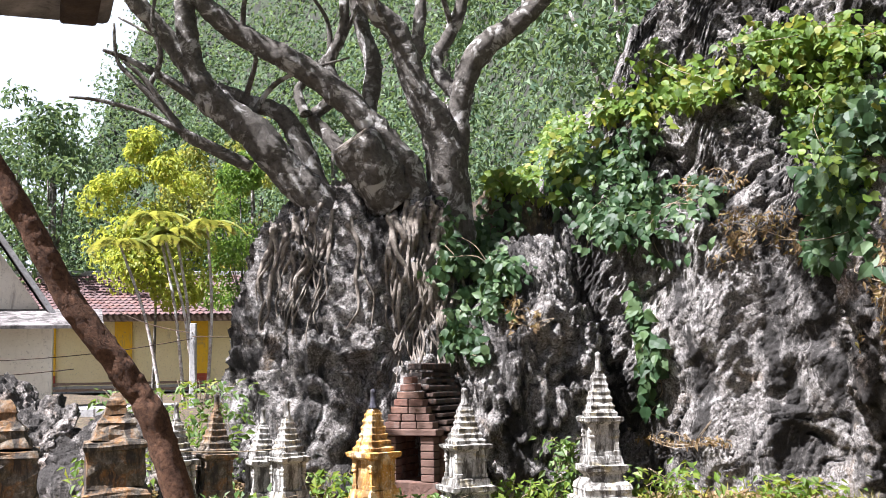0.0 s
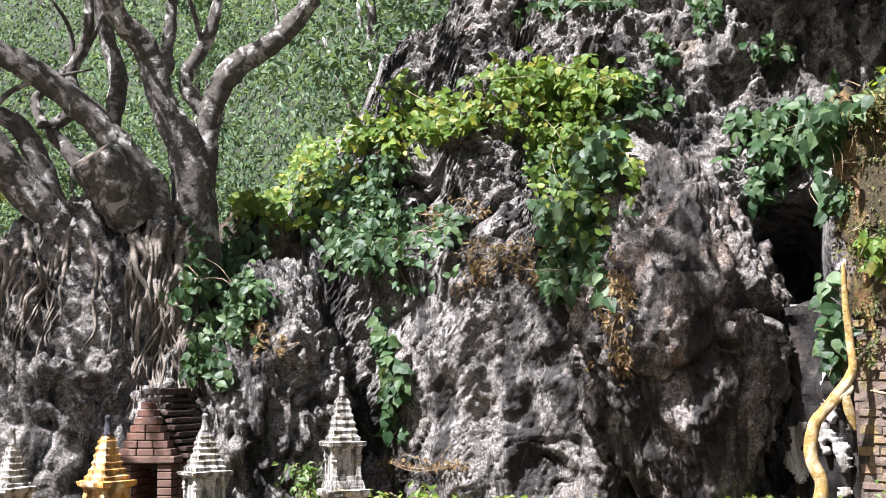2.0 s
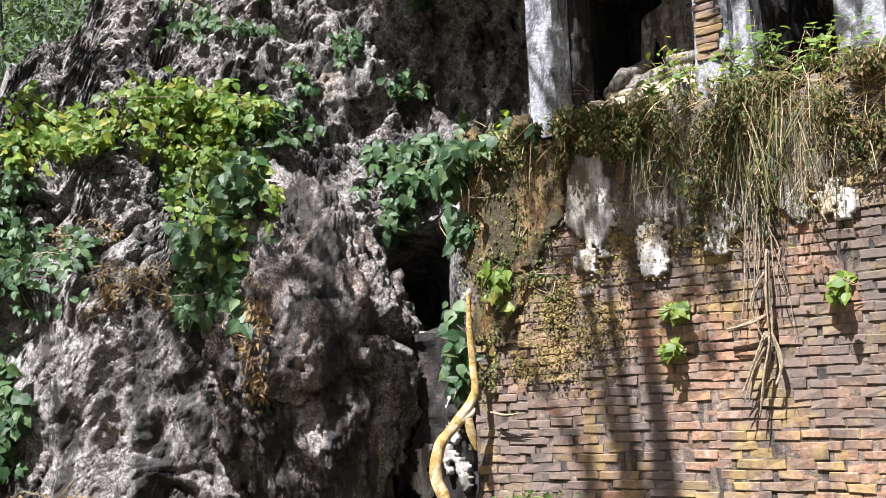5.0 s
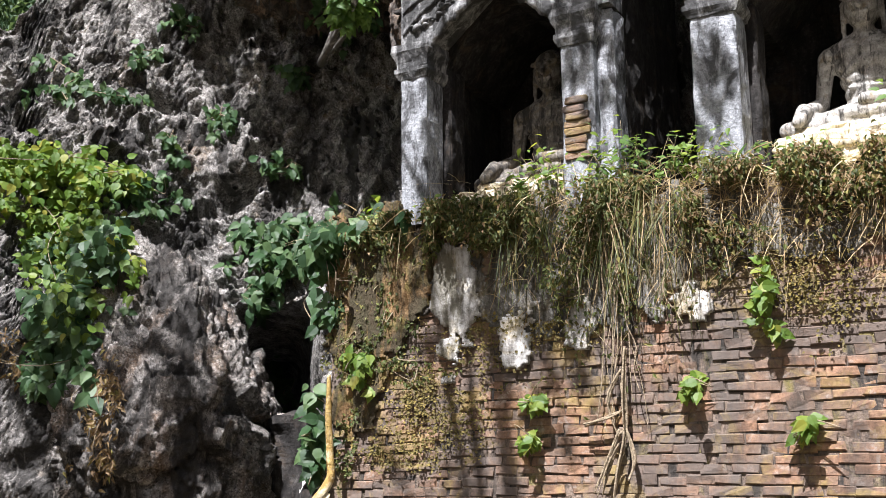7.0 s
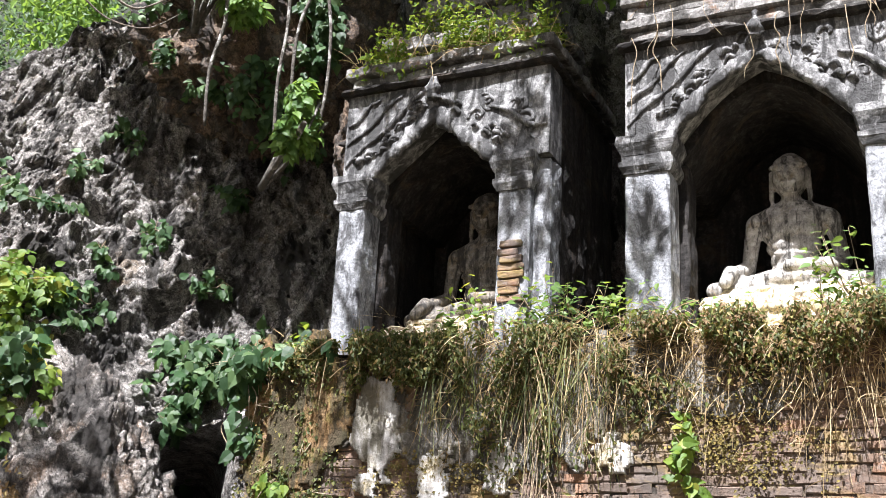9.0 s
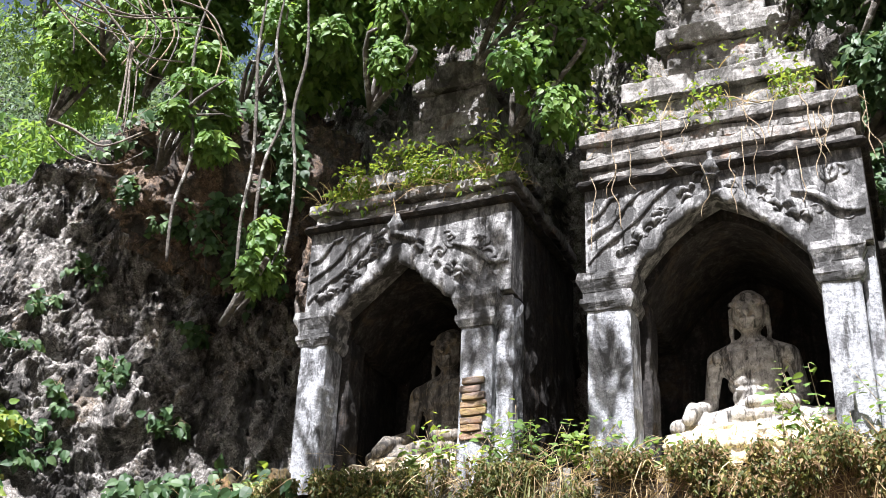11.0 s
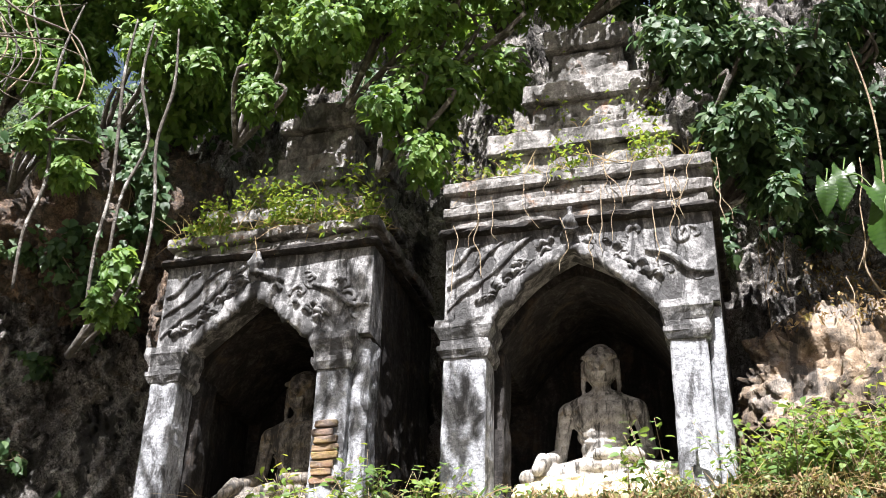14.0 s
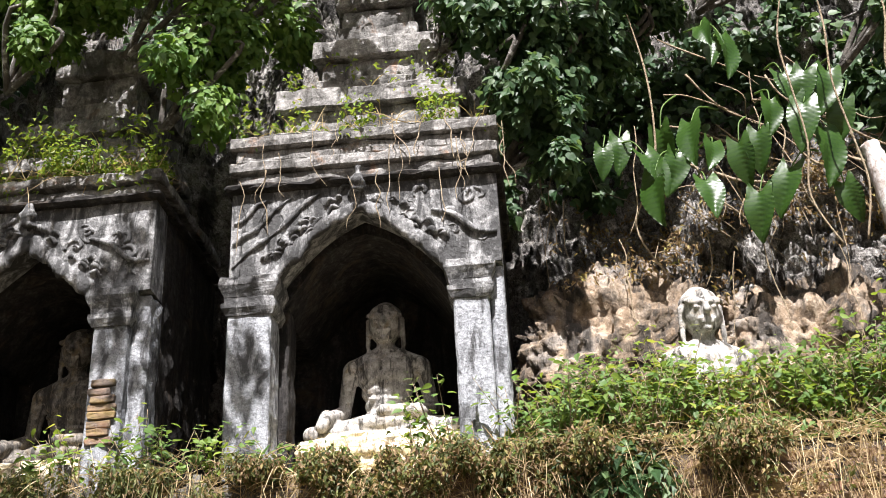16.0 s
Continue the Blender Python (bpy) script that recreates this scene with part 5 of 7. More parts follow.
    for k in range(70):
        az = rng.uniform(-2.6, 0.3) if k < 34 else rng.uniform(-9.8, -5.0) if k < 58 else rng.uniform(-5, 4)
        el = rng.uniform(7.2, 8.6)
        drift = -0.12 if k >= 34 and k < 58 else 0.0
        P = []
        while el > (rng.uniform(-3, 2) if k < 34 else rng.uniform(-1, 4)):
            h, nr = cling(az, el)
            if h is None:
                break
            if P and (np.linalg.norm(np.array(h[:]) - o - P[-1]) > 0.55):
                break
            out = Vector((-h.x, -h.y, 0)).normalized()
            P.append(np.array((h + out * 0.012)[:]) - o)
            az += rng.normal(drift, 0.22)
            el -= rng.uniform(0.5, 1.0)
        if len(P) > 3:
            r0 = rng.uniform(0.01, 0.034)
            tubes.append((P, [r0 * (1 - 0.75 * q / (len(P) - 1)) for q in range(len(P))]))
    for P, R in tubes:
        ob = new("root", tube_mesh("root", [tube_arrays(P, R, 7, 0.15, 1, 4)], ROOT))
        ob.parent = tree
    # thin crown, mostly above the view
    P, N = [], []
    for c, rad, n in (((-2.6, 8.7, 5.9), (1.2, 1.1, 0.8), 600), ((-1.2, 9.4, 6.4), (1.3, 1.2, 0.8), 260), ((1.2, 9.5, 5.9), (0.9, 0.9, 0.6), 180), ((0.3, 10.3, 5.8), (0.9, 0.9, 0.7), 180), ((-3.4, 8.4, 5.0), (0.8, 0.8, 0.5), 260), ((-3.6, 7.2, 6.6), (1.2, 1.0, 0.6), 180)):
        p, nn = blob_points(rng, n, c, rad, 0.3)
        P.append(p), N.append(nn)
    v, f = leaves(np.concatenate(P), np.concatenate(N), 0.16, rng, 0.7)
    thing_np("crown", v - o, f, CANOPY, smooth=False, parent=tree)



build_tree()

# leaning dead trunk in the court
DEAD = [(-3.2, 5.8, 3.6), (-2.75, 5.9, 2.75), (-2.39, 6.04, 2.10), (-2.22, 6.11, 1.77), (-2.02, 6.18, 1.38), (-1.77, 6.26, 1.02), (-1.62, 6.30, 0.77), (-1.40, 6.34, 0.1), (-1.35, 6.36, -0.2)]
v, f = tube_arrays(np.array(DEAD) - DEAD[-1], [0.05, 0.054, 0.06, 0.066, 0.072, 0.077, 0.08, 0.086, 0.095], 22, 0.11, 9, 16)
dead = root("dead_tree", Matrix.Translation(DEAD[-1]), "leaning dead tree trunk with flaking red-brown bark", "tree")
t_ = new("trunk", tube_mesh("trunk", [(v, f)], BARK_DEAD))
t_.parent = dead

# ochre stem that winds up the corner of the wall
OCH = np.array([(4.00, 6.30, 1.75), (4.02, 6.33, 1.48), (4.04, 6.34, 1.24), (4.04, 6.34, 1.07), (3.94, 6.40, 0.90), (3.83, 6.46, 0.74), (3.81, 6.48, 0.55), (3.85, 6.45, 0.37), (3.81, 6.48, 0.12), (3.80, 6.48, -0.2)])
liana = root("liana", Matrix.Translation(OCH[-1]), "thick winding ochre liana stem against a brick wall", "climbing plant")
for nm, pts, rad in (("stem", OCH, [0.012, 0.02, 0.026, 0.03, 0.034, 0.037, 0.04, 0.044, 0.048, 0.05]), ("side_stem", np.array([OCH[4], OCH[4] + [0.07, -0.05, 0.04], OCH[4] + [0.1, -0.06, 0.09]]), [0.03, 0.02, 0.008]), ("side_stem", np.array([OCH[4] + [0.06, -0.04, 0.02], OCH[4] + [0.08, -0.05, -0.1], OCH[4] + [0.1, -0.06, -0.19]]), [0.03, 0.028, 0.006])):
    s_ = new(nm, tube_mesh(nm, [tube_arrays(pts - OCH[-1], rad, 14, 0.1, 4, 10)], OCHRE))
    s_.parent = liana

# pale trunk at the end of the ledge
WT = np.array([fac(s, 7.0, z)[:] for s, z in ((2.42, 5.0), (2.45, 4.8), (2.48, 4.37), (2.48, 3.96), (2.47, 3.6), (2.46, 2.9))])
wt = root("tree_stump", Matrix.Translation(WT[-1]), "pale peeling tree trunk beside a weedy ledge", "tree")
s_ = new("trunk", tube_mesh("trunk", [tube_arrays(WT - WT[-1], [0.06, 0.08, 0.08, 0.085, 0.09, 0.11], 16, 0.16, 2, 8)], PALEBARK))
s_.parent = wt


# ---- growth on the ledge and the roofs ----
def strips(rng, base, length, lean_, width=0.006, spread=0.45):
    """Long thin curved blades or dead stalks, three quads each."""
    n = len(base)
    L = length * rng.uniform(0.4, 1.3, n)[:, None]
    d = np.asarray(lean_) + rng.normal(0, spread, (n, 3))
    d /= np.linalg.norm(d, axis=1)[:, None]
    sag = rng.uniform(0.05, 0.5, n)[:, None] * np.array([0, 0, -1.0])
    side = np.cross(d, rng.normal(0, 1, (n, 3)))
    side /= np.linalg.norm(side, axis=1)[:, None] + 1e-9
    w = width * rng.uniform(0.5, 1.6, n)[:, None]
    pts = [base + d * L * t + sag * L * t * t for t in (0, 0.35, 0.7, 1.0)]
    V = []
    for k, p in enumerate(pts):
        ww = w * (1, 0.9, 0.6, 0.15)[k]
        V += [p - side * ww, p + side * ww]
    v = np.stack(V, 1).reshape(-1, 3)
    k = (np.arange(n) * 8)[:, None]
    return v, np.concatenate([k + [0, 1, 3, 2], k + [2, 3, 5, 4], k + [4, 5, 7, 6]])


def bank_height(s, d):
    """The earth bank behind the wall top, steeper beyond the shrines."""
    steep = np.interp(s, [-0.25, 0.15, 2.6], [0.03, 0.78, 0.85])
    return LEDGE + steep * np.clip(np.asarray(d) - WALL_D - 0.1, 0, 1.0)


def earth_bank():
    S, D = np.meshgrid(np.linspace(-4.7, 4.4, 150), np.linspace(WALL_D + 0.04, WALL_D + 1.9, 34), indexing="ij")
    p = np.stack([S, D, bank_height(S, D) - 0.02], -1).reshape(-1, 3)
    p[:, 2] += 0.05 * fbm(p * 3, 3, 6) * np.clip((p[:, 1] - WALL_D) * 4, 0, 1)
    n, m = S.shape
    i, j = np.meshgrid(np.arange(n - 1), np.arange(m - 1), indexing="ij")
    f = np.stack([i * m + j, (i + 1) * m + j, (i + 1) * m + j + 1, i * m + j + 1], -1).reshape(-1, 4)
    ob = thing_np("ground_bank", p, f, SOIL, "earth bank with litter on top of the brick wall", "ground", kind="structure")
    ob.matrix_world = FACADE


def ledge_growth():
    earth_bank()
    rng = np.random.default_rng(21)
    inv = FACADE.to_3x3()
    R3 = np.array(inv)
    def to_world(p):
        return np.asarray(p) @ R3.T
    # hanging dead stalks and grass along the edge
    n = 1900
    s = rng.uniform(-4.7, 2.6, n)
    dens = np.interp(s, [-4.7, -4.2, -3.4, -1.5, 2.6], [0.35, 0.5, 0.8, 1.0, 1.0])
    s = s[rng.random(n) < dens]
    n = len(s)
    base = np.stack([s, WALL_D + rng.normal(0.0, 0.09, n), LEDGE + rng.normal(-0.02, 0.07, n)], -1)
    v, f = strips(rng, base, 0.22, (0, -0.45, 0.1), 0.0022, 0.9)
    thing_np("dry_grass", to_world(v), f, STRAW, "dry straw-coloured grass hanging over the ledge", "grass", kind="stuff", smooth=False)
    n = 3600
    s = rng.uniform(-3.2, 2.6, n)
    base = np.stack([s, WALL_D - 0.02 + rng.normal(0, 0.03, n), LEDGE - np.abs(rng.normal(0.0, 0.3, n))], -1)
    v, f = strips(rng, base, 0.2, (0, -0.3, -0.2), 0.0022, 0.8)
    thing_np("dry_grass", to_world(v), f, STRAW, "tangle of dry stalks clinging to the wall top", "grass", kind="stuff", smooth=False)
    # leafy tangle that drapes the wall top
    n = 70000
    s = rng.uniform(-4.3, 2.6, n)
    drop = np.interp(s, [-4.3, -3.6, -3.2, -2.4, -1.9, -1.2, 2.6], [0.15, 0.3, 0.65, 0.8, 0.55, 0.3, 0.26])
    z = LEDGE + 0.06 - np.abs(rng.normal(0, 0.5, n)) * drop
    base = np.stack([s, WALL_D - 0.01 - np.abs(rng.normal(0, 0.09, n)) * (1 + vnoise(np.stack([s * 4, 0 * s, z * 4], -1), 9)), z], -1)
    base = base[1.1 * vnoise(base * [2.6, 0, 1.4], 3) + 0.9 * vnoise(base * [9.0, 0, 5.0], 4) + 0.35 * vnoise(base * 23.0, 5) > np.interp(base[:, 0], [-2.2, -1.6], [0.1, 0.35])]
    s, n = base[:, 0], len(base)
    green = rng.random(n) < np.interp(s, [-4.3, -2.4, -1.6, 0.5, 2.6], [0.85, 0.85, 0.6, 0.55, 0.55])
    for mask, mat, lab, nm, size in ((green, WEED_DARK, "small-leaved green plants draping the wall top", "draping_plants", 0.036), (~green, DRY, "dead brown leaves tangled along the wall top", "dead_leaves", 0.034)):
        b = base[mask]
        v, f = leaves(b, np.tile([0, -1, 0.5], (len(b), 1)), size, rng, 0.6, 0.15, 0.9, 0.5)
        thing_np(nm, to_world(v), f, mat, lab, "plants", kind="stuff", smooth=False)
    # long trailing green strands and dead stalks over the wall
    for cnt, lo, hi, mat, lab, w_ in ((420, -3.7, -1.9, WEED_DARK, "long trailing green strands over the wall top", 0.003), (650, -2.8, 2.6, STRAW, "long dead stalks trailing down the wall", 0.0022)):
        s = rng.uniform(lo, hi, cnt)
        s = s[vnoise(np.stack([s * 3.0, 0 * s, 0 * s], -1), 13) > -0.15]
        base = np.stack([s, WALL_D - 0.03 - np.abs(rng.normal(0, 0.05, len(s))), LEDGE - np.abs(rng.normal(0.05, 0.2, len(s)))], -1)
        v, f = strips(rng, base, 0.42, (0, -0.12, -0.9), w_, 0.28)
        thing_np("trailing_stalks", to_world(v), f, mat, lab, "plants", kind="stuff", smooth=False)
    # tufts of weeds on the ledge, each a plant
    spots = [(-4.3, 0.16, 60), (-3.8, 0.2, 90), (-3.1, 0.26, 110), (-2.8, 0.42, 130), (-2.4, 0.42, 170), (-2.2, 0.34, 140), (-1.95, 0.28, 90), (-1.6, 0.3, 90), (-1.3, 0.22, 60), (-0.75, 0.34, 100), (-0.5, 0.46, 140), (-0.1, 0.42, 140), (0.2, 0.36, 150), (0.5, 0.32, 130), (0.85, 0.3, 130), (1.2, 0.26, 120), (1.55, 0.34, 150), (1.9, 0.46, 200), (2.2, 0.55, 220), (2.5, 0.5, 200), (0.3, 0.25, 120), (1.0, 0.22, 110), (1.7, 0.24, 120)]
    spots += [(rng.uniform(0.0, 2.6), rng.uniform(0.2, 0.42), 130) for k in range(26)]
    for k, (s, h, n) in enumerate(spots):
        d = WALL_D + (0.22 if s < -0.3 else rng.uniform(0.15, 0.75))
        org = np.array([s, d, float(bank_height(s, d)) - 0.03])
        plant = root("weed", FACADE @ Matrix.Translation(org), "green leafy weed growing on the ledge", "plant", group="weeds on the ledge")
        stems, lp, ln = [], [], []
        for q in range(max(4, n // 12)):
            tip = np.array([rng.normal(0, 0.5 * h), rng.normal(-0.05, 0.3 * h), h * rng.uniform(0.6, 1.25)])
            mid = tip * 0.5 + rng.normal(0, 0.03, 3)
            stems.append(tube_arrays([np.zeros(3), mid, tip], [0.004, 0.003, 0.0015], 5, 0, 0, 3))
            m = 12
            t = rng.uniform(0.3, 1.05, m)[:, None]
            lp.append(tip * t + rng.normal(0, 0.035, (m, 3)))
            ln.append(np.tile([0, -0.4, 1.0], (m, 1)))
        v, f = leaves(np.concatenate(lp), np.concatenate(ln), 0.062, rng, 0.4, 0.12, 0.2, 0.5, True)
        thing_np("foliage", v, f, BRIGHT if k % 3 == 0 else WEED, smooth=False, parent=plant)
        st = new("stem", tube_mesh("stem", stems, TWIG))
        st.parent = plant
        tagged(st, kind="stuff")
    # litter and low leaves on the bank
    n = 5200
    sd = np.stack([rng.uniform(-0.2, 2.7, n), WALL_D + rng.uniform(0.0, 1.0, n)], -1)
    b = np.stack([sd[:, 0], sd[:, 1], bank_height(sd[:, 0], sd[:, 1]) + np.abs(rng.normal(0.02, 0.05, n))], -1)
    for mask, mat, nm, lab in ((np.arange(n) % 5 < 3, WEED, "low_weeds", "low green and yellow weeds on the bank"), (np.arange(n) % 5 >= 3, DRY, "leaf_litter", "dry brown leaves on the bank")):
        v, f = leaves(b[mask], np.tile([0, -0.7, 0.9], (int(mask.sum()), 1)), 0.06, rng, 0.5, 0.12, 0.2, 0.5)
        thing_np(nm, to_world(v), f, mat, lab, "plants", kind="stuff", smooth=False)
    n = 2000
    sd = np.stack([rng.uniform(-0.2, 2.7, n), WALL_D + rng.uniform(0.0, 0.9, n)], -1)
    v, f = strips(rng, np.stack([sd[:, 0], sd[:, 1], bank_height(sd[:, 0], sd[:, 1])], -1), 0.24, (0, -0.2, 0.5), 0.0025, 0.6)
    thing_np("dry_grass", to_world(v), f, STRAW, "dry stalks standing on the bank", "grass", kind="stuff", smooth=False)
    # a dark bush over the edge
    p, nn = blob_points(rng, 320, (0.42, WALL_D - 0.05, LEDGE - 0.22), (0.32, 0.14, 0.2), 0.4)
    v, f = leaves(p, nn + [0, -0.8, 0.2], 0.09, rng, 0.4)
    bush = root("bush", FACADE, "dark green bush leaning over the wall", "plant")
    thing_np("foliage", v, f, IVY, smooth=False, parent=bush)
    # overgrown shrine roofs
    for k, (x0, x1, y0, y1, z, n) in enumerate(((-4.2, -2.6, 6.72, 7.25, 5.22, 1500), (-2.0, -0.2, 6.78, 7.15, 5.43, 600), (-1.75, -0.45, 7.1, 7.4, 5.97, 160), (-4.0, -2.9, 7.15, 7.35, 5.6, 300))):
        base = np.stack([rng.uniform(x0, x1, n), rng.uniform(y0, y1, n), np.full(n, z - 0.02)], -1)
        v, f = strips(rng, base[:n // 4], 0.26, (0, -0.35, 0.6), 0.003, 0.7)
        thing_np("dry_grass", to_world(v), f, STRAW, "dry grass on a crumbling shrine roof", "grass", kind="stuff", smooth=False)
        m = int(n * 3.4)
        b2 = np.stack([rng.uniform(x0, x1, m), rng.uniform(y0 - 0.05, y1, m), z + np.abs(rng.normal(0, 0.15, m)) * (1.3 if k == 0 else 1)], -1)
        b2[:, 2] -= 0.16 * (rng.random(m) < 0.25) * (b2[:, 1] < y0 + 0.1)
        b2 = b2[vnoise(b2 * [3.6, 4.0, 3.0], 8) + 0.5 * vnoise(b2 * 9.0, 18) > 0.1]
        m = len(b2)
        v, f = leaves(b2, np.tile([0, -0.5, 0.8], (m, 1)), 0.052, rng, 0.6)
        thing_np("roof_weeds", to_world(v), f, BRIGHT, "yellow-green weeds on a crumbling shrine roof", "plants", kind="stuff", smooth=False)
    # roots and runners that hang over gables, wall and rock
    for k in range(70):
        if k < 22:
            s, d, z, L = rng.uniform(-2.0, -0.1), 6.72, rng.uniform(4.95, 5.45), rng.uniform(0.2, 0.6)
        elif k < 50:
            s, d, z, L = rng.uniform(-3.2, 0.2), WALL_D - 0.06, rng.uniform(2.2, 2.8), rng.uniform(0.4, 1.3) if abs(k - 36) < 6 else rng.uniform(0.2, 0.6)
        else:
            s, d, z, L = rng.uniform(0.0, 2.4), 7.3, rng.uniform(4.3, 5.6), rng.uniform(0.4, 1.0)
        if 30 <= k < 42:
            s = rng.normal(-2.42, 0.06)
        P = [np.array([s, d, z])]
        for q in range(5):
            P.append(P[-1] + [rng.normal(0, 0.028), rng.normal(-0.004, 0.008), -L / 5])
        rr = rng.uniform(0.002, 0.005)
        v, f = tube_arrays(P, [rr] * 5 + [rr * 0.4], 5, 0, 0, 3)
        ob = new("hanging_root", tube_mesh("hanging_root", [(v, f)], TWIG))
        ob.matrix_world = FACADE
        tagged(ob, "thin dry root hanging over masonry and rock", "root", group="hanging roots")


STICKS = [
    [(-2.36, 1.62), (-2.36, 1.33), (-2.42, 1.09), (-2.47, 0.87)],
    [(-2.39, 1.34), (-2.48, 1.15), (-2.56, 1.01)],
    [(-2.41, 1.27), (-2.47, 1.12), (-2.52, 0.96)],
    [(-2.36, 1.33), (-2.31, 1.17), (-2.36, 1.05)],
    [(-2.35, 1.81), (-2.36, 1.56), (-2.36, 1.37)],
    [(-2.62, 1.37), (-2.45, 1.42), (-2.35, 1.46)],
    [(-4.30, 0.95), (-4.19, 0.93), (-4.03, 0.94)],
    [(-2.40, 1.66), (-2.46, 1.50), (-2.41, 1.31)]]
def dead_sticks():
    """Dry pale stems that hang down the face of the wall."""
    b = root("withered_vine", FACADE @ Matrix.Translation((STICKS[0][0][0], 6.24, STICKS[0][0][1])), "bundle of dry pale stems hanging on the brick wall", "climbing plant")
    rng = np.random.default_rng(17)
    for k, line in enumerate(STICKS):
        for q in range(2):
            P = [np.array([x - STICKS[0][0][0], -0.03 * q - 0.02 * math.sin(i), z - STICKS[0][0][1]]) + rng.normal(0, 0.012, 3) * q for i, (x, z) in enumerate(line)]
            ob = new("stem", tube_mesh("stem", [tube_arrays(P, [0.011 - 0.004 * q] * (len(P) - 1) + [0.003], 7, 0.15, k, 5)], TWIG))
            ob.parent = b


STRAW = leafy("straw", (0.18, 0.125, 0.065), (0.36, 0.27, 0.15), (0.56, 0.46, 0.28), 0.8, 0.25)
WEED = leafy("weed_leaf", (0.05, 0.1, 0.025), (0.1, 0.18, 0.045), (0.18, 0.26, 0.07), 0.5, 0.4)
ledge_growth()
dead_sticks()


# ---- elephant-ear plants ----
def big_leaf(m, size, rng, parent):
    """One broad ribbed heart-shaped leaf with a waved blade and a midrib."""
    nu, nv = 81, 11
    V, F = [], []
    for i in range(nu):
        t = i / (nu - 1)
        w = 0.3 * math.sin(math.pi * min(1, t * 0.9 + 0.1) ** 0.72) ** 0.75
        for j in range(nv):
            u = 2 * j / (nv - 1) - 1
            rib = 0.012 * abs(u) ** 0.5 * math.cos((t - 0.22 * abs(u)) * 62)
            x = u * w
            V.append((x, -t + (0.22 * abs(u) ** 1.5 if t < 0.1 else 0), 0.14 * abs(u) * w * 2 - 0.28 * t * t + rib + 0.02 * math.sin(7 * t + 3 * u)))
    for i in range(nu - 1):
        for j in range(nv - 1):
            F.append((i * nv + j, i * nv + j + 1, (i + 1) * nv + j + 1, (i + 1) * nv + j))
    v = np.array(V) * size
    ob = thing_np("leaf", v, np.array(F), ELEPHANT, parent=parent)
    ob.matrix_local = m
    stalk = new("stalk", tube_mesh("stalk", [tube_arrays([(0, 0, 0), (0.02, size * 0.5, -size * 0.1), (0.03, size * 0.9, -size * 0.6)], [0.005, 0.006, 0.009], 7, 0, 0, 5)], WEED))
    stalk.parent = ob
    return ob


ELEPHANT = leafy("elephant_ear_leaf", (0.014, 0.045, 0.008), (0.03, 0.08, 0.012), (0.09, 0.15, 0.018), 0.36, 0.3)
ELEPHANT.node_tree.nodes["Principled BSDF"].inputs["Specular IOR Level"].default_value = 0.4
_nt = ELEPHANT.node_tree
_b = _nt.nodes["Principled BSDF"]
# dark bands across the blade: shading of the rib grooves put into the colour
_wave = _nt.nodes.new("ShaderNodeTexWave")
_wave.bands_direction = "Y"
_wave.inputs["Scale"].default_value, _wave.inputs["Distortion"].default_value = 9.0, 0.6
_nt.links.new(coords(_nt), _wave.inputs["Vector"])
_src = _b.inputs["Base Color"].links[0].from_socket
_nt.links.new(mix(_nt, ramp(_nt, _wave.outputs["Fac"], [(0.0, grey(0.75)), (0.35, grey(0))]), _src, (0.02, 0.05, 0.012)), _b.inputs["Base Color"])
rng = np.random.default_rng(31)
EARS = [[(1.55, 6.2, 0.34), (1.47, 6.3, 0.32), (1.62, 6.25, 0.5), (1.28, 5.45, 0.46), (0.9, 5.15, 0.42), (0.75, 5.4, 0.36), (1.05, 5.4, 0.44), (1.15, 5.2, 0.4), (1.3, 4.9, 0.4), (0.62, 5.3, 0.3), (0.95, 4.98, 0.5), (1.42, 5.3, 0.36)],
        [(1.97, 5.72, 0.4), (2.06, 5.42, 0.46), (2.2, 5.28, 0.56), (2.38, 5.5, 0.4), (1.66, 4.78, 0.42), (1.92, 4.98, 0.44), (1.58, 5.2, 0.4), (1.72, 5.25, 0.38), (2.3, 5.72, 0.44), (2.12, 5.7, 0.4), (2.28, 4.86, 0.36), (1.84, 5.5, 0.36)]]
for group_ in EARS:
    s0, z0, _ = group_[0]
    ear = root("elephant_ear_plant", FACADE @ Matrix.Translation((s0, 7.45, z0 - 0.5)), "elephant-ear plant with big ribbed glossy green leaves", "plant", group="elephant-ear plants")
    for s, z, size in group_:
        m = Matrix.Translation((s - s0, rng.uniform(-0.4, -0.15), z - z0 + 0.5)) @ Euler((radians(82 + rng.uniform(-22, 14)), radians(rng.uniform(-22, 22)), radians(rng.uniform(-55, 45)))).to_matrix().to_4x4()
        big_leaf(m, size * 0.85, rng, ear)


# tangle of dry roots on the rock behind the broad leaves
for k in range(34):
    a = np.array([rng.uniform(1.1, 2.3), 7.62 + rng.uniform(-0.1, 0.1), rng.uniform(4.9, 6.5)])
    d = np.array([rng.uniform(0.2, 0.9), -0.05, -rng.uniform(0.3, 1.0)]) * rng.uniform(0.5, 1.1)
    P = [a, a + d * 0.35 + rng.normal(0, 0.05, 3), a + d * 0.7 + rng.normal(0, 0.06, 3), a + d]
    rad = rng.uniform(0.004, 0.012)
    ob = new("hanging_root", tube_mesh("hanging_root", [tube_arrays(np.array(P) - a, [rad, rad, rad * 0.8, rad * 0.3], 6, 0.15, k, 5)], TWIG))
    ob.matrix_world = FACADE @ Matrix.Translation(a)
    tagged(ob, "dry brown root tangled on the rock", "root", group="hanging roots")


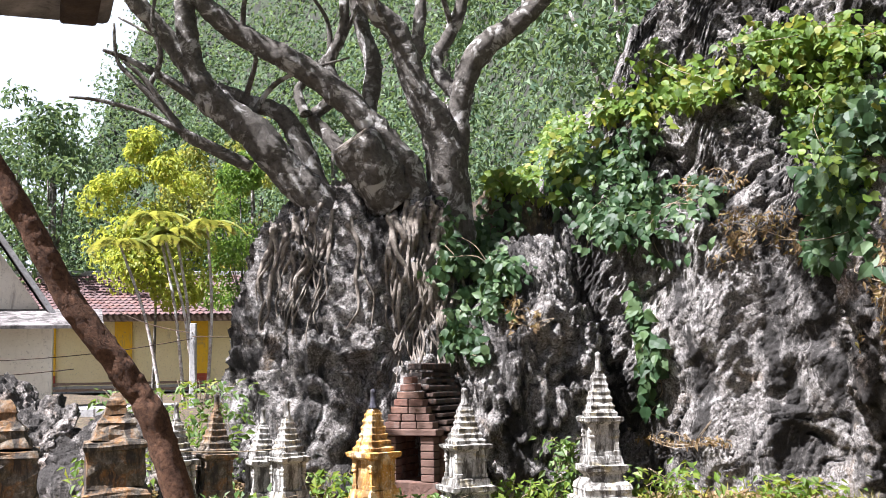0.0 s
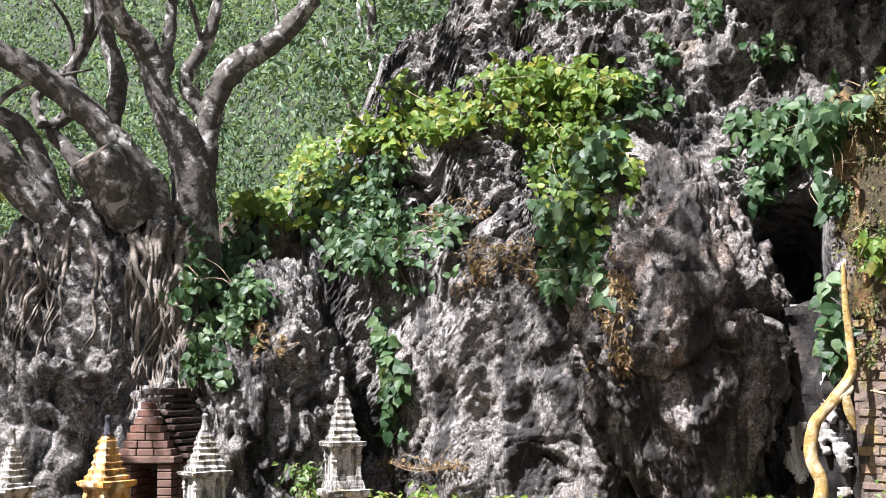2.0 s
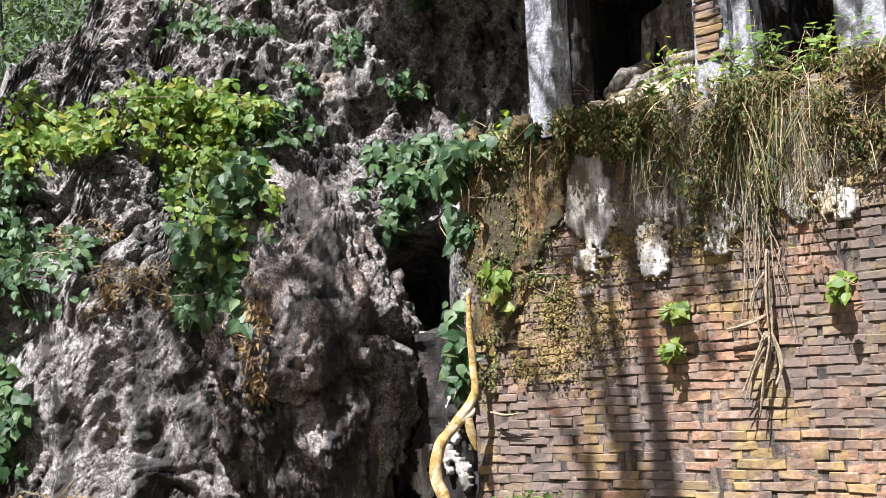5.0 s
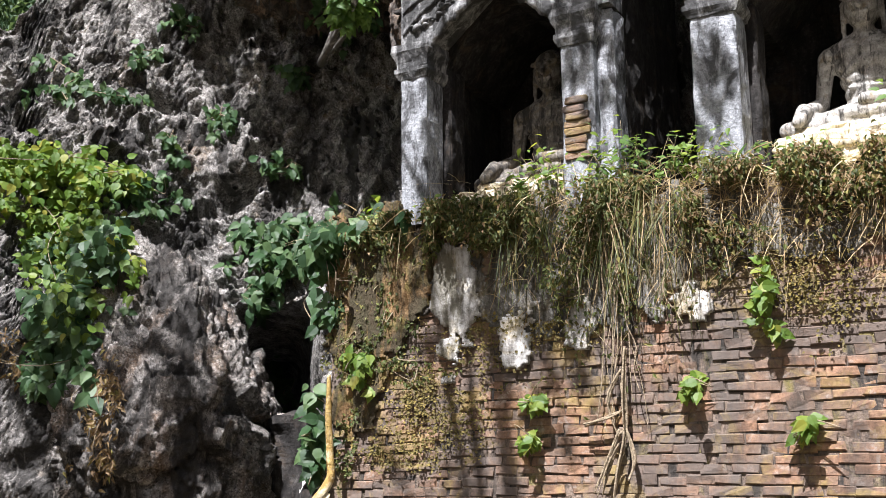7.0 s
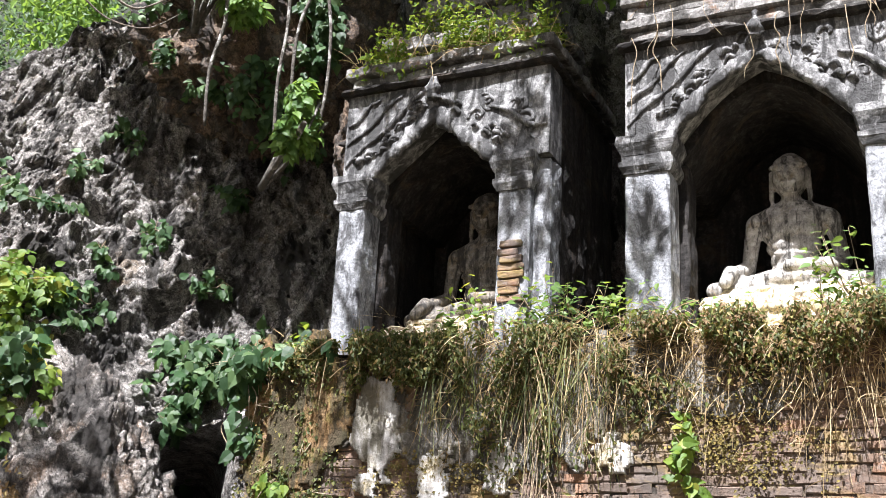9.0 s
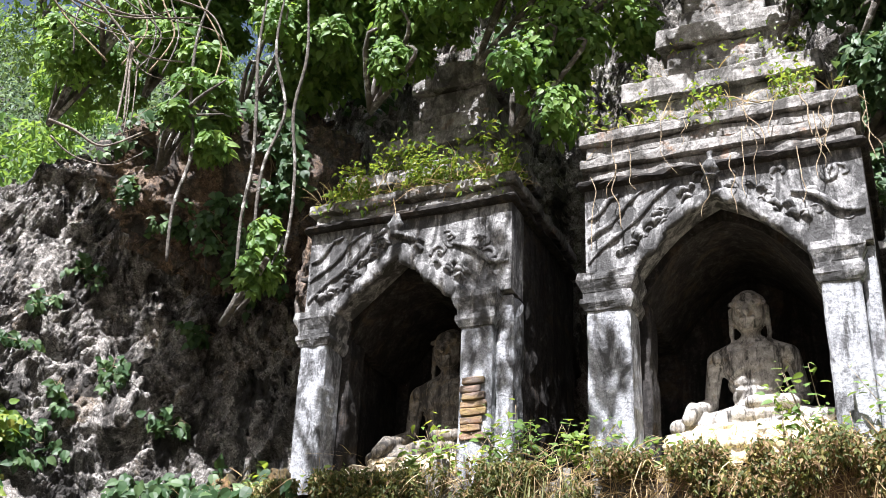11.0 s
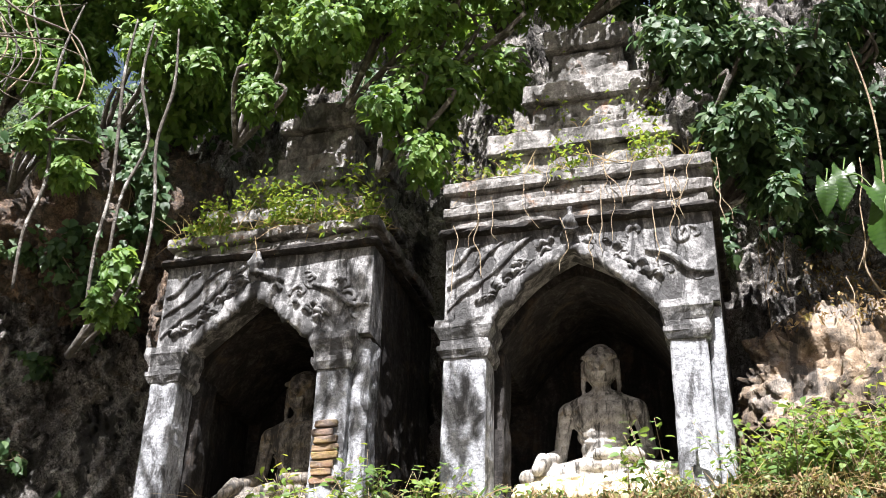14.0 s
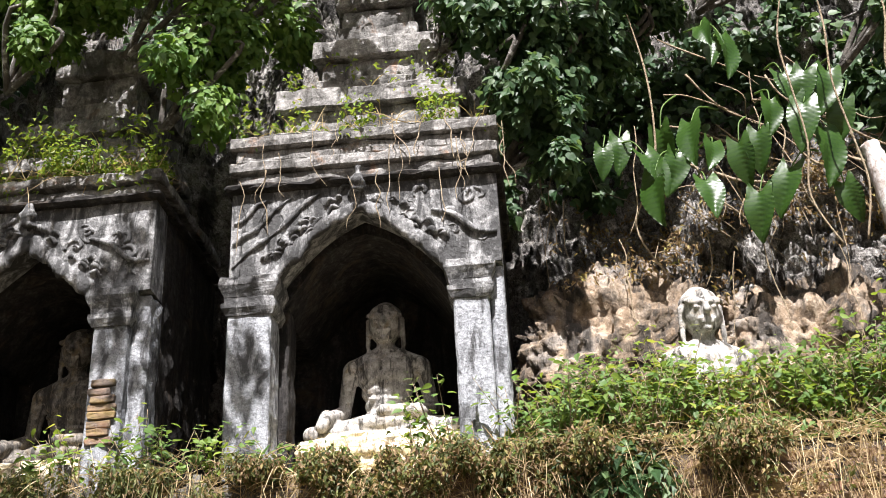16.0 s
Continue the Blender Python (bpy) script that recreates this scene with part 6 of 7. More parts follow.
# ---- canopy over the cliff ----
def canopy(name, spots, material, label, size, per, seed, category="tree", back=1.0):
    rng = np.random.default_rng(seed)
    for az, el, r, rx, rz in spots:
        r *= back
        c = np.array(polar(az, r, 1 + r * math.tan(radians(el))))
        t = root(name, Matrix.Translation(c), label, category, group="foliage on the cliff top")
        P, N = [], []
        for k in range(9):
            sub = rng.normal(0, 0.5, 3) * [rx, rx * 0.6, rz]
            p, nn = blob_points(rng, per // 9, sub, np.array([rx, rx * 0.8, rz]) * rng.uniform(0.3, 0.55), 0.35)
            P.append(p), N.append(nn)
        v, f = leaves(np.concatenate(P), np.concatenate(N) + [-0.5, -0.5, 0], size, rng, 0.5, 0.14, 0.7, 0.55, True)
        thing_np("crown", v, f, material, smooth=False, parent=t)
        tubes = [tube_arrays([np.array([0, 0.5, -rz * 1.2]), rng.normal(0, 0.15, 3), rng.normal(0, 0.5, 3) * [rx, rx, rz]], [0.03, 0.02, 0.006], 6, 0.1, 1, 4) for k in range(5)]
        b = new("branch", tube_mesh("branch", tubes, BARK))
        b.parent = t


can_label = "dense green bush hanging from the cliff top"
canopy("bush", [(28, 39.5, 8.6, 1.0, 0.6), (34, 40, 8.2, 1.1, 0.7), (32.8, 35.6, 8.2, 0.7, 0.6), (38.5, 41.5, 8.0, 0.9, 0.6), (44, 41.5, 7.8, 0.8, 0.6), (30, 43.5, 8.4, 1.0, 0.6), (27, 35.5, 8.6, 0.6, 0.5), (36.5, 37.5, 8.0, 0.6, 0.5)], CANOPY, can_label, 0.09, 4800, 51, back=1.08)
canopy("bush", [(47.5, 39.5, 7.5, 0.65, 0.55), (50.0, 36, 7.4, 0.5, 0.5), (52.5, 40, 7.3, 0.6, 0.45), (57.5, 42.3, 7.3, 0.65, 0.35), (41, 36.5, 7.8, 0.35, 0.45), (48.5, 43.5, 7.6, 0.8, 0.4)], CANOPY, can_label, 0.08, 3200, 52)
canopy("bush", [(66.5, 39.5, 7.1, 0.6, 0.55), (68.5, 35.5, 7.1, 0.45, 0.55), (71.5, 36, 7.3, 0.55, 0.55), (75.8, 37.5, 7.7, 0.6, 0.4), (69.8, 32.5, 7.1, 0.28, 0.35), (83, 38.5, 8.0, 0.8, 0.35), (90, 35, 8.0, 0.5, 0.5), (63, 42.5, 7.3, 0.6, 0.4), (78, 42, 7.8, 0.8, 0.4)], IVY, "dark glossy climber curtain beside a shrine roof", 0.09, 2700, 53)
canopy("bush", [(24.2, 37.5, 9.2, 0.8, 0.6), (22, 33, 10.0, 0.6, 0.5), (28.7, 31.5, 8.4, 0.4, 0.3), (33.6, 24.8, 8.0, 0.2, 0.35), (45, 45, 8.4, 1.3, 0.5), (60, 46, 7.8, 1.3, 0.5), (75, 44, 7.4, 1.1, 0.5), (20, 38, 11, 1.0, 0.8)], CANOPY, can_label, 0.085, 2400, 54)

# slim trunks and pale lianas under the canopy
rng = np.random.default_rng(61)
for k in range(16):
    az = (28.5, 33.0, 31.8, 34.5)[k] if k < 4 else rng.uniform(20, 31) if k < 12 else rng.uniform(70, 90)
    el0, el1 = (24, 37) if k < 4 else (33, 42) if k < 12 else (24, 36)
    r = 8.4 if k < 12 else 7.4
    P = []
    for q in range(6):
        t = q / 5
        e = el0 + (el1 - el0) * t
        wob = 0.25 if k < 4 else 1.3 if k < 12 else 0.5
        P.append(polar(az + rng.normal(0, wob), r - 0.25 * t, 1 + r * math.tan(radians(e)))[:])
    rad = 0.015 if k < 4 else 0.008
    v, f = tube_arrays(np.array(P) - P[0], [rad] * 5 + [rad * 0.5], 7, 0.1, k, 6)
    ob = new("liana", tube_mesh("liana", [(v, f)], BARK if k < 8 else TWIG))
    ob.location = P[0]
    tagged(ob, "pale woody liana hanging before the cliff", "climbing plant", group="lianas")


# bare arching branch that hangs before the cliff
ARCS = [
    [(17.8, 36.6), (20.1, 37.2), (22.6, 38.5), (25.6, 39.7)],
    [(17.9, 37.2), (19.8, 36.4), (21.9, 35.7), (24.3, 35.4), (26.2, 36.1)],
    [(19.1, 36.4), (20.4, 35.7), (23.7, 35.2), (27.9, 36.0)],
    [(21.9, 35.7), (23.5, 34.9), (25.1, 33.7), (27.7, 33.7)],
    [(20.8, 29.8), (22.2, 29.3), (24.0, 29.0), (25.9, 30.0)],
    [(20.1, 37.3), (22.3, 37.4), (24.3, 37.6), (28.0, 38.8)],
    [(21.1, 38.1), (23.3, 37.6), (25.2, 36.7), (28.3, 36.3), (29.6, 35.3)],
    [(24.2, 34.0), (24.4, 32.3), (24.4, 30.4)],
    [(24.5, 34.2), (24.7, 32.7), (24.8, 30.3)]]
bare = root("bare_branch", Matrix.Translation(polar(20, 7.2, 7.0)), "bare pale arching branches hanging before the cliff", "branch")
for k, arc in enumerate(ARCS):
    for q in range(2):
        P = [np.array(polar(az + 0.5 * q, 7.2 + 0.15 * q, 1 + 7.2 * math.tan(radians(el - 0.35 * q)))) - np.array(polar(20, 7.2, 7.0)) + rng.normal(0, 0.012, 3) for az, el in arc]
        v, f = tube_arrays(P, [0.012 - 0.004 * q - 0.006 * i / (len(P) - 1) for i in range(len(P))], 7, 0.1, k, 6)
        ob = new("twig", tube_mesh("twig", [(v, f)], ROOT))
        ob.parent = bare


# ---- tree that overhangs the court, behind and above the viewer ----
def court_tree():
    rng = np.random.default_rng(78)
    t = root("tree", Matrix.Translation((-5.5, -2.0, -0.6)), "broad leafy tree overhanging the court", "tree")
    o = np.array([-5.5, -2.0, -0.6])
    heads = [(-1.2, 5.0, 8.0), (0.6, 3.6, 8.3), (0.0, 0.8, 8.0), (-0.4, 6.6, 7.6), (2.45, 4.65, 8.3)]
    tr = new("trunk", tube_mesh("trunk", [tube_arrays([(0, 0, -0.2), (0.2, 0.4, 3), (0.6, 1.2, 6.0)], [0.32, 0.26, 0.2], 12, 0.08, 1, 8)], BARK))
    tr.parent = t
    for h in heads:
        a, b = np.array([0.6, 1.2, 5.9]), np.array(h) - o
        m = (a + b) / 2 + [0, 0, 0.5]
        l = new("limb", tube_mesh("limb", [tube_arrays([a, m, b], [0.15, 0.09, 0.03], 9, 0.08, 2, 8)], BARK))
        l.parent = t
        for k in range(7):
            c = b + rng.normal(0, 0.8, 3) * [1, 1, 0.3]
            l2 = new("twig", tube_mesh("twig", [tube_arrays([m * 0.3 + b * 0.7, (b + c) / 2 + rng.normal(0, 0.15, 3), c], [0.035, 0.02, 0.008], 6, 0.08, 2, 5)], BARK))
            l2.parent = t
            p, nn = blob_points(rng, 110 if h[0] > 2 else 46, c, (0.4, 0.4, 0.2), 0.2)
            v, f = leaves(p, nn, 0.15, rng, 0.7)
            thing_np("foliage", v, f, CANOPY, smooth=False, parent=t)


court_tree()

# ---- houses and trees beyond the court ----
def plain_paint(name, a, b, dirt=(0.25, 0.22, 0.18)):
    return stone(name, a, b, tuple(min(1, c * 1.05) for c in b), 0.6, stain=dirt, relief=0.1, streak=1.5, stain_at=(0.28, 0.42))


YELLOW = plain_paint("cream_yellow_paint", (0.78, 0.68, 0.4), (0.84, 0.75, 0.48))
GOLD = plain_paint("golden_paint", (0.75, 0.45, 0.03), (0.8, 0.5, 0.04))
CREAM = plain_paint("cream_paint", (0.62, 0.58, 0.48), (0.7, 0.66, 0.56))
REDPAINT = plain_paint("red_paint", (0.3, 0.06, 0.04), (0.36, 0.08, 0.05))
ROOFTILE = bricky("roof_tile", (0.17, 0.085, 0.07), (0.23, 0.12, 0.1), (0.3, 0.18, 0.15), soot=(0.14, 0.1, 0.1))
GREYROOF = stone("fibre_cement_roof", (0.14, 0.13, 0.12), (0.24, 0.22, 0.21), (0.34, 0.32, 0.31), 0.6, relief=0.2)
CONCRETE = stone("concrete", (0.25, 0.25, 0.24), (0.4, 0.4, 0.39), (0.5, 0.5, 0.49), 0.8, relief=0.3, stain_at=(0.3, 0.4))
DARKWOOD = barky("dark_wood", (0.03, 0.02, 0.015), (0.09, 0.06, 0.04))


def hall():
    """Long low hall, cream walls with golden pilasters, tiled roof; local x runs along it, it faces -y."""
    h = root("hall", Matrix.Translation((-11.8, 48.6, 0.35)) @ Matrix.Rotation(radians(12), 4, "Z"), "long low cream and gold temple hall with a red tiled roof", "house")
    bm = bmesh.new()
    box(bm, -9, 9, 0, 6, 0, 3.1, 0.02)
    part("wall", bm, YELLOW, h)
    bm = bmesh.new()
    box(bm, -9.1, 9.1, -0.06, 6.1, 0, 0.3)
    part("plinth", bm, CONCRETE, h)
    for x in (-8.2, -5.0, -1.9, 1.25, 4.4, 7.5):
        bm = bmesh.new()
        box(bm, x - 0.36, x + 0.36, -0.14, -0.003, 0.75, 3.05, 0.02)
        part("pilaster", bm, GOLD, h)
        bm = bmesh.new()
        box(bm, x - 0.36, x + 0.36, -0.15, -0.004, 0.301, 0.748, 0.02)
        part("pilaster_foot", bm, REDPAINT, h)
    bm = bmesh.new()
    box(bm, -9.9, 9.9, -1.15, -1.0, 2.95, 3.2)
    part("eave_board", bm, DARKWOOD, h)
    bm = bmesh.new()
    prism(bm, [(-1.1, 3.1), (3.0, 5.05), (7.1, 3.1), (7.1, 3.2), (3.0, 5.2), (-1.1, 3.22)], -9.8, 9.8)
    bmesh.ops.rotate(bm, verts=bm.verts[:], cent=(0, 0, 0), matrix=Matrix.Rotation(radians(90), 3, "Z"))
    bmesh.ops.recalc_face_normals(bm, faces=bm.faces[:])
    part("roof", bm, DARKWOOD, h)
    # scalloped tiles in courses, the slope that is seen
    rows, cols = 15, 76
    V, F = [], []
    for r in range(rows):
        y0 = -1.15 + 4.15 * r / rows
        z0 = 3.2 + 2.03 * r / rows
        for c in range(cols):
            x = -9.8 + 19.6 * (c + 0.5 * (r % 2)) / cols
            w = 19.6 / cols * 0.48
            k = len(V)
            V += [(x - w, y0 + 0.36, z0 + 0.19), (x + w, y0 + 0.36, z0 + 0.19), (x + w, y0 + 0.04, z0 + 0.09), (x, y0 - 0.06, z0 + 0.04), (x - w, y0 + 0.04, z0 + 0.09), (x, y0 - 0.06, z0 + 0.0)]
            F += [(k, k + 4, k + 3, k + 2, k + 1), (k + 4, k + 5, k + 3), (k + 3, k + 5, k + 2)]
    me = bpy.data.meshes.new("roof_tiles")
    me.from_pydata(V, [], F)
    me.materials.append(ROOFTILE)
    ob = new("roof_tiles", me)
    ob.parent = h
    tagged(ob, "courses of scalloped red-brown tiles", kind="stuff")
    bm = bmesh.new()
    box(bm, -9.9, 9.9, 2.85, 3.15, 5.18, 5.42, 0.03)
    part("ridge", bm, CONCRETE, h)
    for k in range(2):
        bm = bmesh.new()
        box(bm, -8, 8, -2.2 + 0.2 * k, -2.1 + 0.2 * k, 0.1 + 0.25 * k, 0.2 + 0.25 * k)
        part("rail", bm, DARKWOOD, h)
    return h


hall()


def gable_house():
    """Cream house with a steep grey sheet roof, its gable towards the court, and a lean-to."""
    h = root("house", Matrix.Translation((-12.1, 28.6, 0.2)) @ Matrix.Rotation(radians(18), 4, "Z"), "cream gabled house with a grey sheet roof and lean-to", "house")
    bm = bmesh.new()
    prism(bm, [(-3, 0), (-3, 2.9), (0.1, 5.0), (1.7, 2.7), (1.7, 0)], 0.6, 6)
    part("wall", bm, CREAM, h)
    for k, (a, b) in enumerate((((-3.4, 2.6), (0.15, 5.25)), ((0.15, 5.25), (2.0, 2.45)))):
        bm = bmesh.new()
        prism(bm, [a, b, (b[0], b[1] + 0.09), (a[0], a[1] + 0.09)], 0.1, 6.2)
        part("roof", bm, GREYROOF, h)
    bm = bmesh.new()
    prism(bm, [(0.2, 5.2), (2.05, 2.4), (2.15, 2.5), (0.2, 5.42)], 0.02, 0.098)
    part("bargeboard", bm, CONCRETE, h)
    bm = bmesh.new()
    box(bm, -3, 2.1, -1.2, 0.598, 0, 2.05)
    part("annex", bm, CREAM, h)
    bm = bmesh.new()
    prism(bm, [(-1.9, 2.0), (0.65, 2.55), (0.65, 2.62), (-1.9, 2.08)], -3.2, 3.3)
    bmesh.ops.rotate(bm, verts=bm.verts[:], cent=(0, 0, 0), matrix=Matrix.Rotation(radians(90), 3, "Z"))
    for v in bm.verts:
        v.co.x = -v.co.x
        v.co.y = v.co.y
    bmesh.ops.recalc_face_normals(bm, faces=bm.faces[:])
    part("porch_roof", bm, GREYROOF, h)
    return h


gable_house()

bm = bmesh.new()
box(bm, -9.2, -6.9, 26.2, 29.5, 0.05, 0.3, 0.03)
pv = part("pavement", bm, CONCRETE)
tagged(pv, "pale concrete path slab", "path", kind="structure")

post = root("concrete_post", Matrix.Translation((-6.5, 29.3, 0.2)), "slim grey concrete post carrying cables", "post")
bm = bmesh.new()
box(bm, -0.09, 0.09, -0.09, 0.09, -0.2, 2.15, 0.02, (0.85, 0.85))
part("shaft", bm, CONCRETE, post)
for k, (a, b, sag) in enumerate((((-6.5, 29.2, 1.95), (-16, 24, 1.9), 0.5), ((-6.5, 29.2, 2.1), (-9.5, 33, 2.9), 0.1), ((-6.5, 29.2, 2.0), (2, 30, 2.8), 0.3), ((-8.5, 26, 1.2), (-16, 22, 1.5), 0.3))):
    a, b = np.array(a), np.array(b)
    P = [a + (b - a) * t - np.array([0, 0, sag * 4 * t * (1 - t)]) for t in np.linspace(0, 1, 7)]
    cb = new("cable", tube_mesh("cable", [tube_arrays(P, [0.012] * 7, 5, 0, 0, 3)], DARKWOOD))
    tagged(cb, "thin dark sagging cable", "cable", group="cables")


def palm(place, height, lean, seed, label):
    rng = np.random.default_rng(seed)
    p = root("palm_tree", Matrix.Translation(place), label, "tree", group="palms by the hall")
    top = np.array([lean[0], lean[1], height])
    tr = new("trunk", tube_mesh("trunk", [tube_arrays([(0, 0, -0.3), top * 0.5 + [0.15, 0, 0], top], [0.06, 0.045, 0.04], 9, 0.06, seed, 6)], PALEBARK))
    tr.parent = p
    for k in range(13):
        a = rng.uniform(0, 2 * math.pi)
        out = np.array([math.cos(a), math.sin(a), 0])
        L = rng.uniform(0.7, 1.2)
        P = [top + out * L * t + np.array([0, 0, L * (0.75 * t - 1.05 * t * t)]) for t in np.linspace(0, 1, 9)]
        base, nrm = [], []
        side = np.cross(out, [0, 0, 1])
        V, F = [], []
        for q in range(8):
            for s in (-1, 1):
                for w in np.linspace(0, 1, 4)[:-1]:
                    b = P[q] * (1 - w) + P[q + 1] * w
                    ln = 0.3 * math.sin(math.pi * (0.1 + 0.85 * (q + w) / 8)) + 0.06
                    tip = b + side * s * ln * 0.8 + out * ln * 0.45 - np.array([0, 0, ln * 0.35])
                    i = len(V)
                    V += [b, (b + tip) / 2 + out * 0.05 + [0, 0, 0.03], tip, (b + tip) / 2 - out * 0.03]
                    F.append((i, i + 1, i + 2, i + 3))
        thing_np("frond", np.array(V), np.array(F), PALMLEAF, smooth=False, parent=p)
    return p


palm_label = "slim palm with yellow-green sunlit fronds"
palm((-7.3, 33.2, 0.3), 4.7, (-0.9, 0), 1, palm_label)
palm((-7.5, 33.6, 0.3), 5.0, (-0.5, 0), 2, palm_label)
palm((-7.1, 33.8, 0.3), 5.2, (0.0, 0), 3, palm_label)
palm((-8.2, 33.0, 0.3), 4.6, (-1.3, 0), 4, palm_label)
palm((-7.8, 34.0, 0.3), 5.5, (-0.9, 0), 5, palm_label)


def far_tree(place, height, width, seed, material, label, n=2600, leaf=0.32, stem=0.3):
    rng = np.random.default_rng(seed)
    t = root("tree", Matrix.Translation(place), label, "tree", group="trees beyond the court")
    tr = new("trunk", tube_mesh("trunk", [tube_arrays([(0, 0, -0.5), (0.1, 0, height * 0.4), (0, 0.1, height * 0.8)], [stem, stem * 0.66, stem * 0.2], 9, 0.1, seed, 5)] + [tube_arrays([(0.1, 0, height * 0.35), (rng.normal(0, width * 0.3), rng.normal(0, width * 0.3), height * 0.7)], [stem * 0.4, stem * 0.1], 7, 0.1, seed, 5) for k in range(4)], BARK))
    tr.parent = t
    P, N = [], []
    for k in range(26):
        h = rng.uniform(0.35, 1.0)
        w = width * (0.35 + 0.65 * math.sin(math.pi * min(1, h * 0.85 + 0.1)))
        c = np.array([rng.normal(0, 0.45) * w, rng.normal(0, 0.45) * w, h * height])
        p, nn = blob_points(rng, n // 26, c, np.array([w, w, w * 0.7]) * rng.uniform(0.3, 0.55), 0.5)
        P.append(p), N.append(nn)
    v, f = leaves(np.concatenate(P), np.concatenate(N), leaf, rng, 0.5)
    thing_np("crown", v, f, material, smooth=False, parent=t)


far_tree((-10.0, 38.8, 0.4), 9.0, 2.1, 83, YELLOWLEAF, "yellow-green sunlit tree beside the palms", 9000, 0.2, 0.06)
far_tree((-7.6, 42.0, 0.4), 9.2, 1.7, 84, CANOPY, "dark green tree beside the crag", 4200, 0.18, 0.08)
far_tree((-17.5, 50, 0.5), 13, 3.2, 71, FARLEAF, "tall dark blue-green tree behind the houses")
far_tree((-20.5, 54, 0.5), 15, 3.6, 72, FARLEAF, "tall dark blue-green tree behind the houses")
far_tree((-25, 56, 0.5), 13, 4.0, 73, FARLEAF, "tall dark blue-green tree behind the houses")
far_tree((-13.2, 58, 0.4), 12.5, 3.0, 74, PALMLEAF, "bright yellow-green tree lit from behind", 3000, 0.28)
far_tree((-10.2, 60, 0.4), 14.5, 3.2, 75, PALMLEAF, "bright yellow-green tree lit from behind", 3000, 0.28)
far_tree((-6.0, 56, 0.4), 11.5, 2.6, 76, FARLEAF, "dark green tree beside the crag")
far_tree((-13.5, 60, 0.4), 14.0, 3.6, 77, FARLEAF, "dark green tree behind the hall")
far_tree((-3.5, 36, 0.4), 10.0, 2.2, 78, FARLEAF, "dense green tree behind the crag", 3000, 0.2)
far_tree((0.2, 34, 1.0), 13.5, 2.6, 79, FARLEAF, "dense green tree behind the crag", 3600, 0.2)
far_tree((3.6, 22, 2.0), 9.5, 2.2, 80, FARLEAF, "dense green tree behind the crag", 3600, 0.2)
far_tree((5.4, 20, 3.0), 8.5, 2.0, 81, FARLEAF, "dense green tree behind the crag", 3600, 0.18)
far_tree((7.0, 17, 5.0), 7.0, 1.8, 82, CANOPY, "dense green tree above the cliff", 3000, 0.16)


def hillside():
    """The wooded hill behind everything, with a rough leafy skin."""
    az, v = np.linspace(-26, 100, 160), np.linspace(0, 1, 46)
    A, V = np.meshgrid(az, v, indexing="ij")
    top = np.interp(A, [-26, -20, -17, -14, 0, 15, 40, 100], [3, 9, 26, 46, 46, 42, 38, 38])
    start = np.interp(A, [-26, -10, 0, 12, 40, 100], [95, 75, 50, 22, 16, 14])
    R = start + V * top * 1.0
    Z = -1 + V * top
    a = np.radians(A)
    P = np.stack([R * np.sin(a), R * np.cos(a), Z], -1).reshape(-1, 3)
    P = P + np.stack([0 * P[:, 0], 0 * P[:, 0], 1.6 * fbm(P * 0.16, 4, 9)], -1)
    n, m = A.shape
    i, j = np.meshgrid(np.arange(n - 1), np.arange(m - 1), indexing="ij")
    f = np.stack([i * m + j, (i + 1) * m + j, (i + 1) * m + j + 1, i * m + j + 1], -1).reshape(-1, 4)
    HILL = stone("wooded_slope", (0.02, 0.035, 0.018), (0.045, 0.07, 0.03), (0.08, 0.115, 0.05), 0.3, tint=(0.06, 0.09, 0.045))
    thing_np("hillside", P, f, HILL, "steep wooded hillside", "hill", kind="structure")
    rng = np.random.default_rng(91)
    keep = (P[:, 0] < P[:, 1] * 0.75)
    Q = P[keep]
    k = rng.integers(0, len(Q), 6500)
    C = Q[k] + rng.normal(0, 1.0, (len(k), 3)) + [0, 0, 0.6]
    P2 = (C[:, None] + rng.normal(0, 1, (len(C), 20, 3)) * np.array([0.9, 0.9, 0.8])).reshape(-1, 3)
    v, f = leaves(P2, np.tile([-0.3, -0.6, 0.8], (len(P2), 1)), np.clip(np.linalg.norm(P2[:, :2], axis=1) * 0.0065, 0.14, 0.5)[:, None], rng, 0.6)
    thing_np("forest", v, f, FARLEAF, "dense hazy green forest on the hillside", "forest", kind="stuff", smooth=False)


hillside()


def sky_backdrop():
    """Bright hazy sky low over the far end of the valley."""
    A, Z = np.meshgrid(np.radians(np.linspace(-50, 2, 40)), np.linspace(-5, 330, 12), indexing="ij")
    P = np.stack([800 * np.sin(A), 800 * np.cos(A), Z], -1).reshape(-1, 3)
    n, m = A.shape
    i, j = np.meshgrid(np.arange(n - 1), np.arange(m - 1), indexing="ij")
    f = np.stack([i * m + j, i * m + j + 1, (i + 1) * m + j + 1, (i + 1) * m + j], -1).reshape(-1, 4)
    haze, nt, b = shader("hazy_sky", 1.0, 0.0)
    em = nt.nodes.new("ShaderNodeEmission")
    em.inputs["Color"].default_value, em.inputs["Strength"].default_value = (0.86, 0.95, 1.0, 1), 0.34
    nt.links.new(em.outputs["Emission"], nt.nodes["Material Output"].inputs["Surface"])
    thing_np("backdrop", P, f, haze, "pale bright hazy sky over the valley", "sky", kind="structure")


sky_backdrop()


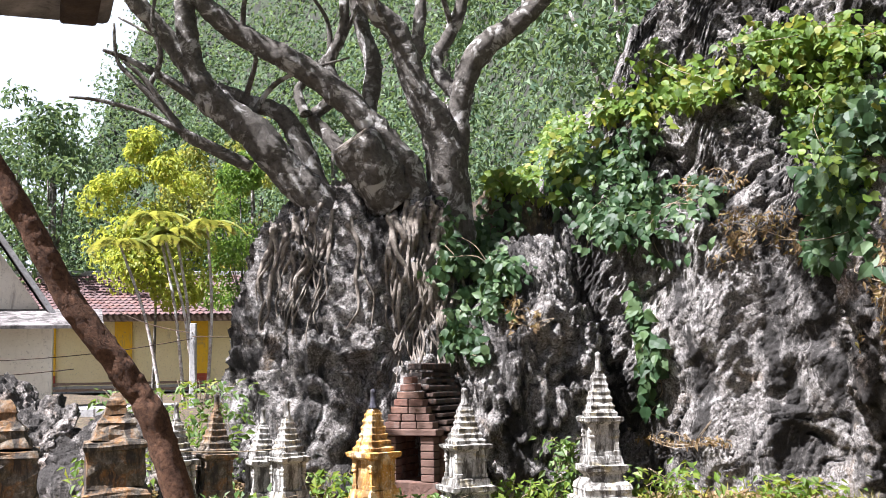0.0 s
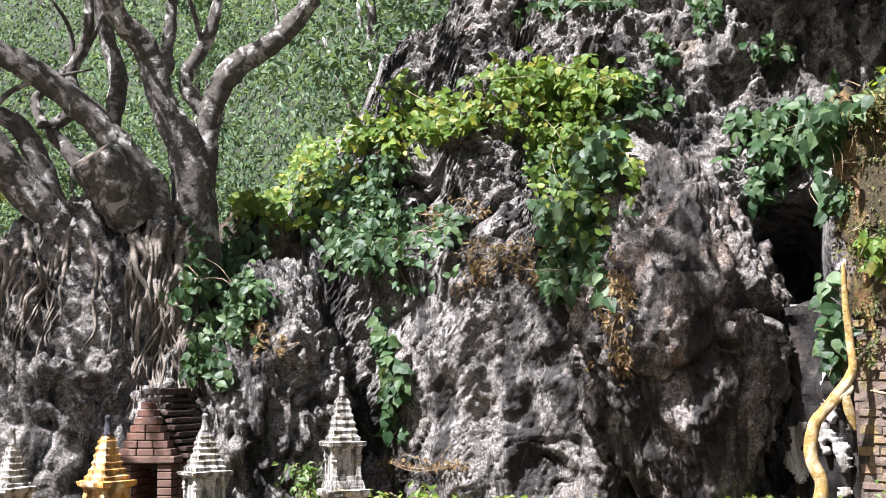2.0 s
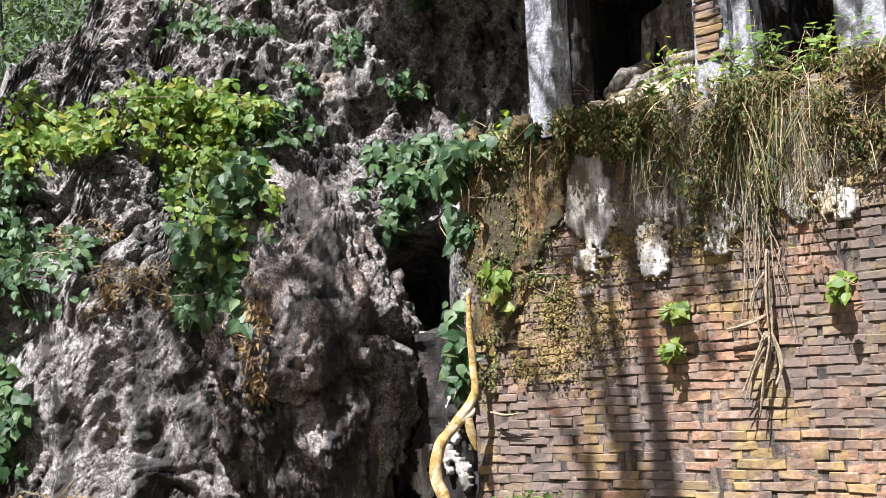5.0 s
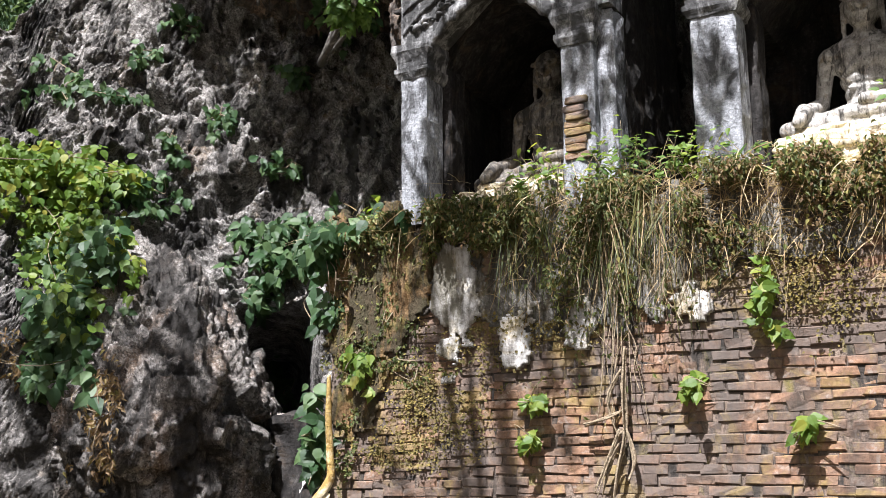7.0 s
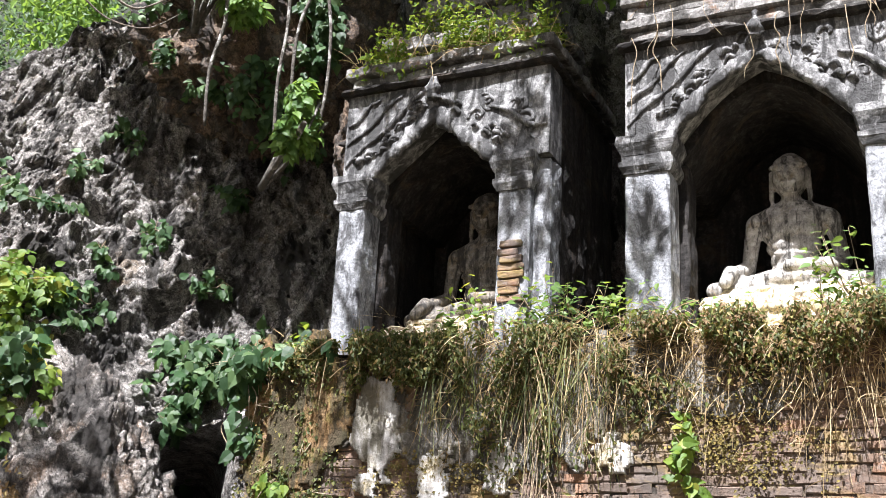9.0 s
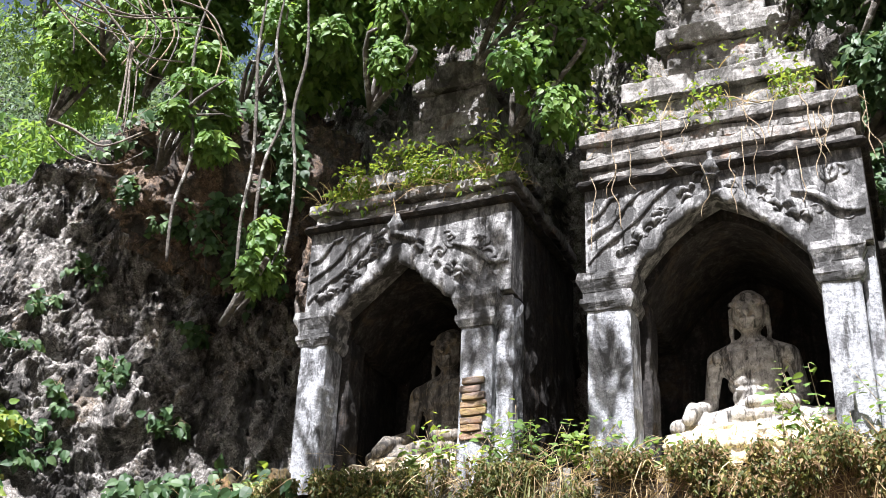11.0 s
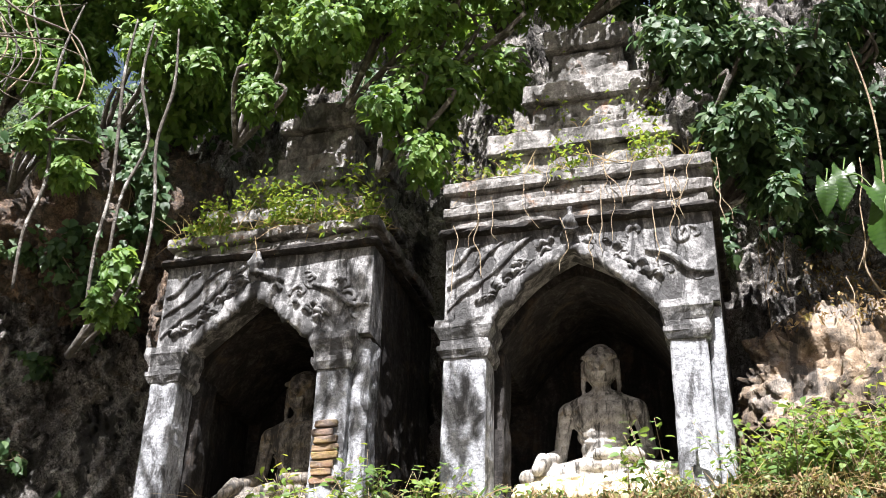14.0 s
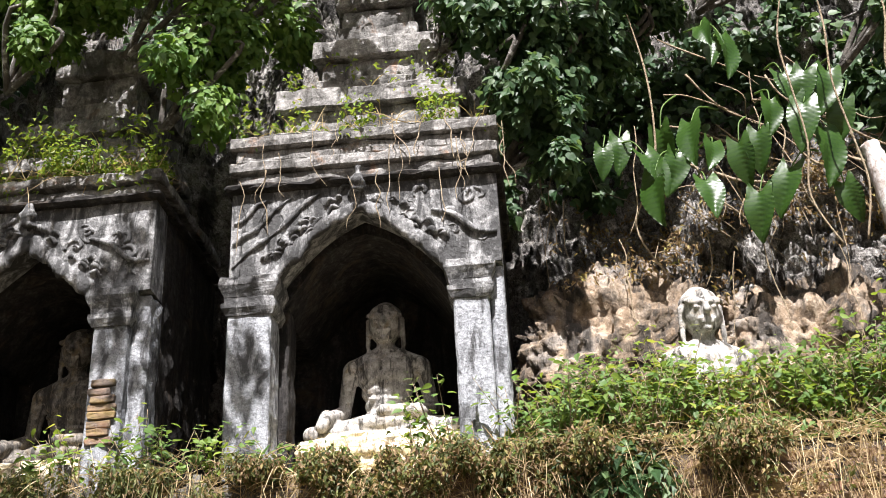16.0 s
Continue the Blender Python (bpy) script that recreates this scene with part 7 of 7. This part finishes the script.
# ---- court: weeds, litter, eave ----
def court():
    rng = np.random.default_rng(101)
    n = 9000
    x, y = rng.uniform(-3.4, 4.6, n), rng.uniform(5.6, 9.2, n)
    z = ground_height(x, y)
    b = np.stack([x, y, z + 0.012], -1)
    v, f = leaves(b, np.tile([0, 0, 1.0], (n, 1)), 0.085, rng, 0.35, 0.1, 0.0, 0.45)
    thing_np("leaf_litter", v, f, DRY, "scattered dry brown leaves on the ground", "leaves", kind="stuff", smooth=False)
    n = 4200
    x, y = rng.uniform(-3.4, 4.6, n), rng.uniform(5.8, 8.9, n)
    keep = fbm(np.stack([x, y, x * 0], -1) * 1.1, 3, 4) > 0.02
    x, y = x[keep], y[keep]
    v, f = strips(rng, np.stack([x, y, ground_height(x, y)], -1), 0.14, (0, 0, 1.0), 0.004)
    thing_np("grass", v, f, GRASS, "thin green and straw grass in the court", "grass", kind="stuff", smooth=False)
    for k, (px, py, h, w) in enumerate(((-0.8, 8.05, 0.3, 0.25), (-0.15, 7.7, 0.22, 0.25), (0.5, 8.1, 0.22, 0.3), (0.85, 8.35, 0.5, 0.1), (1.5, 8.0, 0.25, 0.35), (-1.9, 8.2, 0.45, 0.3), (-2.3, 7.9, 0.3, 0.3), (-1.65, 8.3, 0.75, 0.22), (-2.0, 9.2, 0.9, 0.3), (-1.4, 6.9, 0.25, 0.3), (2.2, 7.4, 0.2, 0.3), (4.25, 6.0, 0.45, 0.3), (3.7, 7.0, 0.3, 0.25), (-2.6, 9.6, 0.8, 0.35))):
        g = float(ground_height(np.array([px]), np.array([py]))[0])
        plant = root("weed", Matrix.Translation((px, py, g)), "low green leafy weed at the foot of the rock", "plant", group="weeds in the court")
        m = int(160 + 500 * w * h)
        p = rng.normal(0, 1, (m, 3)) * [w * 0.6, w * 0.5, 0] + np.stack([np.zeros(m), np.zeros(m), rng.uniform(0.02, h, m)], -1)
        v, f = leaves(p, np.tile([0, -0.5, 0.9], (m, 1)), 0.07, rng, 0.5, 0.12, 0.4, 0.5)
        thing_np("foliage", v, f, WEED if k % 2 else BRIGHT, smooth=False, parent=plant)
        st = new("stem", tube_mesh("stem", [tube_arrays([(0, 0, 0), (rng.normal(0, w * 0.3), 0, h * 0.5), (rng.normal(0, w * 0.5), 0, h)], [0.004, 0.003, 0.002], 5, 0, 0, 3) for q in range(6)], TWIG))
        st.parent = plant
        tagged(st, kind="stuff")
    # dark edge of a pavilion roof overhead
    eave = root("pavilion_eave", Matrix.Translation(polar(-20.5, 2.0, 1.66)) @ Matrix.Rotation(radians(20), 4, "Z"), "dark grey metal eave edge of a pavilion", "roof")
    bm = bmesh.new()
    box(bm, -0.55, 0.135, -0.3, 0.02, -0.045, 0.1, 0.012)
    part("fascia", bm, GREYROOF, eave)
    bm = bmesh.new()
    box(bm, 0.05, 0.11, -0.25, -0.05, -0.07, -0.046, 0.006)
    part("bracket", bm, DARKWOOD, eave)


court()
# string between the stupas
P = [(-1.76, 7.4, 0.52), (-1.56, 7.5, 0.5), (-1.26, 7.55, 0.5), (-1.06, 7.5, 0.52)]
cord = new("cord", tube_mesh("cord", [tube_arrays(P, [0.004] * 4, 5, 0, 0, 4)], TWIG))
tagged(cord, "thin pale cord tied between small stupas", "cord")

# ---- bricks of the wall, laid last ----
def lay_bricks():
    rng = np.random.default_rng(5)
    kinds = []
    for k in range(9):
        bm = bmesh.new()
        box(bm, -0.079, 0.079, -0.004, 0.07, -0.0262, 0.0262)
        for v in bm.verts:
            v.co += Vector((rng.normal(0, 0.006), rng.normal(0, 0.0045), rng.normal(0, 0.004)))
        bmesh.ops.bevel(bm, geom=[e for e in bm.edges if e.verts[0].co.y < 0 and e.verts[1].co.y < 0], offset=0.006, segments=1, affect="EDGES")
        me = bpy.data.meshes.new("brick")
        bm.to_mesh(me)
        bm.free()
        me.materials.append(BRICK)
        kinds.append(me)
    rest = []
    H, L = 0.0575, 0.163
    count = 0
    for row in range(int((LEDGE - 0.06 - 0.1) / H)):
        z = 0.1 + row * H + H / 2
        for col in range(int(7.1 / L)):
            s = -4.4 + col * L + (L / 2 if row % 2 else 0) + rng.normal(0, 0.012)
            if rng.random() < 0.02 + 0.05 * (vnoise(np.array([[s * 1.3, 0.0, z * 1.6]]), 44)[0] > 0.45):
                continue
            y = WALL_D + 0.016 + rng.normal(0.0, 0.004)
            zz = z + rng.normal(0, 0.0025) + 0.012 * math.sin(s * 1.7) + 0.006 * math.sin(s * 5 + row)
            sx = rng.uniform(0.93, 1.03)
            if 0.55 < z < 1.62 and -3.45 < s < -2.0 and count < 300:
                b = new("brick", kinds[rng.integers(0, 9)])
                b.parent = wall
                b.location, b.scale = (s, y, zz), (sx, 1, 1)
                b.rotation_euler = (0, radians(rng.normal(0, 0.5)), radians(rng.normal(0, 0.4)))
                count += 1
            else:
                rest.append((s, y, zz, sx, rng.integers(0, 9), radians(rng.normal(0, 0.5))))
    base = [(np.array([v.co[:] for v in me.vertices]), [list(p.vertices) for p in me.polygons]) for me in kinds]
    V, F, n = [], [], 0
    for s, y, z, sx, k, turn in rest:
        v, f = base[k]
        w = v * [sx, 1, 1]
        w = np.stack([w[:, 0] * math.cos(turn) - w[:, 2] * math.sin(turn), w[:, 1], w[:, 2] * math.cos(turn) + w[:, 0] * math.sin(turn)], -1)
        V.append(w + [s, y, z])
        F += [[i + n for i in q] for q in f]
        n += len(v)
    me = bpy.data.meshes.new("bricks")
    me.from_pydata(np.concatenate(V).tolist(), [], F)
    me.materials.append(BRICK)
    ob = new("bricks", me)
    ob.parent = wall
    tagged(ob, "courses of worn old bricks", kind="stuff")


lay_bricks()
